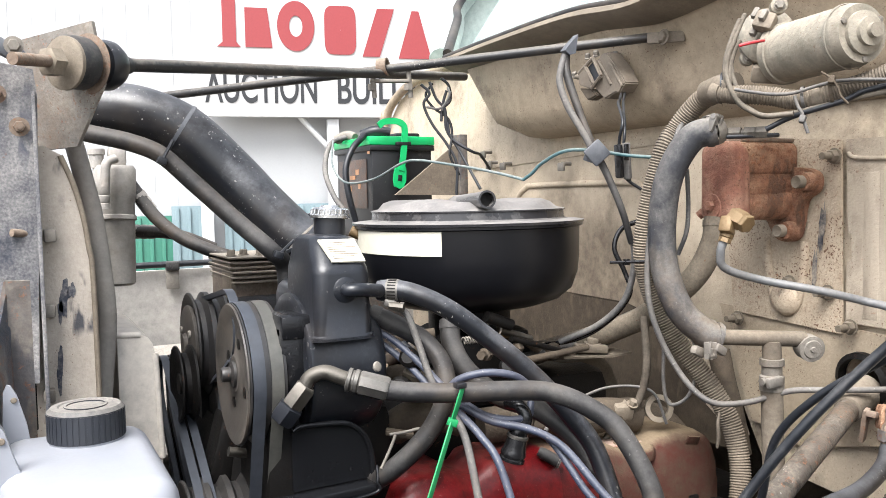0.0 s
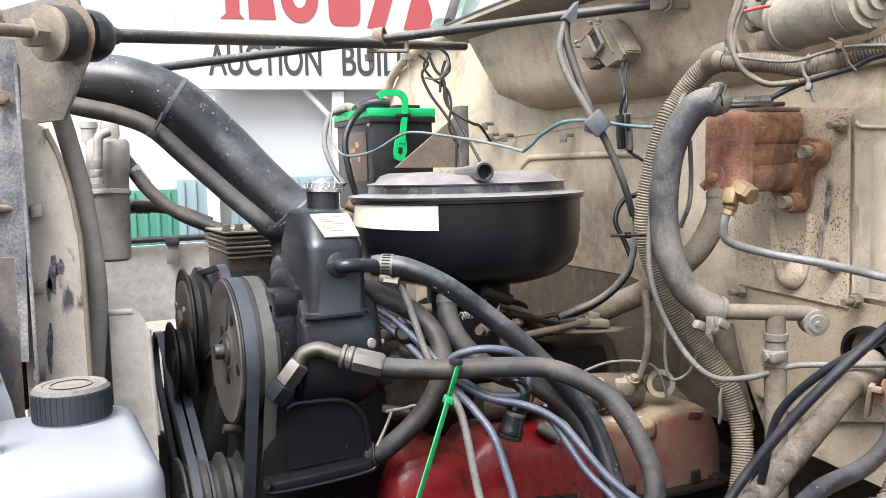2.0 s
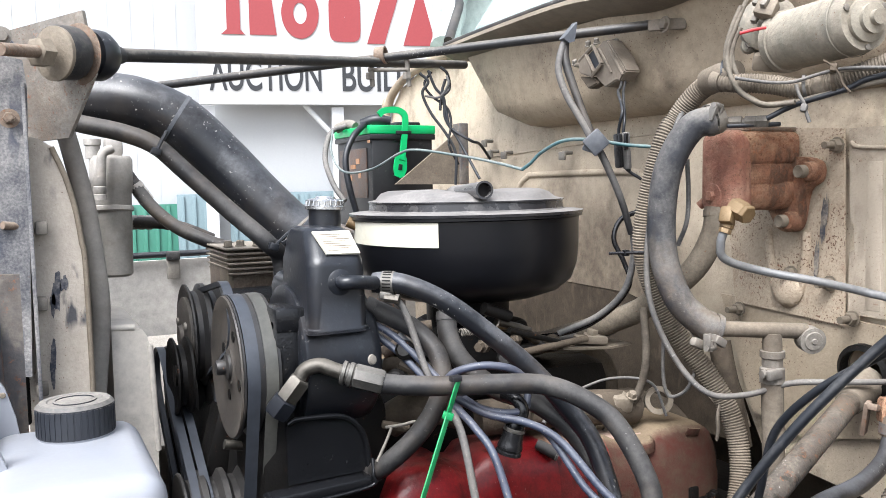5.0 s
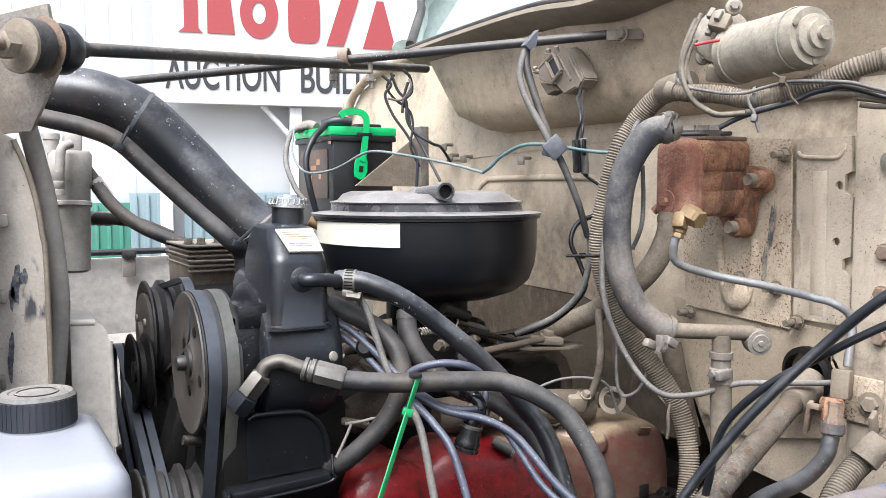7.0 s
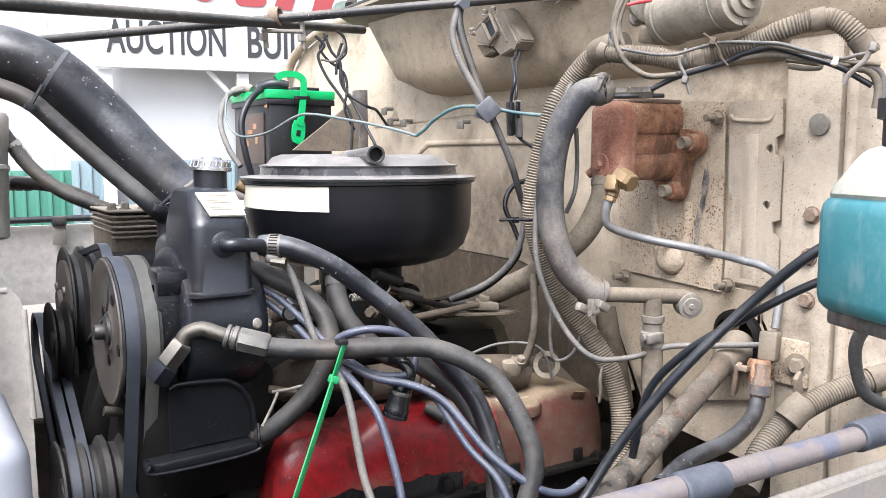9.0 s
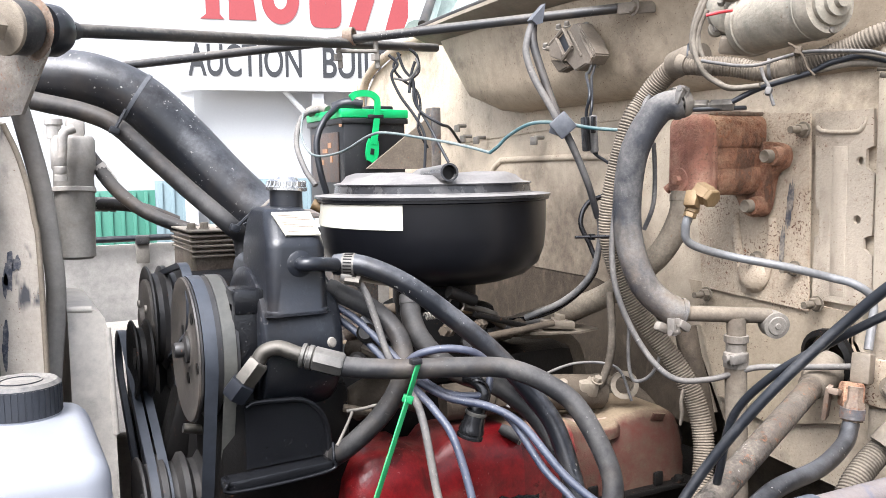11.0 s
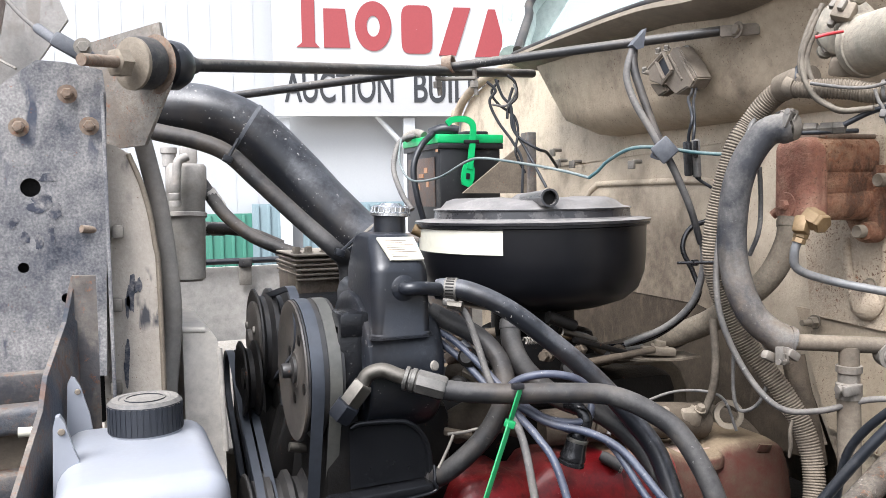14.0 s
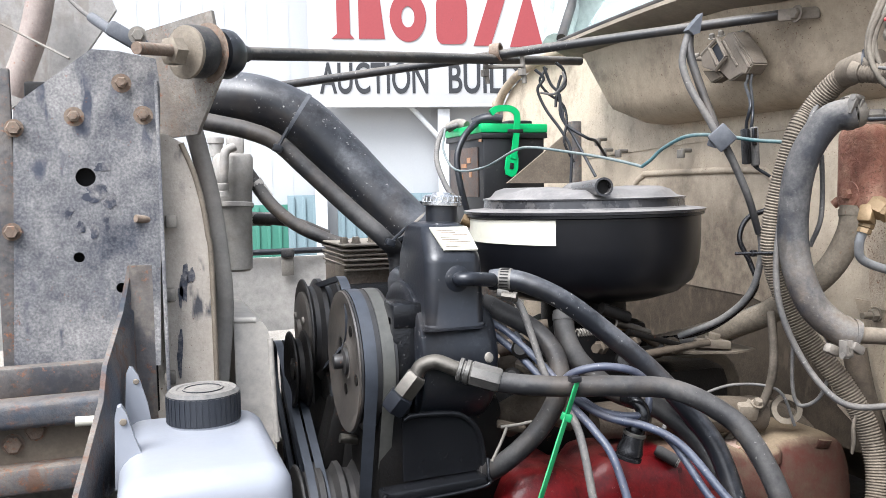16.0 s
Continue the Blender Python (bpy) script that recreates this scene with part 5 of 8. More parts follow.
# ---- fenders with their rails ----
nf = thing("near_fender", (0.45, 0.27, 1.0), "dusty beige inner fender with a prop rail along its edge", "fender")
FENDER_TAN = surface("dusty_tan_fender_paint", (0.15, 0.138, 0.122), dust=0.5, rough=0.6, bump=0.2, second=(0.11, 0.115, 0.135), dustcol=(0.19, 0.17, 0.143), stains=0.3, spec=0.3)
part("sheet", plate((-0.3, 0.262, 0), (1, 0, 0), (0, 0, 1), [(-0.3, 0.3), (1.32, 0.3), (1.32, 1.242), (0.9, 1.242), (-0.3, 1.242)], 0.006), FENDER_TAN, nf)
part("lip", rod((-0.5, 0.265, 1.242), (1.0, 0.265, 1.240), 0.005, 28), FENDER_TAN, nf)
part("apron", box((0.25, 0.36, 0.62), (1.5, 0.2, 0.012), 0.004, turned(35, 0, 0)), BEIGE, nf)
nr = thing("fender_rail", (0.45, 0.3, 1.25), "pinkish beige rail with dark rubber sleeves on the fender", "rail", "fender rails")
part("bar", rod((-0.4, 0.3, 1.2573), (0.97, 0.3, 1.2403), 0.0082, 14), surface("pinkish_dusty_paint", (0.15, 0.122, 0.112), dust=0.2, rough=0.5, second=(0.1, 0.095, 0.105), dustcol=(0.17, 0.143, 0.128), drips=0.6, dripcol=(0.07, 0.085, 0.14)), nr)
for c in ((0.442, 0.300, 1.251), (0.618, 0.300, 1.249)):
    part("sleeve", lathe([(0.0095, -0.019), (0.0108, -0.0175), (0.0108, 0.0175), (0.0095, 0.019)], (c[0] - 0.006, 0.3, 1.2457), (1, 0, -0.012), 18), surface("slate_blue_rubber", (0.055, 0.062, 0.08), dust=0.15, rough=0.55, bump=0.1, dustcol=(0.11, 0.115, 0.13), spec=0.3), nr, "slate blue rubber sleeve")

ff = thing("far_fender", (0.5, 2.1, 0.9), "dusty dark inner fender on the far side, paled by painted haze", "fender")
ZR = 1.291
part("sheet", plate((-0.6, 2.12, 0), (1, 0, 0), (0, 0, 1), [(0, 0.25), (1.6, 0.25), (1.6, ZR - 0.015), (0, ZR - 0.015)], -0.01), FENDER_DARK, ff)
# pale slope: dust, with the haze low on the far side painted in
part("apron", box((0.2, 1.95, 1.0), (1.5, 0.36, 0.02), 0.005, turned(30, 0, 0)), surface("pale_dust_haze_apron", (0.25, 0.235, 0.21), dust=0.55, rough=0.9, dustcol=(0.38, 0.35, 0.31)), ff, "apron pale with dust and painted haze")
fr = thing("fender_rail", (0.4, 2.1, ZR), "dark rail with a grey clip on the far fender", "rail", "fender rails")
part("bar", rod((-0.3, 2.1, ZR), (0.95, 2.1, ZR), 0.0075, 12), BLACK_WIRE, fr)
cx = 0.354
part("clip", box((cx, 2.098, ZR - 0.004), (0.032, 0.02, 0.022), 0.004), RUBBER_GREY, fr)
part("tab", box((cx, 2.1, ZR - 0.035), (0.03, 0.006, 0.05), 0.002), STEEL_DUSTY, fr)

# ---- radiator support: side plate, lower channel, angle bracket ----
rs = thing("radiator_support", (-0.03, 0.97, 1.1), "dust-grey black steel radiator support side plate with holes", "support")
YP = 0.965
def onp(c):
    return (c[0], c[2])
pts = [(-0.110, 0.965, 1.270), (0.032, 0.965, 1.257), (0.043, 0.965, 1.555), (0.040, 0.965, 1.583), (0.003, 0.965, 1.590), (-0.023, 0.965, 1.591), (-0.090, 0.965, 1.539), (-0.098, 0.965, 1.529)]
hol = [(-0.034, 0.965, 1.460), (-0.044, 0.965, 1.377), (-0.004, 0.965, 1.343)]
rs_plate = part("side_plate", plate((0, YP, 0), (1, 0, 0), (0, 0, 1), [onp(p) for p in pts], 0.005, holes=[(hol[0][0], hol[0][2], 0.0098), (hol[1][0], hol[1][2], 0.0055), (hol[2][0], hol[2][2], 0.0055)]), BLACK_PLATE, rs)
xe = 0.039
part("rear_flange", box((xe, YP + 0.012, 1.33), (0.004, 0.045, 0.46), 0.001), BLACK_PLATE, rs)
part("front_flange", box((-0.102 - 0.008, YP + 0.0, 1.37), (0.02, 0.008, 0.4), 0.002), BLACK_RUSTY, rs, "rusty folded edge")
# added dark sheet close behind the plate, for the shade inside its holes
part("hole_backing", box((-0.03, YP + 0.022, 1.38), (0.12, 0.006, 0.36), 0.003), GRIME_SHADE, rs)
for c in ((0.005, 0.960, 1.557), (-0.042, 0.960, 1.522), (0.025, 0.960, 1.524)):
    part("bolt", hexbolt((c[0], YP - 0.004, c[2]), (0, -1, 0), 0.0062, 0.007, 1.6, 0.004), RUSTY, rs_plate)
for c in ((-0.098, 0.960, 1.510), (-0.105, 0.960, 1.406)):
    part("bolt", hexbolt((c[0], YP - 0.006, c[2]), (0, -1, 0), 0.007, 0.007, 1.3), RUSTY, rs_plate)
part("stud", rod((0.013, 0.955, 1.416), (0.028, 0.965, 1.414), 0.0042, 8), RUSTY, rs_plate)
def blot(x, z, w, h, y, seed):
    """A thin uneven patch of bare paint lying on a plate facing the viewer."""
    rg = random.Random(seed)
    ph = [(rg.uniform(0, 6.28), rg.uniform(0.1, 0.3) / k) for k in (1, 2, 3, 5)]
    ring = []
    for i in range(40):
        a = 2 * math.pi * i / 40
        r = 0.85 + sum(q * math.sin(k * a + p) for k, (p, q) in zip((2, 3, 5, 9), ph)) + rg.uniform(-0.06, 0.06)
        ring.append((x + w * math.cos(a) * r, z + h * math.sin(a) * r))
    return plate((0, y, 0), (1, 0, 0), (0, 0, 1), ring, 0.0006)


LABEL_ORANGE = surface("worn_orange_print", (0.42, 0.2, 0.09), dust=0.2, rough=0.5, bump=0.0, lie=0.0, dustcol=(0.35, 0.27, 0.2), vary=0.4, blend=40)
BARE = surface("bare_blue_black_paint", (0.028, 0.033, 0.052), dust=0.12, rough=0.5, bump=0.3, lie=0.0, dustcol=(0.3, 0.28, 0.26), vary=0.5, blend=70, speckle=1.2)
for k, (p, w, h) in enumerate((((-0.025, 0.960, 1.443), 0.016, 0.009), ((-0.011, 0.960, 1.434), 0.006, 0.011), ((-0.051, 0.960, 1.424), 0.005, 0.006), ((-0.041, 0.960, 1.408), 0.004, 0.009), ((-0.028, 0.960, 1.404), 0.004, 0.011), ((-0.016, 0.960, 1.411), 0.004, 0.010), ((-0.017, 0.960, 1.470), 0.012, 0.004))):
    part("bare_patch", blot(p[0], p[2], w, h, YP - 0.0049, k), BARE, rs_plate)
lc = thing("lower_crossmember", (-0.08, 0.93, 1.1), "rusty black pressed channel under the radiator support", "channel")
z0, z1, z2, z3, z4 = (1.27, 1.239, 1.216, 1.174, 1.147)
xl, xr = -0.28, 0.001
part("upper_web", box(((xl + xr) / 2, 0.95, (z0 + z1) / 2), (xr - xl, 0.02, z0 - z1), 0.003), BLACK_RUSTY, lc)
part("channel", box(((xl + xr) / 2, 0.928, z1 - 0.012), (xr - xl, 0.032, 0.028), 0.007, segs=3), BLUE_RUST, lc)
part("channel_end", tube([(xr - 0.03, 0.918, z1 + 0.001), (xr - 0.008, 0.918, z1 - 0.004), (xr, 0.918, z1 - 0.02)], 0.004, 8), RUSTY, lc)
part("web", box(((xl + xr) / 2, 0.945, (z2 + z3) / 2), (xr - xl, 0.012, z1 - z4), 0.003), BOX_TAN, lc)
part("lower_flange", box(((xl + xr) / 2, 0.93, (z3 + z4) / 2), (xr - xl, 0.03, z3 - z4), 0.006), BLUE_RUST, lc)
for c in ((-0.091, 0.935, 1.206), (-0.112, 0.935, 1.194)):
    part("bolt", hexbolt((c[0], 0.938, c[2]), (0, -1, 0), 0.009, 0.006, 1.2), RUSTY, lc)
part("plug", rod((-0.051, 0.900, 1.220), (-0.028, 0.900, 1.219), 0.005, 10), PAPER, lc, "cream plastic peg")

ab = thing("bottle_bracket", (0.03, 0.8, 1.1), "chipped black steel angle bracket beside the white bottle", "bracket")
a0, a1 = (0.005, 0.860, 1.375), (0.026, 0.860, 1.374)
part("face", plate((0, 0.862, 0), (1, 0, 0), (0, 0, 1), [(a0[0], 0.9), (a1[0], 0.9), (a1[0], a1[2]), (a0[0], a0[2])], 0.004), BLACK_RUSTY, ab)
# side wing splayed out and forward, its edge falling towards the viewer
edge = [V(*p) for p in ((0.004, 0.862, 1.374), (-0.005, 0.845, 1.333), (-0.018, 0.760, 1.299), (-0.020, 0.720, 1.279), (-0.036, 0.620, 1.232), (-0.047, 0.600, 1.196))]
bm = bmesh.new()
rows = []
for p in edge:
    back = V(a0[0], 0.862, p.z)
    rows.append([bm.verts.new(q) for q in (p, back, back + V(0.004, 0.001, 0), p + V(0.004, 0.001, 0))])
for ra_, rb_ in zip(rows, rows[1:]):
    for k in range(4):
        bm.faces.new((ra_[k], ra_[(k + 1) % 4], rb_[(k + 1) % 4], rb_[k]))
bm.faces.new(rows[0])
bm.faces.new(rows[-1])
part("wing", bm, BLUE_RUST, ab)

wb = thing("coolant_bottle", (0.057, 0.728, 1.213), "white plastic coolant bottle with a dusty black screw cap", "bottle")
k0 = V(0.062, 0.752, 1.261)
r0 = 0.0308
ztop = 1.246
yb0, yb1 = 0.60, 0.80
x0, x1 = -0.009, 0.118
part("body", box(((x0 + x1) / 2, (yb0 + yb1) / 2, ztop - 0.12), (x1 - x0, yb1 - yb0, 0.24), 0.02, segs=5, taper=(0.955, 0.95)), WHITE_PLASTIC, wb)
ear = ((-0.004, 0.790, 1.212), (0.024, 0.790, 1.208), (0.017, 0.790, 1.258), (0.010, 0.790, 1.284), (0.006, 0.790, 1.291), (0.003, 0.790, 1.292), (-0.000, 0.790, 1.286))
wb_ear = part("rear_ear", plate((0, 0.79, 0), (1, 0, 0), (0, 0, 1), [(p[0], p[2]) for p in ear], 0.006), WHITE_PLASTIC, wb)
part("ear_screw", lathe([(0.0026, 0), (0.0022, 0.001), (0, 0.0014)], (0.008, 0.783, 1.279), (0, -1, 0), 12), BOX_TAN, wb_ear)
ear = ((-0.009, 0.690, 1.219), (0.021, 0.690, 1.224), (0.012, 0.690, 1.242), (0.007, 0.690, 1.256), (0.001, 0.690, 1.278), (-0.002, 0.690, 1.283), (-0.005, 0.690, 1.282), (-0.007, 0.690, 1.274))
wb_ear = part("front_ear", plate((0, 0.69, 0), (1, 0, 0), (0, 0, 1), [(p[0], p[2]) for p in ear], 0.01), WHITE_PLASTIC, wb)
part("ear_screw", lathe([(0.0028, 0), (0.0023, 0.001), (0, 0.0014)], (-0.001, 0.679, 1.271), (0, -1, 0), 12), BOX_TAN, wb_ear)
part("neck", lathe([(0.03, -0.02), (0.03, 0.006)], (k0.x, k0.y, ztop), (0, 0, 1), 28), WHITE_PLASTIC, wb)
rows = [(r0, 0.002), (r0, 0.026), (r0 - 0.003, 0.029), (r0 * 0.72, 0.0295), (r0 * 0.68, 0.0285), (r0 * 0.45, 0.0285), (0, 0.0285)]
bcap = part("cap", lathe(rows, (k0.x, k0.y, ztop), (0, 0, 1), 40), CAP_BLACK, wb, "dusty black ribbed screw cap")
part("embossed_ring", lathe([(r0 * 0.56, 0.028), (r0 * 0.56, 0.0295), (r0 * 0.5, 0.0295), (r0 * 0.5, 0.028)], (k0.x, k0.y, ztop), (0, 0, 1), 32, closed=True), CAP_BLACK, bcap)
bm = bmesh.new()
for k in range(40):
    an = 2 * math.pi * k / 40
    box((k0.x + r0 * math.cos(an), k0.y + r0 * math.sin(an), ztop + 0.014), (0.0007, 0.0033, 0.022), 0, turned(0, 0, math.degrees(an)), bm)
part("grip_rib", bm, CAP_BLACK, bcap)

# ---- brace bracket with rubber bushings and crossed rods ----
AX = V(0.78, 0.62, 0.03).normalized()
hub = V(0.101, 0.992, 1.595)
bb = thing("brace_bracket", hub, "dusty triangular steel bracket with rubber bushings at the radiator top", "bracket")
side = V(-AX.y, AX.x, 0) * -1
corner = [(-0.105, 0.030), (0.006, 0.046), (0.018, -0.022), (-0.020, -0.088), (-0.080, -0.092), (-0.088, -0.02)]
bb_plate = part("plate", plate(hub - AX * 0.002, (0.72, -0.69, 0), (0, 0, 1), [(a, b) for a, b in corner], 0.005), BRACKET_TAN, bb)
part("rust_ring", lathe([(0.0, 0.0), (0.031, 0.0), (0.033, 0.0006), (0.031, 0.0012), (0.0, 0.0012)], hub - AX * 0.0071, -AX, 32), RUSTY, bb_plate, "rusty ring round the bushing")
part("outer_bushing", lathe([(0.026, 0), (0.028, 0.004), (0.0285, 0.014), (0.028, 0.026), (0.026, 0.03)], V(0.092, 0.980, 1.594), -AX, 28), RUBBER_BUSH, bb, "dusty black rubber bushing")
part("inner_bushing", lathe([(0.026, 0), (0.028, 0.006), (0.0275, 0.016), (0.022, 0.026), (0.012, 0.03)], V(0.106, 1.001, 1.597), AX, 28), RUBBER, bb, "black rubber bushing")
part("washer", lathe([(0.028, 0), (0.028, 0.004), (0.022, 0.006)], V(0.072, 0.956, 1.590), -AX, 28), BOX_TAN, bb)
part("nut", lathe([(0.015, 0), (0.015, 0.014), (0.012, 0.016)], V(0.063, 0.941, 1.588), -AX, 6), BOX_TAN, bb)
part("stud", rod(V(0.059, 0.934, 1.588), V(0.021, 0.885, 1.582), 0.0062, 12), RUSTY, bb, "rusty threaded stud")
X = V(0.570, 1.286, 1.646)
RA = V(0.134, 1.021, 1.601)
RB = V(0.886, 1.000, 1.677)
ra = thing("brace_rod", RA, "long black steel brace rod from radiator to cowl", "rod", "crossed brace rods")
part("bar", rod(RA, RA + (X - RA) * 1.52, 0.0078, 12), ROD_DUSTY, ra)
part("end_collar", lathe([(0.012, 0), (0.009, 0.012)], RA, AX, 14), RUBBER_BUSH, ra)
rb = thing("brace_rod", RB, "long black steel brace rod with a flattened bolted end", "rod", "crossed brace rods")
UB = (X - RB).normalized()
part("bar", rod(RB, X + V(0, 0, 0.016) + UB * 0.56, 0.0074, 12), ROD_DUSTY, rb)
e = V(0.893, 0.972, 1.673)
part("flat_end", box(e, (0.055, 0.018, 0.006), 0.003, turned(80, 0, math.degrees(math.atan2(-UB.y, -UB.x)))), RELAY, rb)
part("bolt", hexbolt(e + V(-0.004, 0, 0), (-1, 0, 0.1), 0.008, 0.006), RELAY, rb)
rc = thing("rod_clamp", X, "rusty clamp with two bolts where the rods cross", "clamp")
part("saddle", lathe([(0.0115, -0.008), (0.0148, -0.008), (0.0148, 0.008), (0.0115, 0.008)], X + V(0, 0, 0.011), UB, 20, closed=True), RUSTY, rc)
part("bar", box(X + V(0.006, -0.012, -0.013), (0.065, 0.014, 0.005), 0.001, turned(0, 0, -22)), STEEL_DUSTY, rc)
for dx in (-0.022, 0.034):
    q = X + V(dx, -0.012 - dx * 0.35, -0.012)
    part("bolt", rod(q + V(0, 0, 0.02), q + V(0.004, 0, -0.028), 0.004, 8), STEEL_DUSTY, rc)
    part("nut", lathe([(0.0075, 0), (0.0075, 0.01)], q + V(0, 0, -0.016), (0, 0, 1), 6), STEEL_DUSTY, rc)

# ---- radiator tank, strap hose, shroud, canister ----
rt = thing("radiator_tank", (0.08, 1.1, 0.9), "tan dusty radiator side tank with black scuffs", "radiator")
xa, xb = xe - 0.012, 0.093
zt = 1.508
bm = plate((0, 0.985, 0), (1, 0, 0), (0, 0, 1), [(xa, 0.7), (xb, 0.7), (xb, 1.30), (xb - 0.004, 1.40), (xb - 0.014, 1.455), (xb - 0.028, zt - 0.012), (xb - 0.045, zt - 0.002), (xa, zt)], -0.95)
part("shell", bm, surface("tan_scuffed_tank", (0.42, 0.375, 0.32), dust=0.45, rough=0.6, bump=0.4, stains=0.4, specks=0.3, second=(0.34, 0.3, 0.255), dustcol=(0.43, 0.385, 0.33), drips=1.0, dripcol=(0.05, 0.05, 0.056)), rt)
bmesh_edge = tube([(xb - 0.002, 0.983, 0.72), (xb - 0.002, 0.983, 1.30), (xb - 0.006, 0.983, 1.40), (xb - 0.016, 0.983, 1.457), (xb - 0.03, 0.983, zt - 0.012)], 0.003, 6)
part("seam", bmesh_edge, BOX_TAN, rt)
for c in ((0.049, 0.975, 1.411), (0.045, 0.975, 1.331), (0.041, 0.975, 1.240)):
    part("lug", box(V(*c), (0.012, 0.016, 0.014), 0.002), STEEL_DUSTY, rt)
for k, (p, w, h) in enumerate((((0.060, 0.980, 1.341), 0.006, 0.02), ((0.068, 0.980, 1.350), 0.004, 0.011), ((0.056, 0.980, 1.328), 0.003, 0.014), ((0.053, 0.980, 1.264), 0.004, 0.026))):
    part("scuff", blot(p[0], p[2], w, h, 0.9846, 20 + k), BARE, rt)
solo("strap_hose", tube([(0.077, 1.062, 1.533), (0.082, 1.058, 1.513), (0.088, 1.052, 1.484), (0.098, 1.044, 1.431), (0.104, 1.036, 1.372), (0.107, 1.030, 1.313), (0.102, 1.029, 1.255), (0.094, 1.028, 1.183)], 0.0108, 12), STRAP_TAN, "flat grey hose running down beside the radiator tank", "hose")
sh = thing("fan_shroud", (0.142, 1.1, 1.116), "beige dusty fan shroud behind the radiator", "shroud")
SHY = 1.046
part("shell", plate((0, SHY, 0), (1, 0, 0), (0, 0, 1), [(0.118, 0.8), (0.1675, 0.8), (0.1645, 1.133), (0.1605, 1.262), (0.158, 1.274), (0.153, 1.282), (0.1445, 1.2855), (0.118, 1.287)], -0.22), CREAM, sh)
part("rim", rod((0.118, SHY + 0.002, 1.287), (0.1445, SHY + 0.002, 1.2855), 0.004, 8), CREAM, sh)
part("side_rim", rod((0.1605, SHY + 0.002, 1.262), (0.1645, SHY + 0.002, 1.133), 0.004, 8), CREAM, sh)
cn = thing("receiver_canister", (0.159, 1.418, 1.362), "grey dusty receiver canister with hose fittings and a band clamp", "canister")
c0 = V(0.158, 1.414, 1.313)
h = (V(0.167, 1.424, 1.501) - c0).length
part("body", lathe([(0.024, 0), (0.029, 0.004), (0.0295, h * 0.72), (0.032, h * 0.74), (0.032, h * 0.97), (0.028, h), (0.0, h)], c0, (0.02, 0, 1), 28), CANISTER, cn)
part("band", lathe([(0.0325, 0), (0.034, 0.001), (0.034, 0.007), (0.0325, 0.008)], c0 + V(0, 0, h * 0.54), (0.02, 0.1, 1), 28, closed=True), CANISTER, cn)
part("fitting", box(c0 + V(0.008, 0, h + 0.014), (0.026, 0.03, 0.03), 0.005), CANISTER, cn)
part("fitting", lathe([(0.011, 0), (0.011, 0.02), (0.013, 0.021), (0.013, 0.03)], c0 + V(-0.022, 0, h - 0.004), (0, 0, 1), 14), CANISTER, cn)
part("pipe", tube([(0.160, 1.372, 1.511), (0.146, 1.367, 1.503), (0.143, 1.367, 1.477), (0.139, 1.366, 1.434)], 0.007, 10), CANISTER, cn)
part("ferrule", lathe([(0.0095, 0), (0.0095, 0.008), (0.008, 0.009), (0.0095, 0.011), (0.0095, 0.02), (0.008, 0.021), (0.0095, 0.023), (0.0095, 0.034)], (0.139, 1.360, 1.434), (0, 0, 1), 14), CANISTER, cn)
for q, r in (([(0.185, 1.424, 1.473), (0.196, 1.417, 1.455), (0.219, 1.403, 1.419), (0.254, 1.383, 1.386), (0.293, 1.361, 1.365), (0.332, 1.340, 1.350)], 0.0105), ([(0.185, 1.463, 1.395), (0.236, 1.437, 1.392), (0.269, 1.420, 1.384), (0.314, 1.418, 1.364)], 0.0095)):
    solo("refrigerant_hose", tube(q, r, 12), RUBBER_GREY, "grey rubber hose from the receiver canister", "hose", "canister hoses")
for c, ax in (((0.195, 1.417, 1.457), (0.5, 0, -0.75)), ((0.191, 1.460, 1.395), (1, 0, -0.05))):
    solo("hose_ferrule", lathe([(0.012, 0), (0.012, 0.01), (0.0105, 0.011), (0.012, 0.013), (0.012, 0.022), (0.0105, 0.023), (0.012, 0.025), (0.012, 0.034)], c, ax, 14), CANISTER, "crimped grey ferrule on a hose", "fitting", "hose ferrules")

# ---- radiator hose ----
hose("radiator_hose", [(0.100, 1.204, 1.566), (0.133, 1.187, 1.567), (0.172, 1.167, 1.561), (0.223, 1.151, 1.537), (0.273, 1.133, 1.486), (0.311, 1.110, 1.438), (0.350, 1.087, 1.393), (0.375, 1.072, 1.366)], 0.0348, RUBBER, "thick black upper radiator hose with dust and painted sheen on top", sides=24)
hose("bypass_hose", [(0.083, 1.166, 1.539), (0.111, 1.151, 1.531), (0.152, 1.129, 1.520), (0.187, 1.110, 1.503), (0.220, 1.091, 1.469), (0.269, 1.063, 1.417), (0.306, 1.041, 1.379), (0.326, 1.052, 1.355), (0.325, 1.047, 1.293)], 0.0115, RUBBER_GREY, "dusty bypass hose strapped under the radiator hose")
for c, ax, lab in (((0.218, 1.153, 1.540), (0.62, -0.1, -0.4), 0), ((0.349, 1.077, 1.400), (0.6, 0.1, -0.62), 1)):
    tie = thing("cable_tie", c, "dusty grey cable tie round the radiator hose", "cable tie", "cable ties")
    a = Vector(ax).normalized()
    part("loop", lathe([(0.035, 0), (0.0366, 0), (0.0366, 0.005), (0.035, 0.005)], V(*c), a, 32, closed=True), TAPE, tie)
    q = V(*((0.184, 1.089, 1.495) if lab == 0 else (0.308, 1.017, 1.375)))
    part("head", box(q, (0.012, 0.01, 0.009), 0.0015, turned(0, 20, 0)), BLACK_WIRE, tie)
    part("strap", rod(q, V(*((0.199, 1.094, 1.521) if lab == 0 else (0.332, 1.029, 1.392))), 0.0022, 6), BLACK_WIRE, tie)

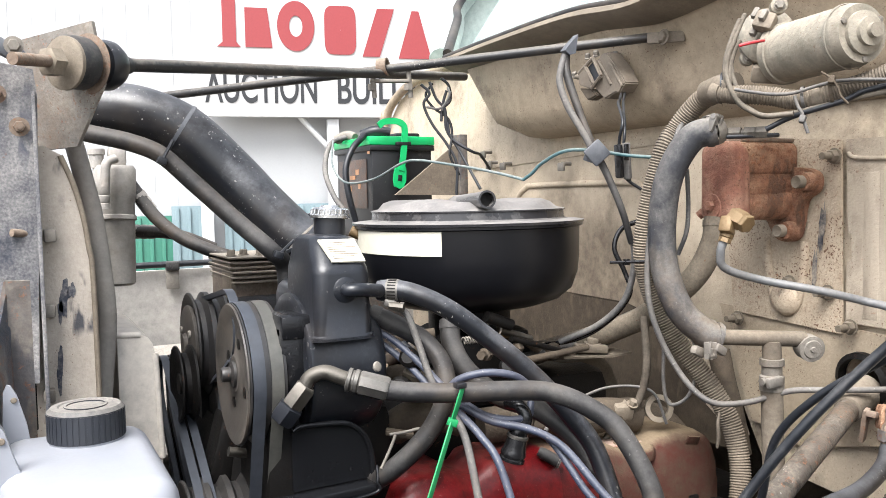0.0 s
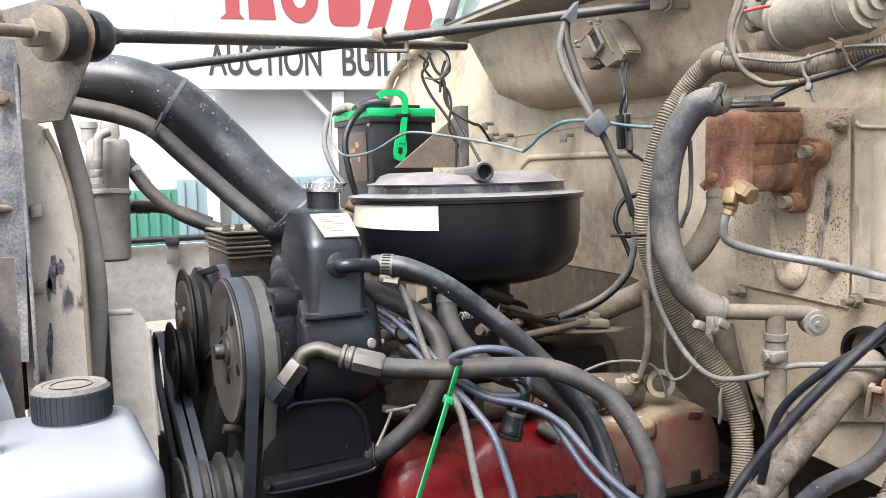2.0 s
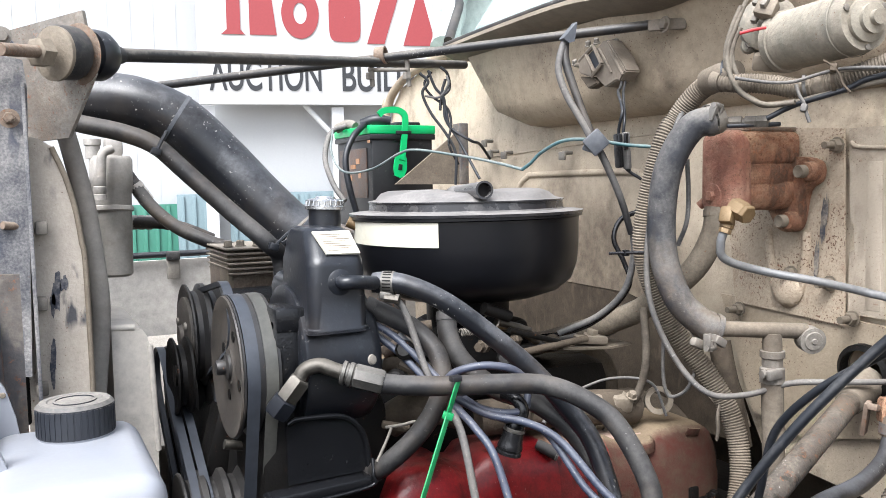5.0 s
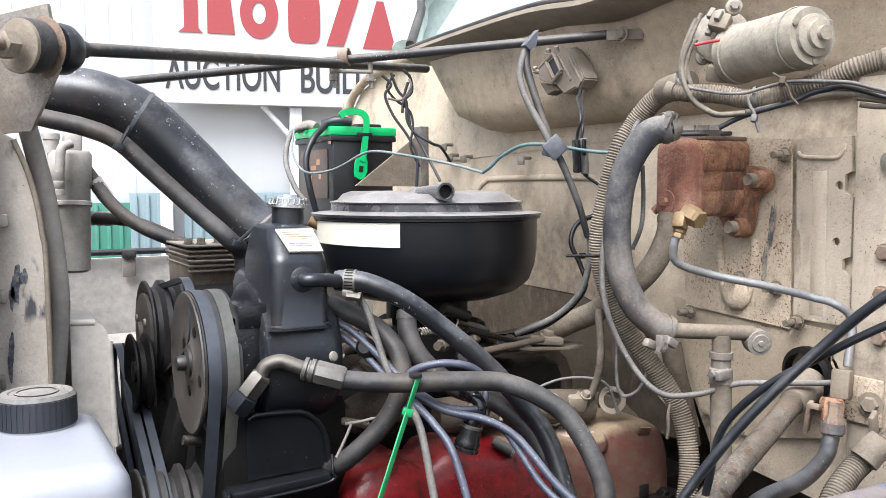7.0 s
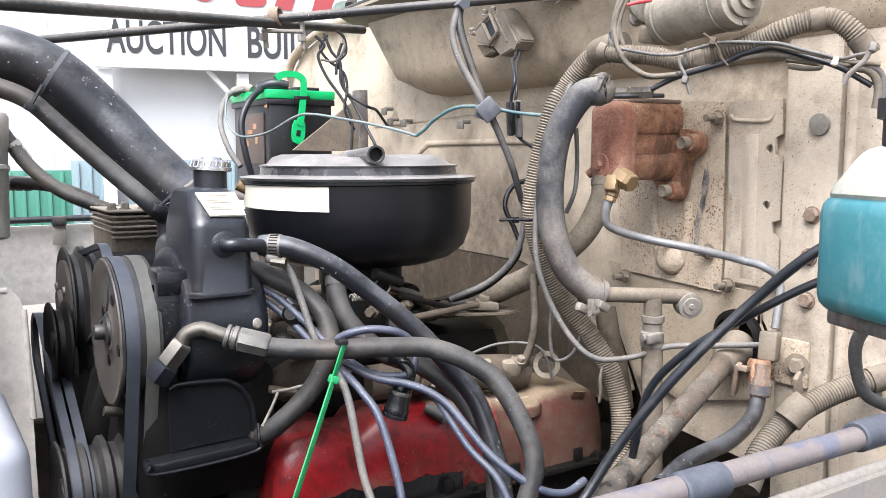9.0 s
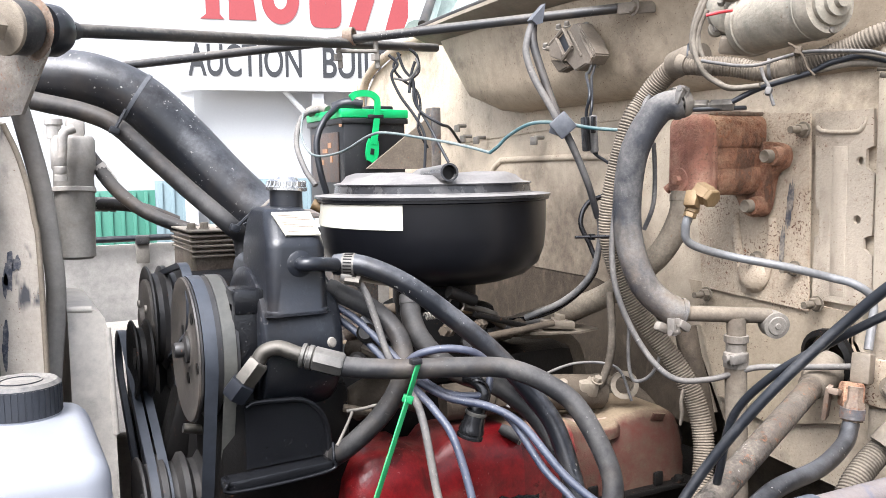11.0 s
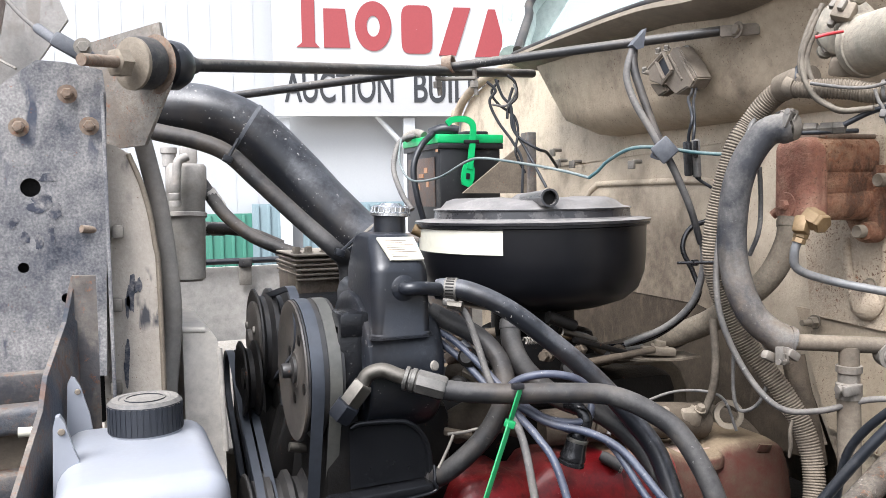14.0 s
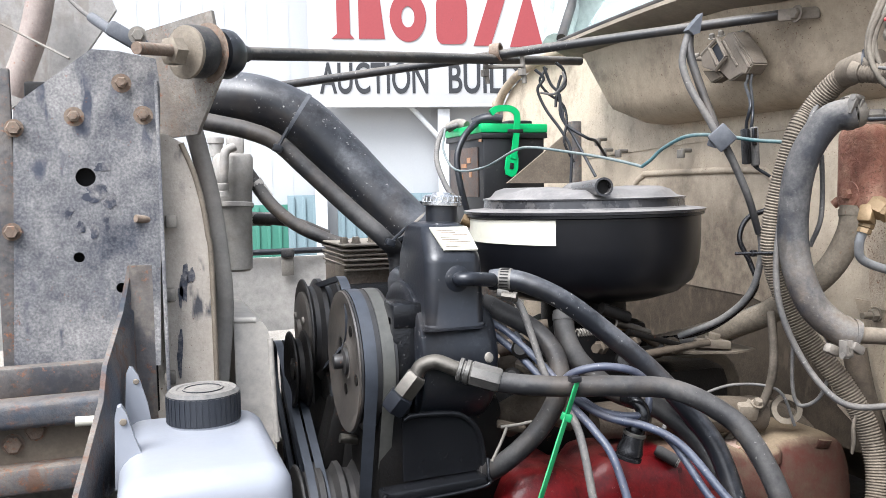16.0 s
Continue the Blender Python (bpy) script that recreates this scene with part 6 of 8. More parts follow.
# ---- air cleaner ----
AC = V(0.606, 1.071, 0)
ac = thing("air_cleaner", (AC.x, AC.y, 1.285), "round black air cleaner with dusty lid and blank label", "air cleaner")
part("bowl", lathe([(0.0, 1.284), (0.07, 1.284), (0.105, 1.288), (0.132, 1.297), (0.15, 1.312), (0.158, 1.334), (0.1605, 1.36), (0.161, 1.399), (0.1655, 1.4005), (0.1655, 1.404), (0.0, 1.404)], (AC.x, AC.y, 0), (0, 0, 1), 72), CLEANER_BLACK, ac)
part("throat", lathe([(0.06, 1.21), (0.06, 1.286)], (AC.x, AC.y, 0), (0, 0, 1), 32), GRIME_SHADE, ac)
bm = lathe([(0.167, 1.4045), (0.1675, 1.408), (0.160, 1.409), (0.1415, 1.410), (0.1395, 1.412), (0.1385, 1.4215), (0.1405, 1.4225), (0.1405, 1.4242), (0.136, 1.4250), (0.130, 1.4262), (0.122, 1.4318), (0.110, 1.4358), (0.07, 1.4375), (0.025, 1.436), (0.0, 1.4362)], (AC.x, AC.y, 0), (0, 0, 1), 72)
for v in bm.verts:
    d = math.hypot(v.co.x - AC.x, v.co.y - AC.y)
    if 0.02 < d < 0.123 and v.co.z > 1.43:
        v.co.z += 0.0034 * math.cos(7 * math.atan2(v.co.y - AC.y, v.co.x - AC.x)) * (d / 0.12)
ac_lid = part("lid", bm, LID_GREY, ac, "dust-covered stamped lid")
spo = V(0.558, 0.929, 1.439)
root = V(0.584, 1.045, 1.434)
ax = (root - spo).normalized()
part("spout", lathe([(0.0092, 0.012), (0.0092, 0.0), (0.0118, 0.0), (0.0112, 0.03), (0.0115, (root - spo).length)], spo, ax, 20), LID_GREY, ac_lid, "open spout on the lid")
# dark disc painted as the shade inside the spout
part("dark_spout_disc", lathe([(0.0091, 0.0), (0.0091, 0.001)], spo + ax * 0.011, ax, 16), GRIME_SHADE, ac_lid)
part("spout_fairing", lathe([(0.010, 0), (0.018, 0.02), (0.024, 0.05), (0.012, 0.08)], root - ax * 0.035 - V(0, 0, 0.012), ax, 16), LID_GREY, ac_lid)
bm = bmesh.new()
face = math.atan2(-AC.y - 0.019, 0.013 - AC.x)
ang = [face - radians(84) + radians(72) * k / 24 for k in range(25)]
cols = [[bm.verts.new((AC.x + r * math.cos(a), AC.y + r * math.sin(a), z)) for r, z in ((0.1619, 1.3985), (0.1619, 1.3685 - 0.0012 * (a - ang[0])), (0.1610, 1.3685 - 0.0012 * (a - ang[0])), (0.1610, 1.3985))] for a in ang]
for a, c in zip(cols, cols[1:]):
    for k in range(4):
        bm.faces.new((a[k], a[(k + 1) % 4], c[(k + 1) % 4], c[k]))
bm.faces.new(cols[0])
bm.faces.new(cols[-1])
part("label", bm, PAPER, ac, "blank yellowed white label")

# ---- battery ----
y0, y1 = 1.72, 1.95
xl, xr = 0.72, 0.876
zt = 1.563
bt = thing("battery", (xl + 0.08, y0 + 0.11, zt - 0.2), "black truck battery with a bright green lid and handle", "battery")
part("case", box(((xl + xr) / 2, (y0 + y1) / 2, zt - 0.11), (xr - xl - 0.008, y1 - y0 - 0.008, 0.2), 0.005), BATTERY_BLACK, bt)
part("front_label", box((xl + 0.002, (y0 + y1) / 2, zt - 0.09), (0.003, 0.17, 0.11), 0.001), surface("grey_orange_label", (0.05, 0.048, 0.048), dust=0.05, rough=0.4, second=(0.09, 0.045, 0.025), lie=0.0, dustcol=(0.15, 0.14, 0.13)), bt, "grey and orange label")
bt_lid = part("lid", box(((xl + xr) / 2, (y0 + y1) / 2, zt + 0.004), (xr - xl + 0.004, y1 - y0 + 0.004, 0.02), 0.004), GREEN, bt, "bright green lid")
part("lid_lip", box(((xl + xr) / 2, (y0 + y1) / 2, zt - 0.012), (xr - xl + 0.002, y1 - y0 + 0.002, 0.012), 0.002), BATTERY_BLACK, bt)
hp = [(0.733, 1.718, 1.597), (0.746, 1.712, 1.606), (0.772, 1.708, 1.608), (0.788, 1.705, 1.603), (0.795, 1.703, 1.591), (0.793, 1.703, 1.560), (0.789, 1.703, 1.525), (0.784, 1.703, 1.500)]
bt_handle = part("handle", strap(hp, 0.0135, 1.703, 0.005), GREEN, bt, "bright green carrying handle")
part("paddle", plate((0, 1.7, 0), (1, 0, 0), (0, 0, 1), [(0.774, 1.512), (0.794, 1.512), (0.797, 1.500), (0.796, 1.478), (0.790, 1.464), (0.780, 1.460), (0.768, 1.466), (0.766, 1.480), (0.769, 1.500)], -0.006), GREEN, bt_handle, "flat paddle end with a latch slot")
# black inset, the slot's inner shade as a solid colour
part("latch_slot", box((0.7805, 1.6995, 1.484), (0.009, 0.002, 0.013), 0.0004, turned(0, 8, 0)), BATTERY_BLACK, bt_handle)
part("band", box((0.791, 1.7015, 1.559), (0.036, 0.008, 0.009), 0.002), BATTERY_BLACK, bt, "black retaining band")
for k, (y, z, w, h) in enumerate(((1.80, 1.50, 0.02, 0.012), (1.83, 1.488, 0.03, 0.009), (1.79, 1.47, 0.014, 0.016), (1.85, 1.463, 0.022, 0.012), (1.73, 1.541, 0.014, 0.006))):
    part("label_print", box((xl - 0.0004, y, z), (0.0012, w, h), 0), LABEL_ORANGE, bt, "worn orange print")
part("vent_caps", box(((xl + xr) / 2 + 0.03, (y0 + y1) / 2, zt + 0.018), (0.06, 0.16, 0.012), 0.004), BATTERY_BLACK, bt_lid)
part("terminal", lathe([(0.012, 0), (0.012, 0.018)], (xl + 0.03, y0 + 0.04, zt + 0.012), (0, 0, 1), 12), STEEL_DUSTY, bt)
part("terminal_clamp", tube([(0.717, 1.760, 1.580), (0.742, 1.740, 1.589), (0.772, 1.730, 1.584)], 0.012, 8), BLACK_WIRE, bt)
part("terminal_clamp", tube([(0.707, 1.900, 1.579), (0.728, 1.880, 1.589), (0.739, 1.860, 1.582)], 0.011, 8), STEEL_DUSTY, bt)
for q, r, m in (([(0.715, 1.740, 1.579), (0.680, 1.720, 1.550), (0.658, 1.710, 1.504), (0.661, 1.700, 1.443), (0.677, 1.700, 1.382)], 0.007, BLACK_WIRE), ([(0.717, 1.860, 1.583), (0.679, 1.860, 1.567), (0.643, 1.800, 1.507), (0.643, 1.750, 1.450), (0.657, 1.720, 1.413)], 0.006, GREY_WIRE)):
    solo("battery_lead", tube(q, r, 10), m, "thick cable clamped to the battery terminal", "cable", "battery leads")
tray = thing("battery_tray", (xl + 0.1, y0 + 0.1, zt - 0.25), "brown rusty steel battery tray with a sloping side", "tray")
part("base", box(((xl + xr) / 2, (y0 + y1) / 2, zt - 0.218), (0.24, 0.3, 0.012), 0.003), BLACK_RUSTY, tray)
part("leg", box(((xl + xr) / 2 + 0.02, (y0 + y1) / 2 + 0.1, zt - 0.52), (0.12, 0.06, 0.6), 0.006), BLACK_RUSTY, tray)
g = [(0.734, 1.620, 1.447), (0.902, 1.620, 1.444), (0.902, 1.620, 1.575), (0.867, 1.620, 1.546)]
part("gusset", plate((0, 1.62, 0), (1, 0, 0), (0, 0, 1), [(g[0][0], g[0][2]), (g[1][0], g[1][2]), (g[2][0], g[2][2]), (g[3][0], g[3][2])], -0.006), surface("brown_dusty_steel", (0.1, 0.08, 0.06), dust=0.4, rough=0.7, rust=0.1, dustcol=(0.25, 0.205, 0.155), stains=0.4), tray)
part("gusset_edge", box((g[1][0] - 0.008, 1.63, (g[1][2] + g[2][2]) / 2), (0.02, 0.035, g[2][2] - g[1][2]), 0.002), BLACK_RUSTY, tray)

# ---- power steering pump ----
PY, PZ = 0.955, 1.238
ps = thing("steering_pump", (0.33, PY, 1.1), "black power steering pump with a reservoir and paper tag", "pump")
part("reservoir", loft([round_ring(*q) for q in ((0.305, 0.373, 0.867, 0.985, 1.288, 0.010), (0.3035, 0.3745, 0.8655, 0.986, 1.289, 0.011), (0.3035, 0.3745, 0.8655, 0.986, 1.2915, 0.011), (0.305, 0.373, 0.867, 0.985, 1.293, 0.012), (0.305, 0.3725, 0.867, 0.985, 1.33, 0.014), (0.306, 0.372, 0.867, 0.985, 1.36, 0.016), (0.3065, 0.3715, 0.868, 0.985, 1.366, 0.017), (0.3075, 0.3705, 0.872, 0.984, 1.3715, 0.018), (0.3105, 0.367, 0.8885, 0.98, 1.3905, 0.018), (0.313, 0.364, 0.897, 0.977, 1.398, 0.018), (0.317, 0.360, 0.904, 0.972, 1.4015, 0.016), (0.324, 0.354, 0.912, 0.965, 1.4025, 0.012))]), PUMP_BLACK, ps, angle=50)
part("seam_lip", loft([round_ring(0.3025, 0.3755, 0.8645, 0.987, z, 0.0115) for z in (1.2868, 1.2888)]), PUMP_BLACK, ps)
# tag lying on the sloping shoulder
p0, p1, p2, p3 = (V(0.3265, 0.8725, 1.3725), V(0.3655, 0.8725, 1.3715), V(0.3605, 0.8935, 1.3960), V(0.3170, 0.8935, 1.3965))
nrm = (p1 - p0).cross(p3 - p0).normalized()
bm = bmesh.new()
vs = [bm.verts.new(p + nrm * 0.0035) for p in (p0, p1, p2, p3)] + [bm.verts.new(p + nrm * 0.001) for p in (p0, p1, p2, p3)]
bm.faces.new(vs[:4])
bm.faces.new(vs[4:])
for k in range(4):
    bm.faces.new((vs[k], vs[(k + 1) % 4], vs[4 + (k + 1) % 4], vs[4 + k]))
ps_tag = part("tag", bm, PAPER, ps, "yellowed paper tag with worn print")
bm = bmesh.new()
for k in range(8):
    f = 0.14 + k * 0.1
    a, c = p0.lerp(p3, f) + nrm * 0.004, p1.lerp(p2, f) + nrm * 0.004
    rod(a.lerp(c, 0.1), a.lerp(c, 0.6 + 0.3 * ((k * 7) % 3) / 2), 0.0003, 4, bm)
part("print_lines", bm, surface("faded_print", (0.36, 0.28, 0.22), dust=0, rough=0.8, lie=0), ps_tag)
k0 = V(0.354, 0.955, 1.403)
neck = part("filler_neck", lathe([(0.019, -0.01), (0.019, 0.018)], k0, (0, 0, 1), 24), PUMP_BLACK, ps)
part("filler_cap", lathe([(0.022, 0.017), (0.0238, 0.018), (0.0238, 0.0215), (0.0225, 0.0225), (0.0225, 0.028), (0.0205, 0.030), (0.013, 0.0305), (0.011, 0.033), (0.0, 0.0335)], k0, (0.05, 0, 1), 32), CHROME, neck, "bright plated filler cap")
for k in range(20):
    an = 2 * math.pi * k / 20
    part("flute", rod(k0 + V(0.0224 * math.cos(an), 0.0224 * math.sin(an), 0.0225), k0 + V(0.0218 * math.cos(an) + 0.001, 0.0218 * math.sin(an), 0.0285), 0.0012, 5), CHROME, neck)
b0, b1 = V(0.301, 0.880, 1.290), V(0.391, 0.880, 1.255)
LB = b1.x - b0.x + 0.006
cz = V(0.334, 0.880, 1.252).z
part("body", lathe([(0.07, 0), (0.083, 0.001), (0.086, 0.003), (0.086, 0.007), (0.0845, 0.009), (0.0848, LB * 0.6), (0.0838, LB * 0.82), (0.081, LB * 0.92), (0.076, LB * 0.975), (0.068, LB), (0, LB)], (b0.x - 0.004, 0.953, cz - 0.004), (1, 0, 0), 56), PUMP_BLACK, ps)
part("rear_saddle", box(((b0.x + b1.x) / 2, 0.985, cz + 0.055), (LB * 0.9, 0.1, 0.08), 0.02, segs=3), PUMP_BLACK, ps)
f0, f1, f2 = V(0.272, 0.900, 1.314), V(0.311, 0.900, 1.311), V(0.268, 0.900, 1.205)
part("front_block", box(((f0.x + f1.x) / 2, 0.917, (f0.z + f2.z) / 2 - 0.004), (f1.x - f0.x, 0.05, f0.z - f2.z - 0.008), 0.006), OIL_BLACK, ps)
part("front_cap", box(((f0.x + f1.x) / 2 - 0.002, 0.914, f0.z - 0.012), (f1.x - f0.x - 0.004, 0.05, 0.028), 0.005), OIL_BLACK, ps)
br0, br1 = V(0.264, 0.900, 1.118), V(0.376, 0.900, 1.109)
arch = [(br1.x - 0.001, br0.z + 0.002), (br1.x - 0.003, br0.z + 0.032), (br1.x - 0.01, br0.z + 0.052), (br1.x - 0.024, br0.z + 0.066), (br1.x - 0.042, br0.z + 0.072), (br0.x + 0.028, br0.z + 0.074), (br0.x + 0.016, br0.z + 0.07)]
ps_bracket = part("lower_bracket", plate((0, 0.888, 0), (1, 0, 0), (0, 0, 1), [(br0.x + 0.016, br0.z)] + arch, -0.006), OIL_BLACK, ps)
part("bracket_rim", tube([(x_, 0.885, z_) for x_, z_ in arch], 0.0034, 8), OIL_BLACK, ps_bracket)
ps_ledge = part("bracket_ledge", box(((br0.x + br1.x) / 2 - 0.008, 0.88, br0.z - 0.008), (br1.x - br0.x + 0.010, 0.026, 0.014), 0.004, turned(0, -2, 0)), OIL_BLACK, ps, "oily shiny ledge")
part("ledge_rim", tube([(br0.x - 0.010, 0.866, br0.z - 0.002), (br0.x - 0.005, 0.865, br0.z - 0.014), (br1.x - 0.012, 0.865, br0.z - 0.010), (br1.x - 0.004, 0.866, br0.z + 0.004), (br1.x - 0.002, 0.872, br0.z + 0.02)], 0.0022, 8), OIL_BLACK, ps_ledge)
# filler block below the pump, its near-black colour doing for shade
part("mass", box((0.335, 0.98, 1.12), (0.16, 0.14, 0.16), 0.02), GRIME_SHADE, ps)
bp = V(0.340, 0.868, 1.343)
ps_boss = part("port_boss", lathe([(0.016, 0), (0.016, 0.004), (0.012, 0.007)], bp + V(0, 0.004, 0), (0, -1, 0), 20), PUMP_BLACK, ps)
part("port_elbow", tube([bp + V(0, 0.004, 0), bp + V(0.002, -0.008, 0), bp + V(0.014, -0.011, 0), (0.382, 0.870, 1.339)], 0.0078, 12), PUMP_BLACK, ps_boss)
part("rivet", lathe([(0.006, 0), (0.005, 0.002), (0.0, 0.003)], (0.364, 0.840, 1.259), (0.3, -0.9, 0.2), 12), STEEL_DUSTY, ps)
part("foot_rivet", lathe([(0.004, 0), (0.003, 0.003), (0.0, 0.004)], (0.313, 0.900, 1.199), (0, -1, 0), 10), STEEL, ps)

RP = 0.083
pl = thing("pump_pulley", (0.26, PY + 0.015, PZ), "large dusty two-groove pump pulley", "pulley", "belt pulleys")
PX = 0.231 + 0.004
PZ += 0.009
pl_wheel = part("wheel", grooved(PX, PY + 0.015, PZ - 0.005, RP, 0.042, 2, 0.018, 0.012), PULLEY, pl)
part("face", lathe([(0, 0.002), (0.021, 0.002), (0.024, 0.0045), (0.052, 0.0055), (0.066, 0.0035), (0.0745, -0.001), (0.0815, -0.0018), (0.0825, 0.0), (0.072, 0.012), (0, 0.012)], (PX, PY + 0.015, PZ - 0.005), (1, 0, 0), 56), PULLEY_BROWN, pl_wheel, "brown dusted dished face")
part("hub_bolt", lathe([(0.016, 0), (0.0155, 0.004), (0.009, 0.006), (0.009, 0.014), (0.0075, 0.016), (0.0, 0.016)], (PX + 0.003, PY + 0.015, PZ - 0.005), (-1, 0, 0), 20), PULLEY, pl_wheel)
for k in range(4):
    a = 0.4 + math.pi / 2 * k
    # solid dark disc in place of a shaded hole
    part("hole", lathe([(0.0065, 0), (0.0065, 0.0012)], (PX + 0.0052, PY + 0.015 + 0.04 * math.cos(a), PZ - 0.005 + 0.04 * math.sin(a)), (-1, 0, 0), 16), GRIME_SHADE, pl_wheel)
CY, CZ = 1.02, 1.02
for k, dx in enumerate((0.0108, 0.0312)):
    solo("drive_belt", belt(PX + dx, [(PY + 0.015, PZ - 0.005, RP + 0.0008), (CY + 0.03, CZ - 0.06, 0.075)], 0.0142, 0.007), (BELT, BELT_TAN)[k], ("worn slate-black V-belt over the pump pulley", "worn grey-tan V-belt over the pump pulley")[k], "belt", "drive belts")
# second wheel further back with its slack belt
AX0 = 0.221
az = 1.25
al = thing("alternator", (AX0 + 0.05, 1.16, az), "dusty alternator with a finned front pulley", "alternator")
apul = part("pulley", grooved(AX0, 1.16, az, 0.07, 0.045, 2, 0.016, 0.01), PULLEY, al)
part("body", lathe([(0.05, 0.048), (0.06, 0.055), (0.06, 0.13), (0.045, 0.14)], (AX0, 1.16, az), (1, 0, 0), 28), GRIME_SHADE, al)
part("clutch_plate", lathe([(0.0, -0.006), (0.014, -0.006), (0.016, -0.001), (0.05, 0.0), (0.053, 0.002), (0.053, 0.006), (0.0, 0.006)], (AX0 - 0.003, 1.16, az), (1, 0, 0), 36), PULLEY_BROWN, apul, "dull brown clutch plate")
for k in range(3):
    a = 0.5 + k * 2.094
    part("rivet", lathe([(0.0055, 0), (0.005, 0.003), (0, 0.004)], (AX0 - 0.003, 1.16 + 0.034 * math.cos(a), az + 0.034 * math.sin(a)), (-1, 0, 0), 12), STEEL_DUSTY, apul)
for k in range(8):
    a = k * math.pi / 4
    part("fin", box((AX0 + 0.004, 1.16 + 0.045 * math.cos(a), az + 0.045 * math.sin(a)), (0.012, 0.008, 0.018), 0.002, turned(math.degrees(a), 0, 0)), PULLEY, apul)
solo("drive_belt", belt(AX0 + 0.022, [(1.16, az, 0.062), (PY + 0.06, PZ + 0.045, 0.045)], 0.011, 0.006), BELT, "black V-belt between two pulleys", "belt", "drive belts")
iw = thing("idler_pulley", (0.205, 1.120, 1.205), "small dark idler pulley behind the belts", "pulley", "belt pulleys")
ix = (0.195, 1.120, 1.206)
part("wheel", grooved(ix[0], 1.12, ix[2], 0.05, 0.022, 1, 0.014, 0.008, 32), GRIME_SHADE, iw)
ck = thing("crank_pulley", (0.203, 1.000, 1.105), "black multi-groove crank pulley low on the engine", "pulley", "belt pulleys")
BX = 0.195
lo_, hi_ = V(0.195, 0.987, 1.110), V(0.195, 1.194, 1.184)
cw, uw = (lo_.y + 0.04, lo_.z - 0.07, 0.06), (hi_.y + 0.045, hi_.z - 0.005, 0.045)
part("wheel", grooved(BX - 0.012, cw[0], cw[1], 0.064, 0.10, 4, 0.02, 0.01), PULLEY, ck)
for dx in (0.003, 0.0165):
    solo("fan_belt", belt(BX + dx, [cw, uw], 0.0105, 0.006), BELT, "black V-belt slanting up from the crank pulley", "belt", "drive belts")
mt = thing("water_pump", (0.228, 1.100, 1.146), "grimy water pump housing behind the belts", "pump")
part("body", lathe([(0.03, 0), (0.05, 0.02), (0.06, 0.06), (0.05, 0.14)], (AX0 + 0.02, 1.12, 1.17), (1, 0, 0), 24), GRIME_SHADE, mt)
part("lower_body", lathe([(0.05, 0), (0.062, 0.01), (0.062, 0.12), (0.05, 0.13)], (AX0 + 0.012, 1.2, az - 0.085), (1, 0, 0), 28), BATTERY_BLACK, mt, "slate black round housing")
# near-black fillers behind the belts, painted as dark as the shaded gap
part("side_wall", box((0.33, 1.3, 1.05), (0.24, 0.03, 0.26), 0.01), GRIME_SHADE, mt)
part("block_front", box((0.33, 1.14, 1.06), (0.2, 0.22, 0.22), 0.03), GRIME_SHADE, mt)
part("bracket", box((0.240, 1.060, 1.132), (0.03, 0.05, 0.09), 0.006, turned(0, 15, 0)), GRIME_SHADE, mt)
part("bolt", rod((0.234, 1.000, 1.142), (0.258, 1.000, 1.136), 0.006, 8), FITTING, mt)

# compressor with fins behind the pump
cp = thing("compressor", (0.336, 1.250, 1.320), "dusty tan finned compressor head", "compressor")
q0, q1 = V(0.297, 1.240, 1.361), V(0.377, 1.240, 1.356)
zc0 = 1.295
part("block", box(((q0.x + q1.x) / 2, 1.3, (q0.z + zc0) / 2 - 0.03), (q1.x - q0.x, 0.14, q0.z - zc0 + 0.05), 0.008), surface("brown_oily_cast", (0.09, 0.06, 0.04), dust=0.2, rough=0.5, bump=0.4), cp)
OILY = surface("dusty_tan_fin", (0.1, 0.082, 0.064), dust=0.42, rough=0.5, bump=0.4, stains=0.5, dustcol=(0.34, 0.3, 0.245), lie=0.5)
for k in range(6):
    part("fin", box(((q0.x + q1.x) / 2 + 0.001 * (k % 2), 1.295, q0.z - 0.002 - k * 0.0072), (q1.x - q0.x + 0.012 - 0.002 * k, 0.16 - 0.004 * (k % 3), 0.003), 0.0008, turned(0, 0.6 - 0.4 * (k % 3), 0)), OILY, cp)
for u in (410, 432, 462, 486):
    part("head_bolt", hexbolt((V(0.292, 1.240, 1.361).x + (u - 400) / 1506 * 1.24, 1.24, q0.z + 0.001), (0, 0, 1), 0.006, 0.008, 1.3), OILY, cp)
part("side_plate", box((q0.x + 0.004, 1.26, (q0.z + zc0) / 2 - 0.006), (0.01, 0.06, 0.06), 0.003), BOX_TAN, cp)
part("fitting", lathe([(0.012, 0), (0.012, 0.02), (0.009, 0.022), (0.009, 0.035)], (0.360, 1.270, 1.364), (0, 0, 1), 6), BRASS, cp)
th = thing("thermostat_housing", (0.369, 1.088, 1.385), "grey hose neck with a worm clamp behind the pump", "housing")
part("neck", tube([(0.362, 1.080, 1.378), (0.388, 1.087, 1.353), (0.399, 1.100, 1.297)], 0.04, 18), GRIME_SHADE, th)
part("clamp", lathe([(0.0350, 0), (0.0366, 0.0005), (0.0366, 0.0035), (0.0350, 0.004)], (0.356, 1.0833, 1.3865), (0.025, -0.015, -0.027), 32, closed=True), STEEL_DUSTY, th, "thin wire hose clamp")
part("tap", lathe([(0.008, 0), (0.008, 0.03)], (0.439, 1.110, 1.398), (0.6, -0.2, -0.3), 10), BRASS, th)

# ---- engine: rocker cover, block, intake clutter ----
YR = 0.93
rcx0, rcx1 = 0.393, 0.9
zr = 1.109
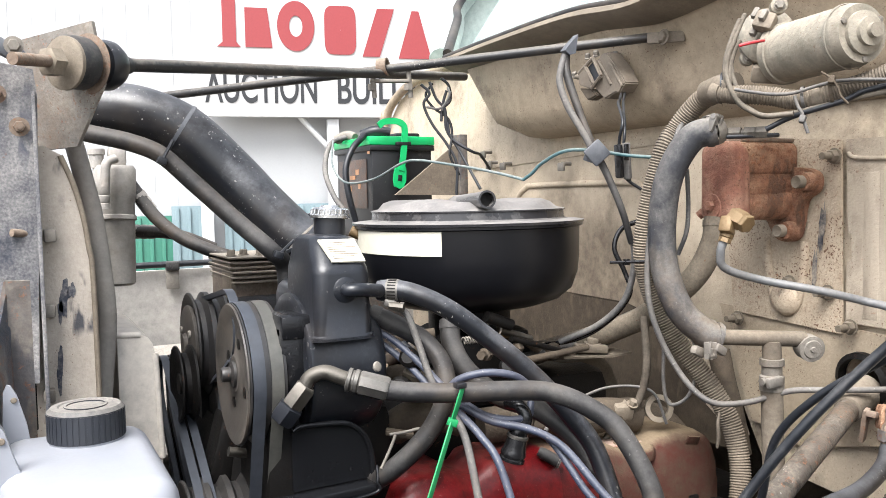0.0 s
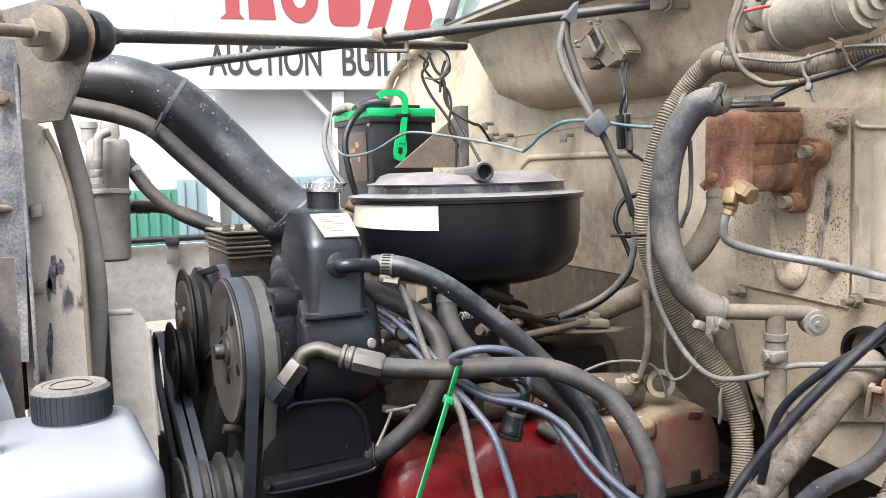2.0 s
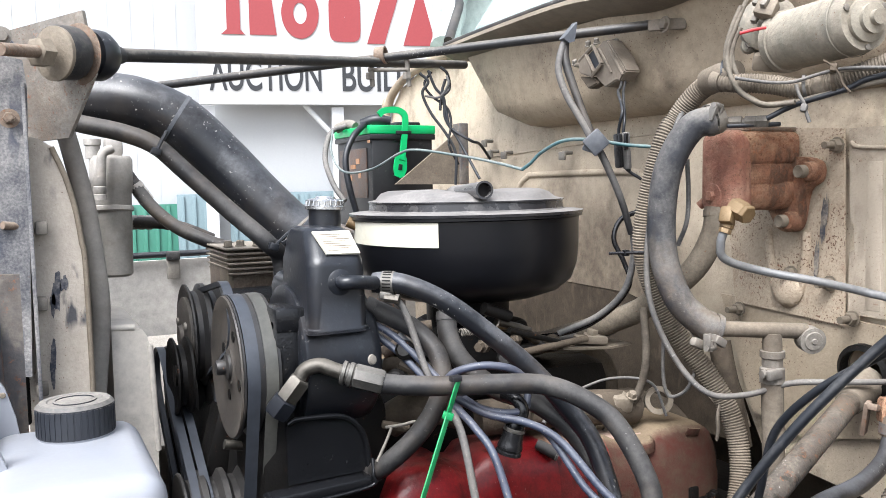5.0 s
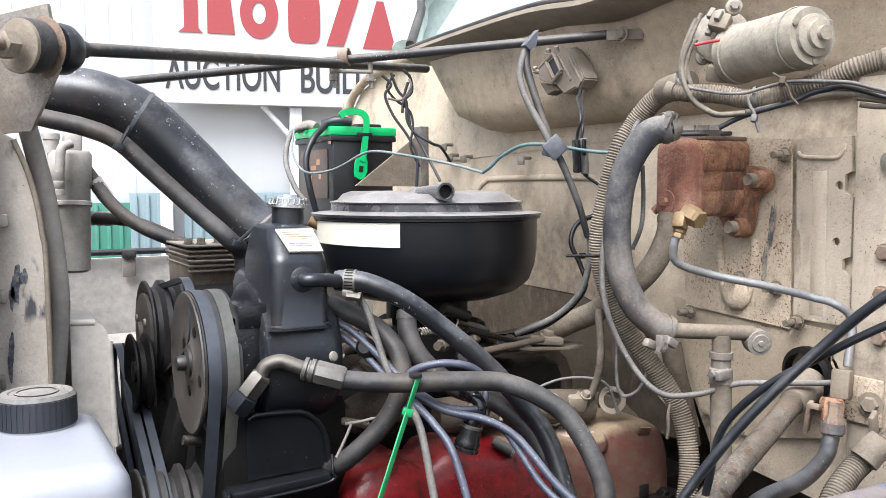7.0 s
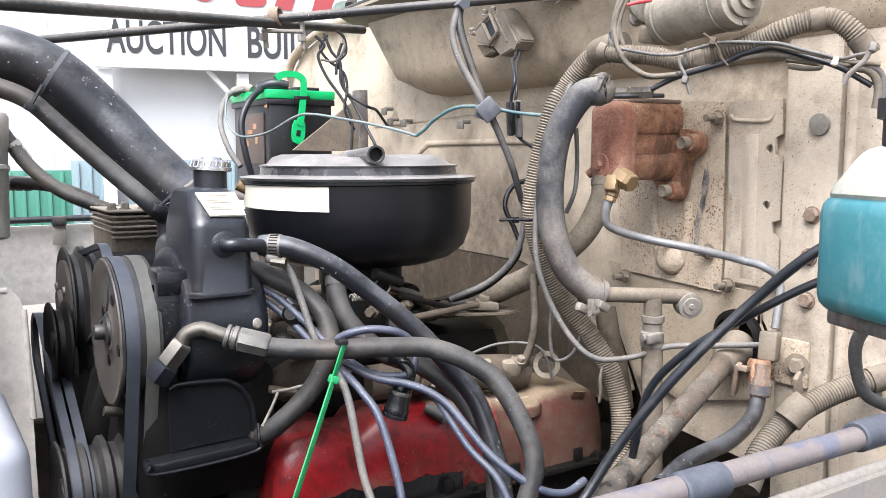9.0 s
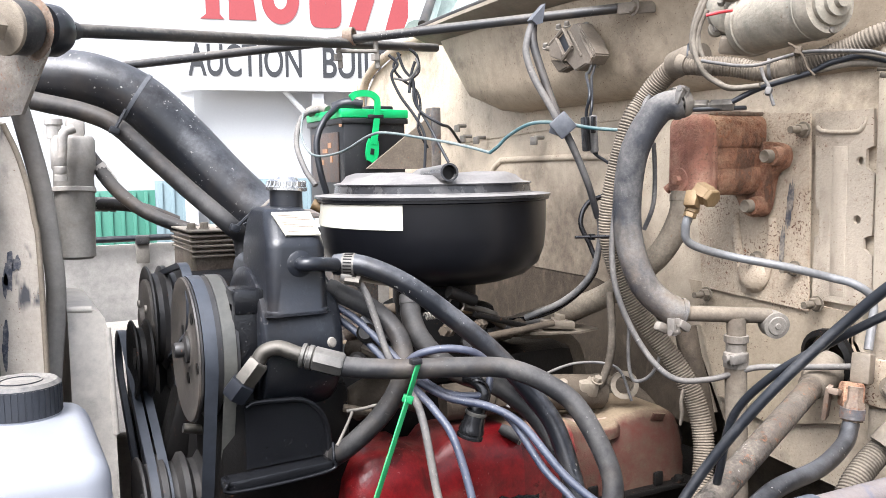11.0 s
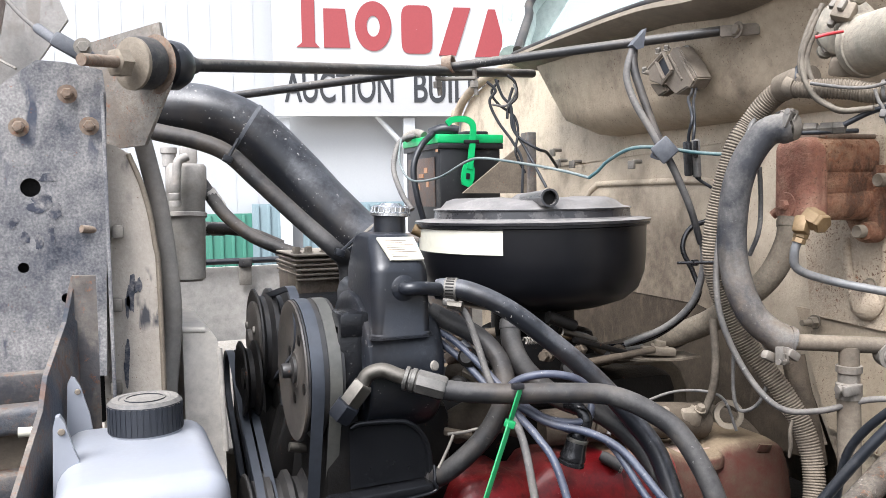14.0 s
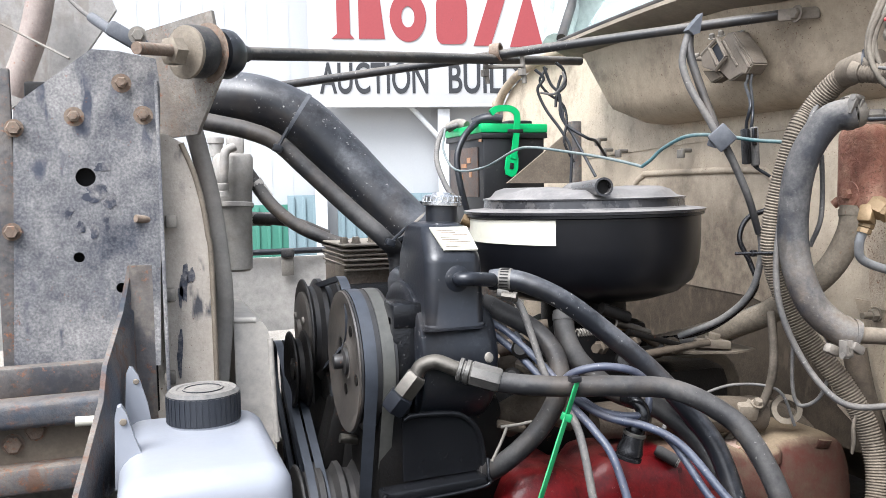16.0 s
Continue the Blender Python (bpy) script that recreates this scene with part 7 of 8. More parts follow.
rk = thing("rocker_cover", ((rcx0 + rcx1) / 2, YR, zr - 0.08), "red rocker cover, oily in front, dusty behind", "rocker cover")


COVER = ((-1.0, None, 0.105), (-1.0, None, 0.078), (-0.985, 0.052, 0), (-0.95, 0.036, 0), (-0.86, 0.018, 0), (-0.74, 0.006, 0), (-0.6, 0.001, 0), (0.55, 0.0, 0), (0.72, 0.006, 0), (0.95, 0.042, 0), (1.0, None, 0.105))


def cover_section(x, lift, wide):
    """A rounded hat section across y at x."""
    ztop = zr + lift
    return [bm.verts.new((x, YR + a * wide, zr - foot if drop is None else ztop - drop)) for a, drop, foot in COVER]


def cover_piece(rows):
    for a, c in zip(rows, rows[1:]):
        last = len(a) - 1
        for k in range(last):
            bm.faces.new((a[k], a[k + 1], c[k + 1], c[k]))
        bm.faces.new((a[last], a[0], c[0], c[last]))
    bm.faces.new(rows[0])
    bm.faces.new(rows[-1])


LC = rcx1 - rcx0
bm = bmesh.new()
cover_piece([cover_section(rcx0 + f * LC, l, w) for f, l, w in ((0.0, -0.05, 0.050), (0.008, -0.03, 0.057), (0.03, -0.012, 0.062), (0.06, -0.002, 0.065), (0.1, 0.0, 0.066), (0.17, 0.0, 0.066), (0.2, -0.01, 0.062), (0.235, -0.011, 0.061), (0.265, 0.003, 0.0655), (0.3, 0.005, 0.067), (0.35, 0.003, 0.066), (0.41, 0.0, 0.066), (0.46, 0.0, 0.066))])
part("front_half", bm, RED, rk, "glossy oily red front half", angle=50)
bm = bmesh.new()
cover_piece([cover_section(rcx0 + f * LC, l, w) for f, l, w in ((0.46, 0.0, 0.066), (0.53, 0.001, 0.066), (0.62, 0.0, 0.066))])
part("middle", bm, RED_MID, rk, "red middle streaked with dust", angle=50)
bm = bmesh.new()
cover_piece([cover_section(rcx0 + f * LC, l, w) for f, l, w in ((0.62, 0.0, 0.066), (0.68, -0.012, 0.066), (0.74, -0.014, 0.065), (0.79, -0.004, 0.066), (0.86, 0.002, 0.066), (0.94, -0.003, 0.066), (0.985, -0.016, 0.062), (1.0, -0.035, 0.055), (1.01, -0.07, 0.05))])
rk_rear = part("rear_half", bm, RED_DUSTY, rk, "rear half under tan dust", angle=50)
rk_lip = part("lip", box(((rcx0 + rcx1) / 2, YR - 0.004, zr - 0.108), (LC + 0.012, 0.155, 0.008), 0.003), GRIME_SHADE, rk)
for f in (0.08, 0.3, 0.52, 0.74, 0.95):
    part("bolt", hexbolt((rcx0 + f * LC, YR - 0.074, zr - 0.105), (0, -0.3, 1), 0.007, 0.008, 1.5), GRIME_SHADE, rk_lip)
part("emblem", box((rcx0 + 0.7 * LC, YR - 0.012, zr - 0.0115), (0.07, 0.045, 0.003), 0.001), surface("faded_orange_decal", (0.26, 0.075, 0.04), dust=0.25, rough=0.6, rust=0.2, stains=0.5), rk_rear, "worn orange decal")
part("oil_boss", lathe([(0.031, -0.012), (0.030, -0.003), (0.027, 0.0015), (0.023, 0.003), (0.021, 0.0022), (0.0, 0.0022)], (0.763, 0.893, zr - 0.013), (0, -0.12, 1), 30), RED_DUSTY, rk_rear, "round raised boss under dust")
part("tab", box((rcx0 + 0.9 * LC, YR - 0.06, zr - 0.012), (0.022, 0.003, 0.012), 0.001, turned(20, 10, 0)), RED_DUSTY, rk_rear)
for f in (0.2, 0.45, 0.66, 0.88):
    part("edge_clip", box((rcx0 + f * LC, YR - 0.073, zr - 0.094), (0.016, 0.006, 0.02), 0.003), GRIME_SHADE, rk_lip)
# ragged black strip: oil grime plus the cover's lower shade, painted as one
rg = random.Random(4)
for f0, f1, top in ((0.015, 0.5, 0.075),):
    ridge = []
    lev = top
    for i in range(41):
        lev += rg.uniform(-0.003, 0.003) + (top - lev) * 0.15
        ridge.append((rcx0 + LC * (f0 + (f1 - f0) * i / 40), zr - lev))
    part("grime_shade_band", plate((0, YR - 0.0662, 0), (1, 0, 0), (0, 0, 1), [(ridge[0][0], zr - 0.104), (ridge[-1][0], zr - 0.104)] + ridge[::-1], 0.0012), OIL_BLACK, rk, "black band of oily grime and painted shade along the lower edge")
pv = thing("breather_valve", (rcx0 + 0.36 * LC, YR - 0.02, zr), "black rubber grommet with a bent breather tube", "valve")
g0 = V(0.508, 0.793, 1.150)
g1 = V(0.514, 0.790, 1.175)
part("grommet", lathe([(0.0148, -0.006), (0.0148, -0.003), (0.0136, -0.002), (0.0136, -0.0005), (0.0145, 0.0005), (0.0145, 0.003), (0.0135, 0.006), (0.0122, 0.012), (0.0116, 0.021), (0.0105, 0.026)], g0, g1 - g0, 24), RUBBER_GLOSS, pv)
part("tube", tube([g1, (0.519, 0.784, 1.188), (0.520, 0.785, 1.198), (0.516, 0.793, 1.206), (0.514, 0.811, 1.206)], 0.0074, 14), RUBBER_GLOSS, pv)
part("ring", lathe([(0.0106, -0.006), (0.0124, -0.005), (0.0124, -0.002), (0.0106, -0.001)], g1, g1 - g0, 20, closed=True), STEEL, pv)
part("collar", lathe([(0.0108, -0.001), (0.0112, 0.002), (0.0082, 0.010)], g1, g1 - g0, 18), RUBBER_GLOSS, pv)

eb = thing("engine_block", (0.68, 1.12, 0.9), "grimy oily engine block and intake under the air cleaner", "engine")
# engine masses in grime, with the shade under the cleaner painted in
part("block", box((0.66, 1.14, 0.93), (0.62, 0.42, 0.26), 0.03), GRIME_SHADE, eb)
part("intake", box((0.62, 1.12, 1.12), (0.42, 0.2, 0.12), 0.03), GRIME_SHADE, eb)
part("carburettor", box((0.61, 1.07, 1.2), (0.13, 0.13, 0.11), 0.015), GRIME_SHADE, eb)
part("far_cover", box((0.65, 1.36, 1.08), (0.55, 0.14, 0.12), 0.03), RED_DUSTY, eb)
part("head", box((0.68, 0.96, 0.97), (0.6, 0.16, 0.1), 0.02), GRIME_SHADE, eb)
part("bell_housing", lathe([(0.12, 0), (0.14, 0.06), (0.12, 0.12)], (0.9, 1.12, 0.95), (1, 0, 0), 32), BROWN_GRIME_SHADE, eb)
rng = random.Random(7)
for k in range(34):
    x, y = rng.uniform(0.42, 0.74), rng.uniform(1.03, 1.22)
    z = rng.uniform(1.13, 1.2)
    kind = k % 3
    if kind == 0:
        part("fitting", hexbolt((x, y, z), (rng.uniform(-0.5, 0.5), -1, rng.uniform(-0.2, 0.8)), rng.uniform(0.006, 0.011), 0.012, 1.4), rng.choice((GRIME_SHADE, BROWN_GRIME_SHADE)), eb)
    elif kind == 1:
        part("linkage", rod((x, y, z), (x + rng.uniform(-0.08, 0.08), y + rng.uniform(-0.03, 0.05), z + rng.uniform(-0.03, 0.02)), rng.uniform(0.003, 0.006), 8), rng.choice((GRIME_SHADE, BROWN_GRIME_SHADE, BLACK_WIRE)), eb)
    else:
        part("casting", box((x, y, z - 0.02), (rng.uniform(0.02, 0.05), rng.uniform(0.02, 0.04), rng.uniform(0.015, 0.04)), 0.005, turned(rng.uniform(-30, 30), rng.uniform(-30, 30), rng.uniform(0, 90))), GRIME_SHADE, eb)
lb = thing("heat_shield", (0.737, 1.002, 1.208), "flat dusty bracket plates behind the engine", "bracket")
CAST_BROWN = surface("dusty_brown_casting", (0.07, 0.058, 0.045), dust=0.3, rough=0.75, bump=0.5, dustcol=(0.15, 0.125, 0.095), stains=0.8, spec=0.2, vary=0.3)
part("plate", plate((0, 0, 1.122), (1, 0, 0), (0, 1, 0.08), [(0.69, 1.03), (0.742, 1.0), (0.80, 0.985), (0.838, 0.992), (0.83, 1.02), (0.77, 1.06), (0.70, 1.06)], 0.003), BOX_TAN, lb, "tan dusty flat plate")
part("clamp_block", box((0.772, 1.0, 1.214), (0.05, 0.018, 0.012), 0.003, turned(0, 4, -20)), BOX_TAN, lb)
part("bolt", hexbolt((0.778, 1.004, 1.220), (0, -0.2, 1), 0.009, 0.008, 1.4), BOX_TAN, lb)
part("cable_end", lathe([(0.0055, 0), (0.0062, 0.002), (0.0062, 0.045), (0.004, 0.05), (0.003, 0.082)], (0.650, 1.0, 1.214), (0.98, 0.0, -0.01), 14), RUBBER_GREY, lb, "black sleeve of a control cable")
part("lever", rod((0.666, 1.008, 1.206), (0.751, 1.009, 1.203), 0.004, 10), BROWN_GRIME_SHADE, lb)
part("joint", lathe([(0.01, 0), (0.012, 0.003), (0.012, 0.016), (0.008, 0.02)], (0.705, 1.005, 1.214), (-0.3, -0.8, 0.3), 14), BROWN_GRIME_SHADE, lb)
part("casting", loft([round_ring(*q) for q in ((0.735, 0.88, 1.05, 1.25, 1.06, 0.03), (0.738, 0.875, 1.05, 1.25, 1.14, 0.03), (0.748, 0.868, 1.055, 1.24, 1.165, 0.03), (0.766, 0.856, 1.065, 1.23, 1.182, 0.03), (0.785, 0.84, 1.085, 1.21, 1.188, 0.025))]), CAST_BROWN, lb, angle=50)
part("casting_boss", lathe([(0.02, 0), (0.018, 0.012), (0.011, 0.014), (0.0, 0.014)], (0.80, 1.05, 1.13), (-0.2, -1, 0.2), 18), CAST_BROWN, lb)
part("ring", lathe([(0.0125, 0), (0.0195, 0), (0.0195, 0.012), (0.0125, 0.012)], (0.814, 0.901, 1.140), (-0.5, -0.8, 0.2), 20, closed=True), BOX_TAN, lb)

lk = thing("throttle_linkage", (0.673, 0.979, 1.232), "grimy throttle linkage rods and levers at the carburettor", "linkage")
for p, q, r, m in (((0.592, 0.966, 1.262), (0.648, 0.970, 1.244), 0.005, FITTING), ((0.603, 0.949, 1.252), (0.701, 0.965, 1.222), 0.004, GRIME_SHADE), ((0.564, 0.948, 1.285), (0.604, 0.950, 1.270), 0.008, GRIME_SHADE), ((0.617, 0.951, 1.219), (0.741, 0.967, 1.224), 0.005, BROWN_GRIME_SHADE), ((0.441, 0.964, 1.265), (0.486, 0.942, 1.271), 0.007, BROWN_GRIME_SHADE), ((0.440, 0.929, 1.235), (0.479, 0.921, 1.239), 0.006, GRIME_SHADE)):
    part("link", rod(p, q, r, 8), m, lk)
for p in ((0.437, 0.898, 1.247), (0.426, 0.901, 1.214), (0.581, 0.913, 1.218)):
    part("joint", lathe([(0.012, 0), (0.012, 0.03), (0.008, 0.034)], p, (-0.5, -0.6, 0.3), 12), GRIME_SHADE, lk)
part("brass_link", lathe([(0.003, 0), (0.0046, 0.002), (0.0046, 0.02), (0.003, 0.024)], (0.594, 0.97, 1.255), (1, 0, -0.08), 12), BRASS, lk, "tarnished brass link end")
part("link_cable", tube([(0.618, 0.985, 1.253), (0.631, 1.0, 1.251), (0.654, 1.0, 1.244), (0.671, 1.0, 1.232), (0.681, 1.0, 1.218)], 0.004, 12), GREY_WIRE, lk)
part("spring_eye", lathe([(0.009, 0), (0.0112, 0), (0.0112, 0.0022), (0.009, 0.0022)], (0.581, 0.958, 1.265), (-0.5, -0.8, 0.2), 20, closed=True), STEEL_DUSTY, lk)
coil = [V(0.535 + 0.022 * k / 48, 0.958 + 0.0045 * math.cos(k * 0.785), 1.254 + 0.0045 * math.sin(k * 0.785)) for k in range(49)]
part("return_spring", sweep(coil, 0.0011, 12), STEEL_DUSTY, lk, "small steel return spring")
for c, r, m in (((0.47, 0.9, 1.222), 0.012, BOX_TAN), ((0.444, 0.915, 1.205), 0.010, BROWN_GRIME_SHADE), ((0.536, 0.955, 1.222), 0.011, BROWN_GRIME_SHADE), ((0.575, 0.962, 1.232), 0.009, BROWN_GRIME_SHADE), ((0.623, 0.96, 1.236), 0.008, BROWN_GRIME_SHADE)):
    part("fitting", lathe([(r * 0.8, 0), (r, 0.003), (r, 0.016), (r * 0.7, 0.018), (r * 0.7, 0.028)], c, (-0.75, -0.6, 0.1), 6 if r < 0.0105 else 16), m, lk)
mf = thing("exhaust_manifold", (0.624, 0.908, 1.150), "brown dusty exhaust manifold behind the rocker cover", "manifold")
part("log", tube([(0.556, 0.953, 1.138), (0.634, 0.936, 1.141), (0.727, 0.923, 1.137), (0.788, 0.925, 1.128)], 0.024, 14), BROWN_GRIME_SHADE, mf)
for x, y, z, w, h in ((0.632, 0.915, 1.148, 0.04, 0.022), (0.66, 0.91, 1.136, 0.03, 0.016), (0.70, 0.915, 1.145, 0.045, 0.02), (0.755, 0.912, 1.143, 0.03, 0.022), (0.6, 0.922, 1.15, 0.025, 0.02)):
    part("rib", box((x, y, z), (w, 0.03, h), 0.004, turned(12, 6 - 200 * (w - 0.03), -8)), BOX_TAN, mf)
    part("bolt", hexbolt((x + 0.01, y - 0.014, z + h * 0.4), (0, -0.5, 0.85), 0.006, 0.007, 1.35), BOX_TAN, mf)
ts = thing("torn_tube", (0.612, 0.874, 1.108), "torn black rubber tube stub on the rocker cover", "hose")
part("stub", lathe([(0.006, 0), (0.0075, 0.006), (0.0078, 0.03), (0.0058, 0.031), (0.0058, 0.02)], (0.602, 0.884, 1.116), (0.62, -0.62, -0.42), 18), RUBBER_GREY, ts)
part("torn_rim", lathe([(0.0058, 0), (0.0082, 0.001), (0.0074, 0.004), (0.0058, 0.003)], (0.6195, 0.8665, 1.104), (0.62, -0.62, -0.42), 11, closed=True), STRAP, ts, "ragged pale rim")
# ---- hoses and cables over the engine ----
rh = [(0.384, 0.881, 1.338), (0.411, 0.861, 1.337), (0.451, 0.840, 1.317), (0.494, 0.826, 1.283), (0.544, 0.809, 1.237), (0.583, 0.786, 1.187), (0.604, 0.761, 1.141), (0.607, 0.722, 1.054), (0.590, 0.700, 0.993)]
hose("return_hose", rh, 0.0115, RUBBER, "black rubber return hose from the pump over the engine", (0.0,))
cl = thing("hose_clamp", (0.399, 0.868, 1.340), "bright worm-drive hose clamp on the pump return hose", "clamp", "hose clamps")
dirc = (V(*rh[1]) - V(*rh[0])).normalized()
part("band", lathe([(0.0118, -0.007), (0.0132, -0.007), (0.0132, 0.007), (0.0118, 0.007)], V(0.399, 0.871, 1.338), dirc, 24, closed=True), STEEL, cl)
part("screw", lathe([(0.0048, 0), (0.0048, 0.012), (0.006, 0.0125), (0.006, 0.017)], V(0.390, 0.862, 1.322), (0.75, -0.6, -0.1), 8), FITTING, cl)
part("housing", box(V(0.393, 0.867, 1.324), (0.014, 0.012, 0.009), 0.002, turned(0, 10, -25)), STEEL, cl)
bm = bmesh.new()
fr_ = frame_of(dirc)
for k in range(22):
    an = 2 * math.pi * k / 22
    box(V(0.399, 0.871, 1.338) + fr_ @ V(0.0133 * math.cos(an), 0.0133 * math.sin(an), 0.0), (0.0008, 0.0014, 0.0095), 0, fr_ @ turned(0, 0, math.degrees(an)), bm)
# dark bars on the band, painted as the shade in its slots
part("slot", bm, GRIME_SHADE, cl)
hose("pressure_hose", [(0.346, 0.842, 1.241), (0.379, 0.825, 1.233), (0.428, 0.800, 1.230), (0.486, 0.776, 1.230), (0.536, 0.756, 1.226), (0.574, 0.730, 1.207), (0.596, 0.705, 1.179), (0.608, 0.670, 1.117), (0.591, 0.662, 1.066), (0.566, 0.659, 1.017)], 0.0112, RUBBER_GREY, "grey dusty high-pressure hose arching over the engine", (0.06,))
hf = thing("hose_fitting", (0.324, 0.853, 1.242), "plated steel hose elbow with hexagon nut and crimp sleeve", "fitting")
n0, n1 = V(0.280, 0.874, 1.223), V(0.292, 0.869, 1.240)
part("nut", lathe([(0.0128, -0.004), (0.0128, 0.02), (0.0105, 0.023)], n0, n1 - n0, 6), FITTING, hf)
part("adaptor", lathe([(0.0135, -0.026), (0.0152, -0.022), (0.0152, -0.006), (0.012, -0.004)], n0, n1 - n0, 6), PUMP_BLACK, hf)
part("elbow", tube([(0.290, 0.870, 1.238), (0.297, 0.868, 1.250), (0.311, 0.861, 1.255), (0.327, 0.852, 1.249), (0.338, 0.847, 1.245)], 0.0085, 12), FITTING, hf)
s0, s1 = V(0.332, 0.850, 1.247), V(0.372, 0.828, 1.235)
ln = (s1 - s0).length
part("collar", lathe([(0.0105, 0), (0.0135, 0.001), (0.0135, ln * 0.1), (0.0115, ln * 0.12), (0.0115, ln * 0.16), (0.0135, ln * 0.18), (0.0135, ln * 0.27), (0.0118, ln * 0.3)], s0, s1 - s0, 20), STEEL, hf)
part("sleeve", lathe([(0.0125, ln * 0.3), (0.0138, ln * 0.33), (0.0138, ln * 0.94), (0.0122, ln)], s0, s1 - s0, 8), STEEL, hf, "crimped faceted sleeve")
hose("hose", [(0.380, 0.894, 1.113), (0.387, 0.864, 1.131), (0.415, 0.847, 1.161), (0.438, 0.842, 1.191), (0.451, 0.844, 1.222), (0.451, 0.857, 1.253), (0.436, 0.878, 1.278), (0.410, 0.892, 1.295), (0.384, 0.907, 1.309)], 0.0115, RUBBER_GREY, "ribbed grey hose bending behind the pressure hose")
hose("hose", [(0.494, 0.917, 1.291), (0.491, 0.905, 1.261), (0.496, 0.878, 1.234), (0.523, 0.851, 1.205), (0.570, 0.826, 1.184), (0.599, 0.786, 1.148), (0.612, 0.748, 1.092), (0.602, 0.728, 0.992)], 0.0125, RUBBER_GREY, "grey hose dropping from the intake behind the engine")
for q, r, m in (
    ([(0.444, 0.831, 1.222), (0.453, 0.816, 1.239), (0.478, 0.798, 1.247), (0.508, 0.788, 1.242), (0.529, 0.788, 1.227)], 0.0045, BLUE_WIRE),
    ([(0.446, 0.806, 1.205), (0.454, 0.772, 1.186), (0.462, 0.744, 1.159), (0.466, 0.709, 1.090), (0.455, 0.687, 1.047)], 0.0044, BLUE_WIRE),
    ([(0.443, 0.807, 1.202), (0.442, 0.778, 1.174), (0.443, 0.750, 1.106), (0.445, 0.732, 1.074), (0.442, 0.717, 1.032)], 0.0044, GREY_WIRE),
    ([(0.458, 0.817, 1.212), (0.478, 0.800, 1.198), (0.503, 0.787, 1.193), (0.523, 0.783, 1.196), (0.532, 0.791, 1.208)], 0.0042, BLUE_WIRE),
    ([(0.453, 0.814, 1.210), (0.481, 0.793, 1.193), (0.517, 0.768, 1.184), (0.544, 0.742, 1.165), (0.569, 0.695, 1.117), (0.600, 0.659, 1.087), (0.633, 0.648, 1.076), (0.666, 0.652, 1.082)], 0.0045, BLUE_WIRE),
    ([(0.469, 0.817, 1.203), (0.503, 0.793, 1.184), (0.536, 0.764, 1.173), (0.557, 0.721, 1.121), (0.573, 0.689, 1.093), (0.580, 0.668, 1.060)], 0.0042, BLUE_WIRE),
    ([(0.389, 0.903, 1.289), (0.409, 0.891, 1.275), (0.428, 0.863, 1.251), (0.446, 0.835, 1.224)], 0.0042, BLUE_WIRE),
    ([(0.392, 0.911, 1.277), (0.417, 0.886, 1.252), (0.434, 0.853, 1.226)], 0.0042, BLUE_WIRE),
):
    solo("ignition_cable", tube(q, r, 10), m, "blue-grey ignition cable gathered by a green tie" if m is BLUE_WIRE else "dusty grey ignition cable over the red cover", "cable", "ignition cables")
solo("braided_lead", tube([(0.399, 0.866, 1.323), (0.411, 0.859, 1.309), (0.421, 0.852, 1.276), (0.427, 0.841, 1.245), (0.431, 0.832, 1.227)], 0.004, 8), GREY_WIRE, "speckled dark lead hanging from the hose clamp", "cable")
for q, r in (([(0.446, 0.806, 1.205), (0.454, 0.772, 1.186), (0.462, 0.744, 1.159), (0.466, 0.709, 1.090)], 0.0044), ([(0.443, 0.807, 1.202), (0.442, 0.778, 1.174), (0.443, 0.750, 1.106), (0.445, 0.732, 1.074)], 0.0044), ([(0.411, 0.859, 1.309), (0.421, 0.852, 1.276), (0.427, 0.841, 1.245)], 0.004)):
    pts_ = smooth_path(q, 12)
    bm = bmesh.new()
    for k in range(2, len(pts_) - 2):
        if (k * 7) % 5 < 2:
            dv = (pts_[k + 1] - pts_[k]).normalized()
            side_ = V(0.5, 0.85, -0.2)
            side_ = (side_ - dv * side_.dot(dv)).normalized()
            box(pts_[k] - side_ * r, (0.0008, 0.0005, 0.0028), 0, frame_of(dv, side_), bm)
    solo("cable_print", bm, STRAP, "worn pale print marks along a cable", "cable marking", "cable prints")
gt = thing("green_tie", (0.437, 0.779, 1.237), "bright green cable tie gathering the ignition cables", "cable tie")
a, c, e2 = V(0.437, 0.776, 1.242), V(0.424, 0.778, 1.203), V(0.352, 0.753, 1.052)
for nm, p, q in (("loop", a, c), ("tail", c, e2)):
    dv = (q - p).normalized()
    part(nm, box((p + q) / 2, (0.0076, 0.0018, (q - p).length), 0.0005, frame_of(dv, (0.45, -0.89, 0))), GREEN_TIE, gt)
part("head", box(c, (0.0115, 0.006, 0.008), 0.001, turned(0, 20, -27)), GREEN_TIE, gt)
part("clip", box(V(0.434, 0.778, 1.242), (0.012, 0.01, 0.006), 0.001), PUMP_BLACK, gt)

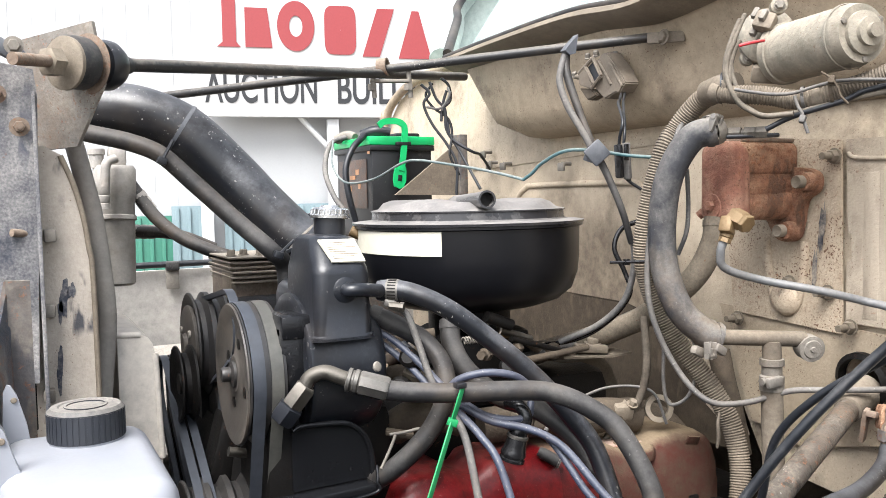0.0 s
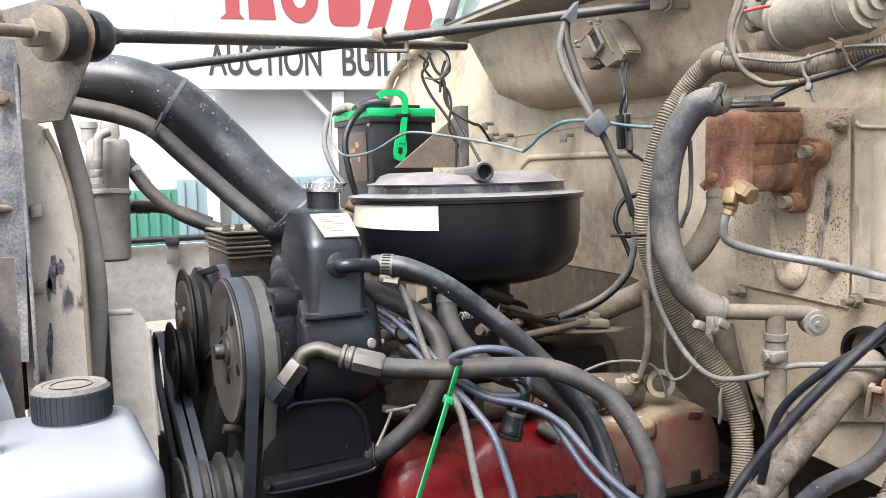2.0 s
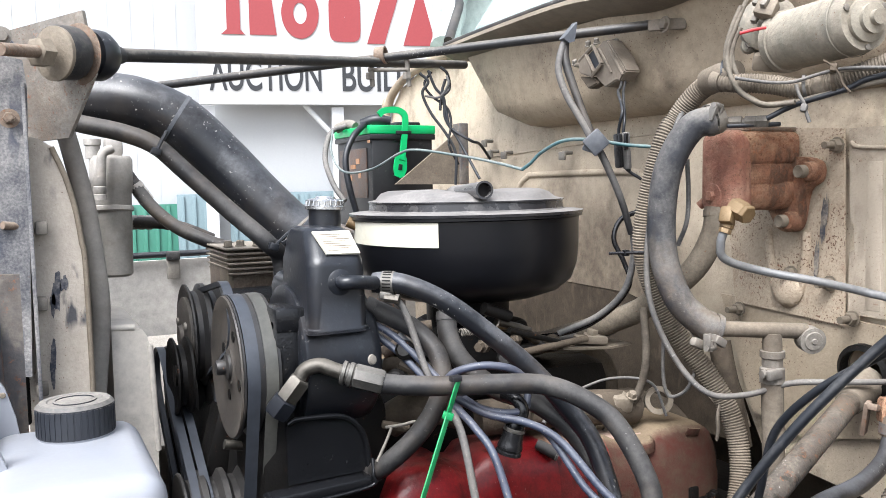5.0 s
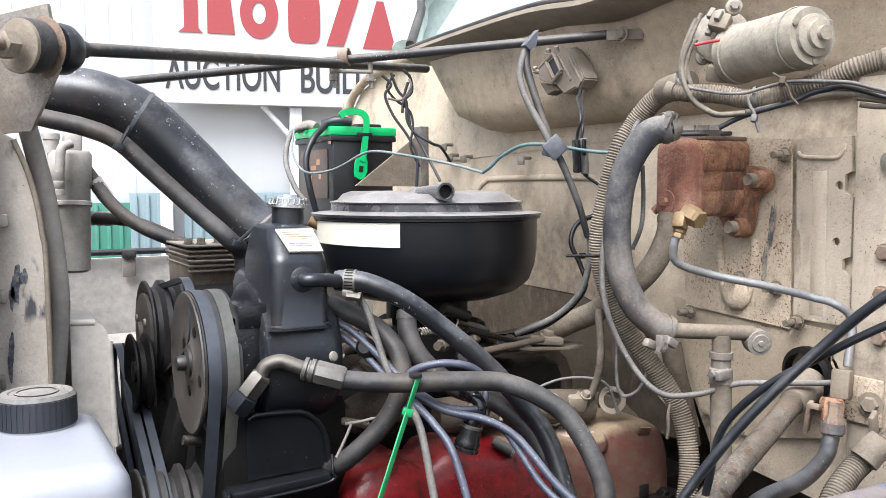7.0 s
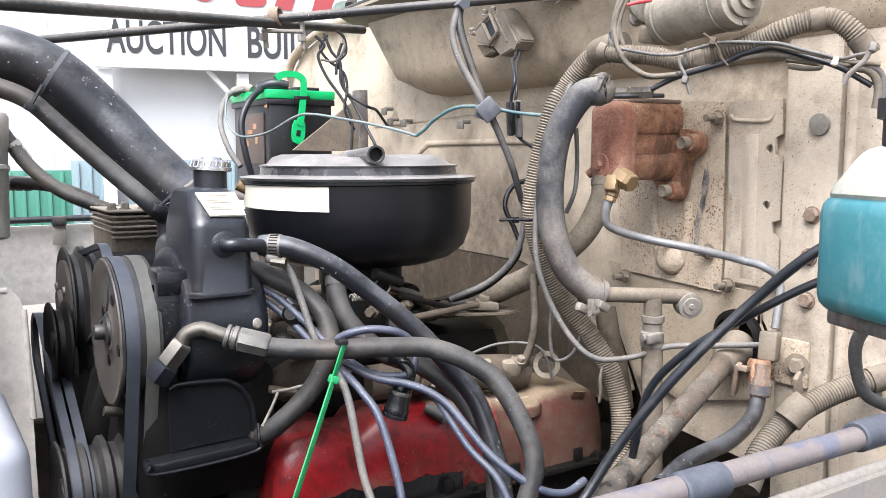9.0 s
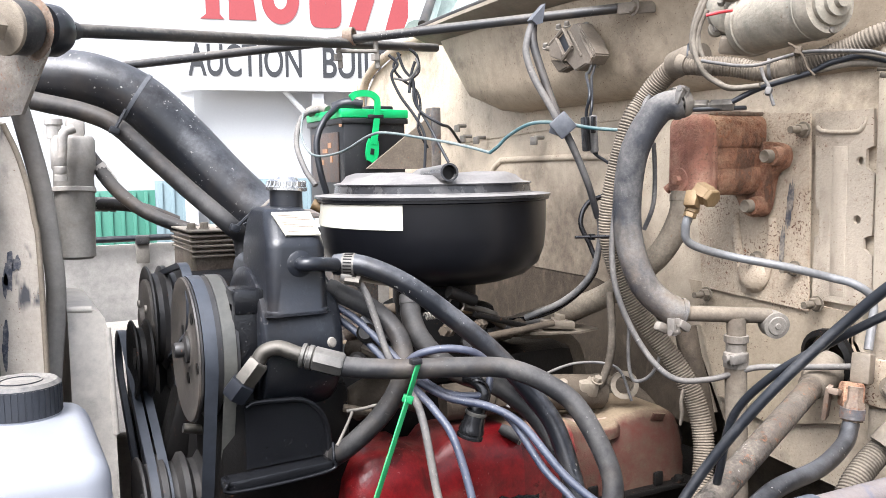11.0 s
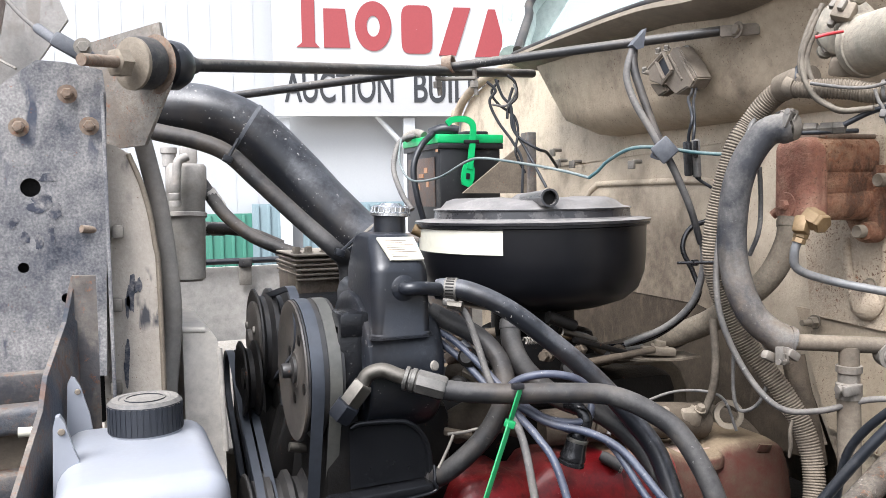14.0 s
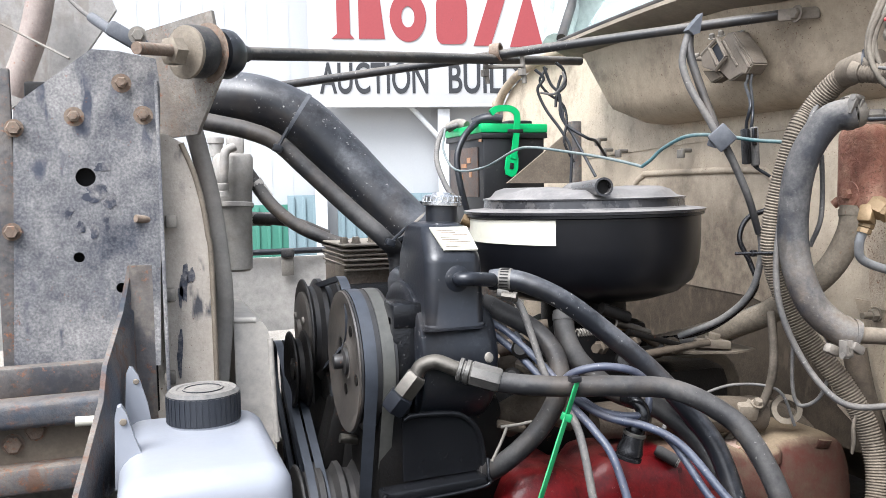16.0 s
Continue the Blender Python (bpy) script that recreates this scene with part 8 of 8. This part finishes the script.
for q, r, m, lab in (
    ([(0.865, 0.992, 1.262), (0.832, 1.013, 1.236), (0.785, 1.029, 1.217), (0.713, 1.023, 1.216), (0.672, 1.017, 1.219)], 0.006, GREY_WIRE, "grey dusty line behind the air cleaner"),
    ([(0.893, 1.013, 1.253), (0.860, 1.035, 1.235), (0.799, 1.055, 1.207)], 0.017, RUBBER, "black taped hose behind the air cleaner"),
    ([(0.444, 0.953, 1.260), (0.456, 0.937, 1.244), (0.463, 0.912, 1.220)], 0.006, BLACK_WIRE, "black line under the air cleaner"),
    ([(0.604, 0.980, 1.254), (0.638, 0.978, 1.244), (0.670, 0.986, 1.226)], 0.007, BROWN_GRIME_SHADE, "dusty brown line under the air cleaner"),
    ([(0.432, 0.946, 1.234), (0.448, 0.928, 1.225), (0.462, 0.901, 1.206)], 0.011, BROWN_GRIME_SHADE, "brown oily pipe stub behind the pump"),
    ([(0.613, 0.884, 1.140), (0.626, 0.891, 1.151), (0.654, 0.902, 1.157), (0.684, 0.901, 1.147)], 0.003, GREY_WIRE, "thin dusty line behind the rocker cover"),
):
    solo("engine_line", tube(q, r, 10), m, lab, "hose", "engine lines")

un = thing("pipe_union", (0.445, 0.907, 1.230), "rusty hexagon pipe union beside the pump", "fitting")
u0, u1 = V(0.434, 0.912, 1.235), V(0.453, 0.881, 1.224)
part("hex", lathe([(0.0115, 0), (0.0125, 0.002), (0.0125, (u1 - u0).length * 0.6), (0.009, (u1 - u0).length * 0.65), (0.009, (u1 - u0).length)], u0, u1 - u0, 6), BOX_TAN, un)
part("pipe", tube([(0.418, 0.940, 1.242), (0.434, 0.934, 1.250), (0.444, 0.919, 1.243)], 0.009, 10), RUSTY, un)
part("stub", rod((0.421, 0.938, 1.228), (0.436, 0.921, 1.227), 0.012, 12), BROWN_GRIME_SHADE, un)
solo("exhaust_pipe", tube([(0.432, 0.961, 1.151), (0.455, 0.942, 1.168), (0.484, 0.930, 1.170), (0.510, 0.919, 1.162)], 0.022, 14), BROWN_GRIME_SHADE, "brown dusty pipe low behind the pump", "pipe")
solo("bracket_tab", box((0.413, 0.894, 1.164), (0.034, 0.012, 0.007), 0.002, turned(8, 12, -20)), BROWN_GRIME_SHADE, "small tan sheet bracket beside the red cover", "bracket")

# ---- hanging harness, coil and thin wires at the firewall ----
hs = thing("wiring_harness", (0.714, 0.926, 1.553), "taped dusty wiring harness hanging from the brace rod", "wiring")
bm = plate((0, 0.966, 0), (1, 0, 0), (0, 0, 1), [(0.6985, 1.640), (0.707, 1.634), (0.7165, 1.637), (0.7185, 1.650), (0.721, 1.663), (0.711, 1.653)], 0.012)
part("tape", bm, TAPE, hs, "grey tape folded round the rod, its tail pointing up")
part("main_loom", tube([(0.710, 0.968, 1.642), (0.704, 0.958, 1.609), (0.710, 0.939, 1.557), (0.719, 0.920, 1.507), (0.734, 0.909, 1.468), (0.749, 0.898, 1.422), (0.766, 0.898, 1.375)], lambda f: 0.006 - 0.0016 * f, 10), RUBBER_GREY, hs)
part("side_loom", tube([(0.705, 0.964, 1.635), (0.695, 0.960, 1.613), (0.692, 0.957, 1.593), (0.697, 0.946, 1.562), (0.710, 0.926, 1.522), (0.722, 0.911, 1.483)], 0.0048, 8), GREY_WIRE, hs)
bm = box((0.714, 0.905, 1.498), (0.027, 0.006, 0.027), 0.0025, turned(5, 48, -20))
box((0.708, 0.913, 1.494), (0.014, 0.005, 0.016), 0.002, turned(10, 20, -30), bm)
part("knot", bm, TAPE, hs, "grey tape knot")
tw = thing("teal_wire", (0.682, 1.038, 1.466), "thin teal wire strung from battery to firewall, sharply kinked", "cable")
part("kinked_run", tube([(0.682, 1.038, 1.4655), (0.687, 1.023, 1.4745), (0.694, 1.005, 1.489), (0.702, 0.962, 1.503), (0.719, 0.920, 1.502), (0.753, 0.891, 1.494), (0.793, 0.847, 1.488)], 0.0025, 8, 10), TEAL_WIRE, tw)
part("dusty_run", tube([(0.611, 1.652, 1.560), (0.590, 1.603, 1.512), (0.576, 1.496, 1.473), (0.585, 1.379, 1.475), (0.598, 1.284, 1.499), (0.615, 1.253, 1.503), (0.655, 1.210, 1.494), (0.668, 1.140, 1.484), (0.676, 1.080, 1.474), (0.682, 1.038, 1.4655)], 0.0022, 8, 10), WIRE_PALE, tw, "paler dust-coated run")
co = thing("ignition_coil_box", (0.901, 1.129, 1.641), "dusty tan ballast box with terminals on the cowl", "electrical box")

def side_on(x, outline, thick):
    """A block cut to an outline of (y, z) at x, thick towards the cowl."""
    b = plate((x, 0, 0), (0, 1, 0), (0, 0, 1), outline, thick)
    bmesh.ops.bevel(b, geom=[e for e in b.edges if e.is_manifold and e.calc_face_angle(0) > 0.9], offset=0.002, segments=2, affect="EDGES")
    return b


part("backplate", plate((0.897, 0, 0), (0, 1, 0), (0, 0, 1), [(1.127, 1.671), (1.105, 1.677), (1.092, 1.667), (1.083, 1.662), (1.055, 1.636), (1.050, 1.620), (1.066, 1.621), (1.076, 1.607), (1.113, 1.598), (1.143, 1.633)], 0.004, holes=[(1.076, 1.648, 0.0035)]), RELAY, co, "bent mounting plate with bolt holes")
part("body", side_on(0.866, [(1.115, 1.650), (1.092, 1.666), (1.078, 1.666), (1.041, 1.624), (1.034, 1.613), (1.048, 1.599), (1.056, 1.601), (1.085, 1.593), (1.108, 1.611), (1.114, 1.621)], 0.03), RELAY, co)
for yz in ((1.099, 1.656), (1.072, 1.650)):
    part("rib", rod((0.8655, yz[0], yz[1]), (0.8655, yz[0] - 0.032, yz[1] - 0.042), 0.0022, 6), RELAY, co)
part("contact_block", side_on(0.864, [(1.144, 1.641), (1.108, 1.659), (1.088, 1.630), (1.112, 1.615), (1.145, 1.625)], 0.02), CAP_BLACK, co, "dark contact block")
for a, c in (((1.146, 1.641), (1.108, 1.661)), ((1.108, 1.661), (1.087, 1.630)), ((1.087, 1.630), (1.112, 1.613)), ((1.128, 1.651), (1.106, 1.620))):
    part("contact_frame", rod((0.861, *a), (0.861, *c), 0.0032, 6), RELAY, co)
part("cheek", side_on(0.8595, [(1.147, 1.641), (1.126, 1.650), (1.108, 1.619), (1.114, 1.612), (1.146, 1.623)], 0.006), RELAY, co)
part("foot", side_on(0.864, [(1.151, 1.618), (1.114, 1.613), (1.100, 1.601), (1.127, 1.595)], 0.02), CAST_BROWN, co)
for y, z in ((1.127, 1.664), (1.105, 1.665), (1.164, 1.639)):
    part("terminal", hexbolt((0.866, y, z), (-0.4, -0.3, 0.8), 0.0045, 0.007, 1.3), STEEL_DUSTY, co)
part("stalk", rod((0.866, 1.164, 1.639), (0.868, 1.140, 1.634), 0.004, 8), RELAY, co)
for y, z in ((1.092, 1.668), (1.058, 1.624)):
    part("screw", lathe([(0.004, 0), (0.004, 0.003), (0.002, 0.0035), (0, 0.0028)], (0.896, y, z), (-1, 0, 0), 12), STEEL_DUSTY, co)
for q, r, m in (
    ([(0.880, 1.060, 1.602), (0.845, 1.020, 1.585), (0.790, 0.955, 1.570), (0.763, 0.912, 1.541), (0.763, 0.920, 1.511), (0.774, 0.923, 1.468), (0.794, 0.911, 1.448)], 0.0022, BLACK_WIRE),
    ([(0.884, 1.056, 1.602), (0.850, 1.018, 1.583), (0.795, 0.950, 1.565), (0.765, 0.910, 1.529), (0.767, 0.917, 1.491), (0.781, 0.919, 1.460)], 0.002, BLACK_WIRE),
    ([(0.633, 1.275, 1.630), (0.645, 1.268, 1.615), (0.636, 1.272, 1.597), (0.647, 1.264, 1.564), (0.667, 1.251, 1.530), (0.680, 1.242, 1.497), (0.678, 1.240, 1.445)], 0.0025, BLACK_WIRE),
    ([(0.646, 1.269, 1.634), (0.655, 1.263, 1.606), (0.667, 1.255, 1.587), (0.668, 1.253, 1.554), (0.685, 1.242, 1.520), (0.704, 1.205, 1.454)], 0.0025, BLACK_WIRE),
    ([(0.671, 1.256, 1.619), (0.665, 1.257, 1.596), (0.670, 1.252, 1.563), (0.675, 1.248, 1.539), (0.704, 1.232, 1.517), (0.731, 1.251, 1.512), (0.770, 1.286, 1.489)], 0.0025, BLACK_WIRE),
    ([(0.652, 1.270, 1.632), (0.640, 1.272, 1.612), (0.650, 1.266, 1.592), (0.672, 1.254, 1.572), (0.676, 1.248, 1.545), (0.670, 1.246, 1.512), (0.684, 1.240, 1.478)], 0.0022, RUBBER_GLOSS),
    ([(0.664, 1.262, 1.640), (0.676, 1.258, 1.628), (0.678, 1.256, 1.604), (0.664, 1.258, 1.588), (0.660, 1.256, 1.568)], 0.0024, RUBBER_GLOSS),
    ([(0.640, 1.269, 1.592), (0.656, 1.250, 1.589), (0.670, 1.244, 1.609), (0.673, 1.255, 1.624)], 0.002, GREY_WIRE),
    ([(0.786, 0.901, 1.406), (0.767, 0.921, 1.394), (0.757, 0.924, 1.367), (0.768, 0.916, 1.335), (0.773, 0.911, 1.304), (0.760, 0.938, 1.266), (0.728, 0.974, 1.236), (0.678, 1.032, 1.220)], 0.0035, RUBBER_GLOSS),
    ([(0.768, 0.898, 1.383), (0.774, 0.903, 1.344), (0.766, 0.914, 1.296), (0.745, 0.945, 1.259), (0.706, 0.985, 1.232)], 0.0045, GREY_WIRE),
    ([(0.809, 0.838, 1.473), (0.816, 0.843, 1.428), (0.812, 0.842, 1.391), (0.807, 0.853, 1.360)], 0.003, GREY_WIRE),
    ([(0.789, 0.901, 1.272), (0.783, 0.888, 1.212), (0.783, 0.897, 1.171), (0.774, 0.910, 1.137), (0.756, 0.929, 1.111), (0.737, 0.936, 1.080)], 0.0055, RUBBER_TAN),
    ([(0.792, 0.864, 1.238), (0.789, 0.861, 1.185), (0.795, 0.856, 1.158), (0.809, 0.839, 1.168), (0.817, 0.826, 1.203)], 0.0025, GREY_WIRE),
    ([(0.624, 0.907, 1.135), (0.686, 0.944, 1.149), (0.726, 0.947, 1.161), (0.755, 0.933, 1.171), (0.778, 0.900, 1.175), (0.798, 0.888, 1.163), (0.810, 0.879, 1.123)], 0.002, GREY_WIRE),
    ([(0.398, 0.889, 1.166), (0.416, 0.880, 1.169), (0.431, 0.873, 1.172), (0.445, 0.865, 1.165)], 0.002, STEEL_DUSTY),
    ([(0.400, 0.877, 1.168), (0.390, 0.870, 1.155), (0.376, 0.864, 1.136)], 0.0018, STEEL_DUSTY),
):
    solo("thin_wire", tube(q, r, 8), m, "thin black wire hanging at the engine bay" if m in (BLACK_WIRE, RUBBER_GLOSS) else "thin dusty wire or line at the firewall", "cable", "loose wires")
iv = thing("inline_connector", (0.761, 0.909, 1.487), "small dark inline wire connector", "connector")
part("shell", box((0.757, 0.913, 1.487), (0.008, 0.012, 0.046), 0.0025, turned(0, -4, 0)), RUBBER_GLOSS, iv)
part("half_shell", box((0.7655, 0.907, 1.487), (0.0075, 0.012, 0.05), 0.0025, turned(0, -4, 0)), GREY_WIRE, iv, "dusty grey half")
part("tongue", box((0.761, 0.902, 1.499), (0.006, 0.004, 0.022), 0.001), RUBBER_GLOSS, iv)
tj = thing("wire_tie", (0.733, 0.868, 1.353), "black tie joining wires to the conduit", "cable tie", "cable ties")
part("strap", rod((0.720, 0.886, 1.352), (0.747, 0.839, 1.355), 0.002, 8), RUBBER_GLOSS, tj)
part("head", box((0.733, 0.868, 1.353), (0.008, 0.006, 0.008), 0.001), RUBBER_GLOSS, tj)
for c in ((0.990, 1.573, 1.510), (0.990, 1.633, 1.515), (0.990, 1.353, 1.501), (0.990, 1.658, 1.539)):
    ck = thing("clip", c, "small rusty wire clip on the firewall", "clip", "firewall clips")
    part("stem", rod(c, V(*c) + V(-0.02, 0, 0), 0.004, 8), STEEL_DUSTY, ck)
    part("hook", box(V(*c) + V(-0.022, 0.0, -0.006), (0.006, 0.02, 0.016), 0.002), STEEL_DUSTY, ck)

# ---- open hood edge and its cable at the front ----
hd = thing("open_hood", (-0.2, 1.4, 1.7), "dusty raised hood inner panel ahead of the radiator", "hood")
bm = bmesh.new()
vs = [bm.verts.new(p) for p in (V(-0.243, 1.482, 1.527), V(-0.072, 1.482, 1.635), V(-0.004, 1.465, 1.732), V(-0.039, 1.484, 1.822), V(-0.232, 1.498, 1.812))]
f = bm.faces.new(vs)
ex = bmesh.ops.extrude_face_region(bm, geom=[f])
bmesh.ops.translate(bm, verts=[g for g in ex["geom"] if isinstance(g, bmesh.types.BMVert)], vec=(0, 0.02, 0))
part("panel", bm, surface("pale_dusty_hood_paint", (0.25, 0.238, 0.225), dust=0.4, rough=0.6, rust=0.2, stains=0.6, dustcol=(0.29, 0.27, 0.248), drips=0.4), hd)
bm = box((-1.2, 1.17, 1.6), (0.02, 1.75, 1.46), 0.006, turned(0, -72, 0))
part("main_sheet", bm, GREY_PAINT, hd, "grey underside of the raised hood")
part("hinge_arm", rod((-0.210, 1.472, 1.544), (-0.2, 0.948, 1.2), 0.014, 10), BLACK_RUSTY, hd)
part("rib", tube([(-0.156, 1.435, 1.592), (-0.121, 1.429, 1.685), (-0.105, 1.429, 1.761)], 0.02, 10), surface("faded_pink_hood_paint", (0.27, 0.21, 0.185), dust=0.35, rough=0.55, rust=0.25, stains=0.5, dustcol=(0.3, 0.262, 0.23)), hd)
# unseen wall, added to hold back low light from the front
gp = thing("front_blocker", (-0.5, 1.17, 0.4), "unseen grey panel added ahead of the radiator to block low light", "panel", kind="structure")
part("sheet", box((-0.5, 1.17, 0.86), (0.03, 1.88, 0.95), 0.01), GREY_PAINT, gp)
# floor and rails out of view, added to keep ground bounce out
ub = thing("underbody", (0.25, 1.19, 0.36), "unseen dark floor added below the engine bay to stop ground light", "underbody", kind="structure")
part("sheet", box((0.3, 1.19, 0.38), (1.62, 1.84, 0.03), 0.005), GRIME_SHADE, ub)
for y in (0.75, 1.55):
    part("frame_rail", box((0.3, y, 0.47), (1.6, 0.07, 0.15), 0.01), GRIME_SHADE, ub)
hc = thing("hood_cable", (0.000, 0.977, 1.608), "steel hood check cable with a clevis end", "cable")
part("wire", tube([(-0.064, 1.058, 1.682), (-0.040, 1.026, 1.649), (-0.019, 0.996, 1.626)], 0.0026, 8), GREY_WIRE, hc)
part("ferrule", rod((-0.022, 0.997, 1.630), (0.001, 0.955, 1.607), 0.0056, 12), TAPE, hc, "grey crimped ferrule")
part("clevis", box((0.013, 0.929, 1.599), (0.042, 0.01, 0.016), 0.004, turned(0, 30, 0)), TAPE, hc)
part("pin", hexbolt((0.023, 0.910, 1.598), (0, -1, 0), 0.006, 0.004), STEEL_DUSTY, hc)
part("thin_line", rod((-0.141, 1.243, 1.663), (-0.053, 1.102, 1.601), 0.0015, 6), STEEL_DUSTY, hc)
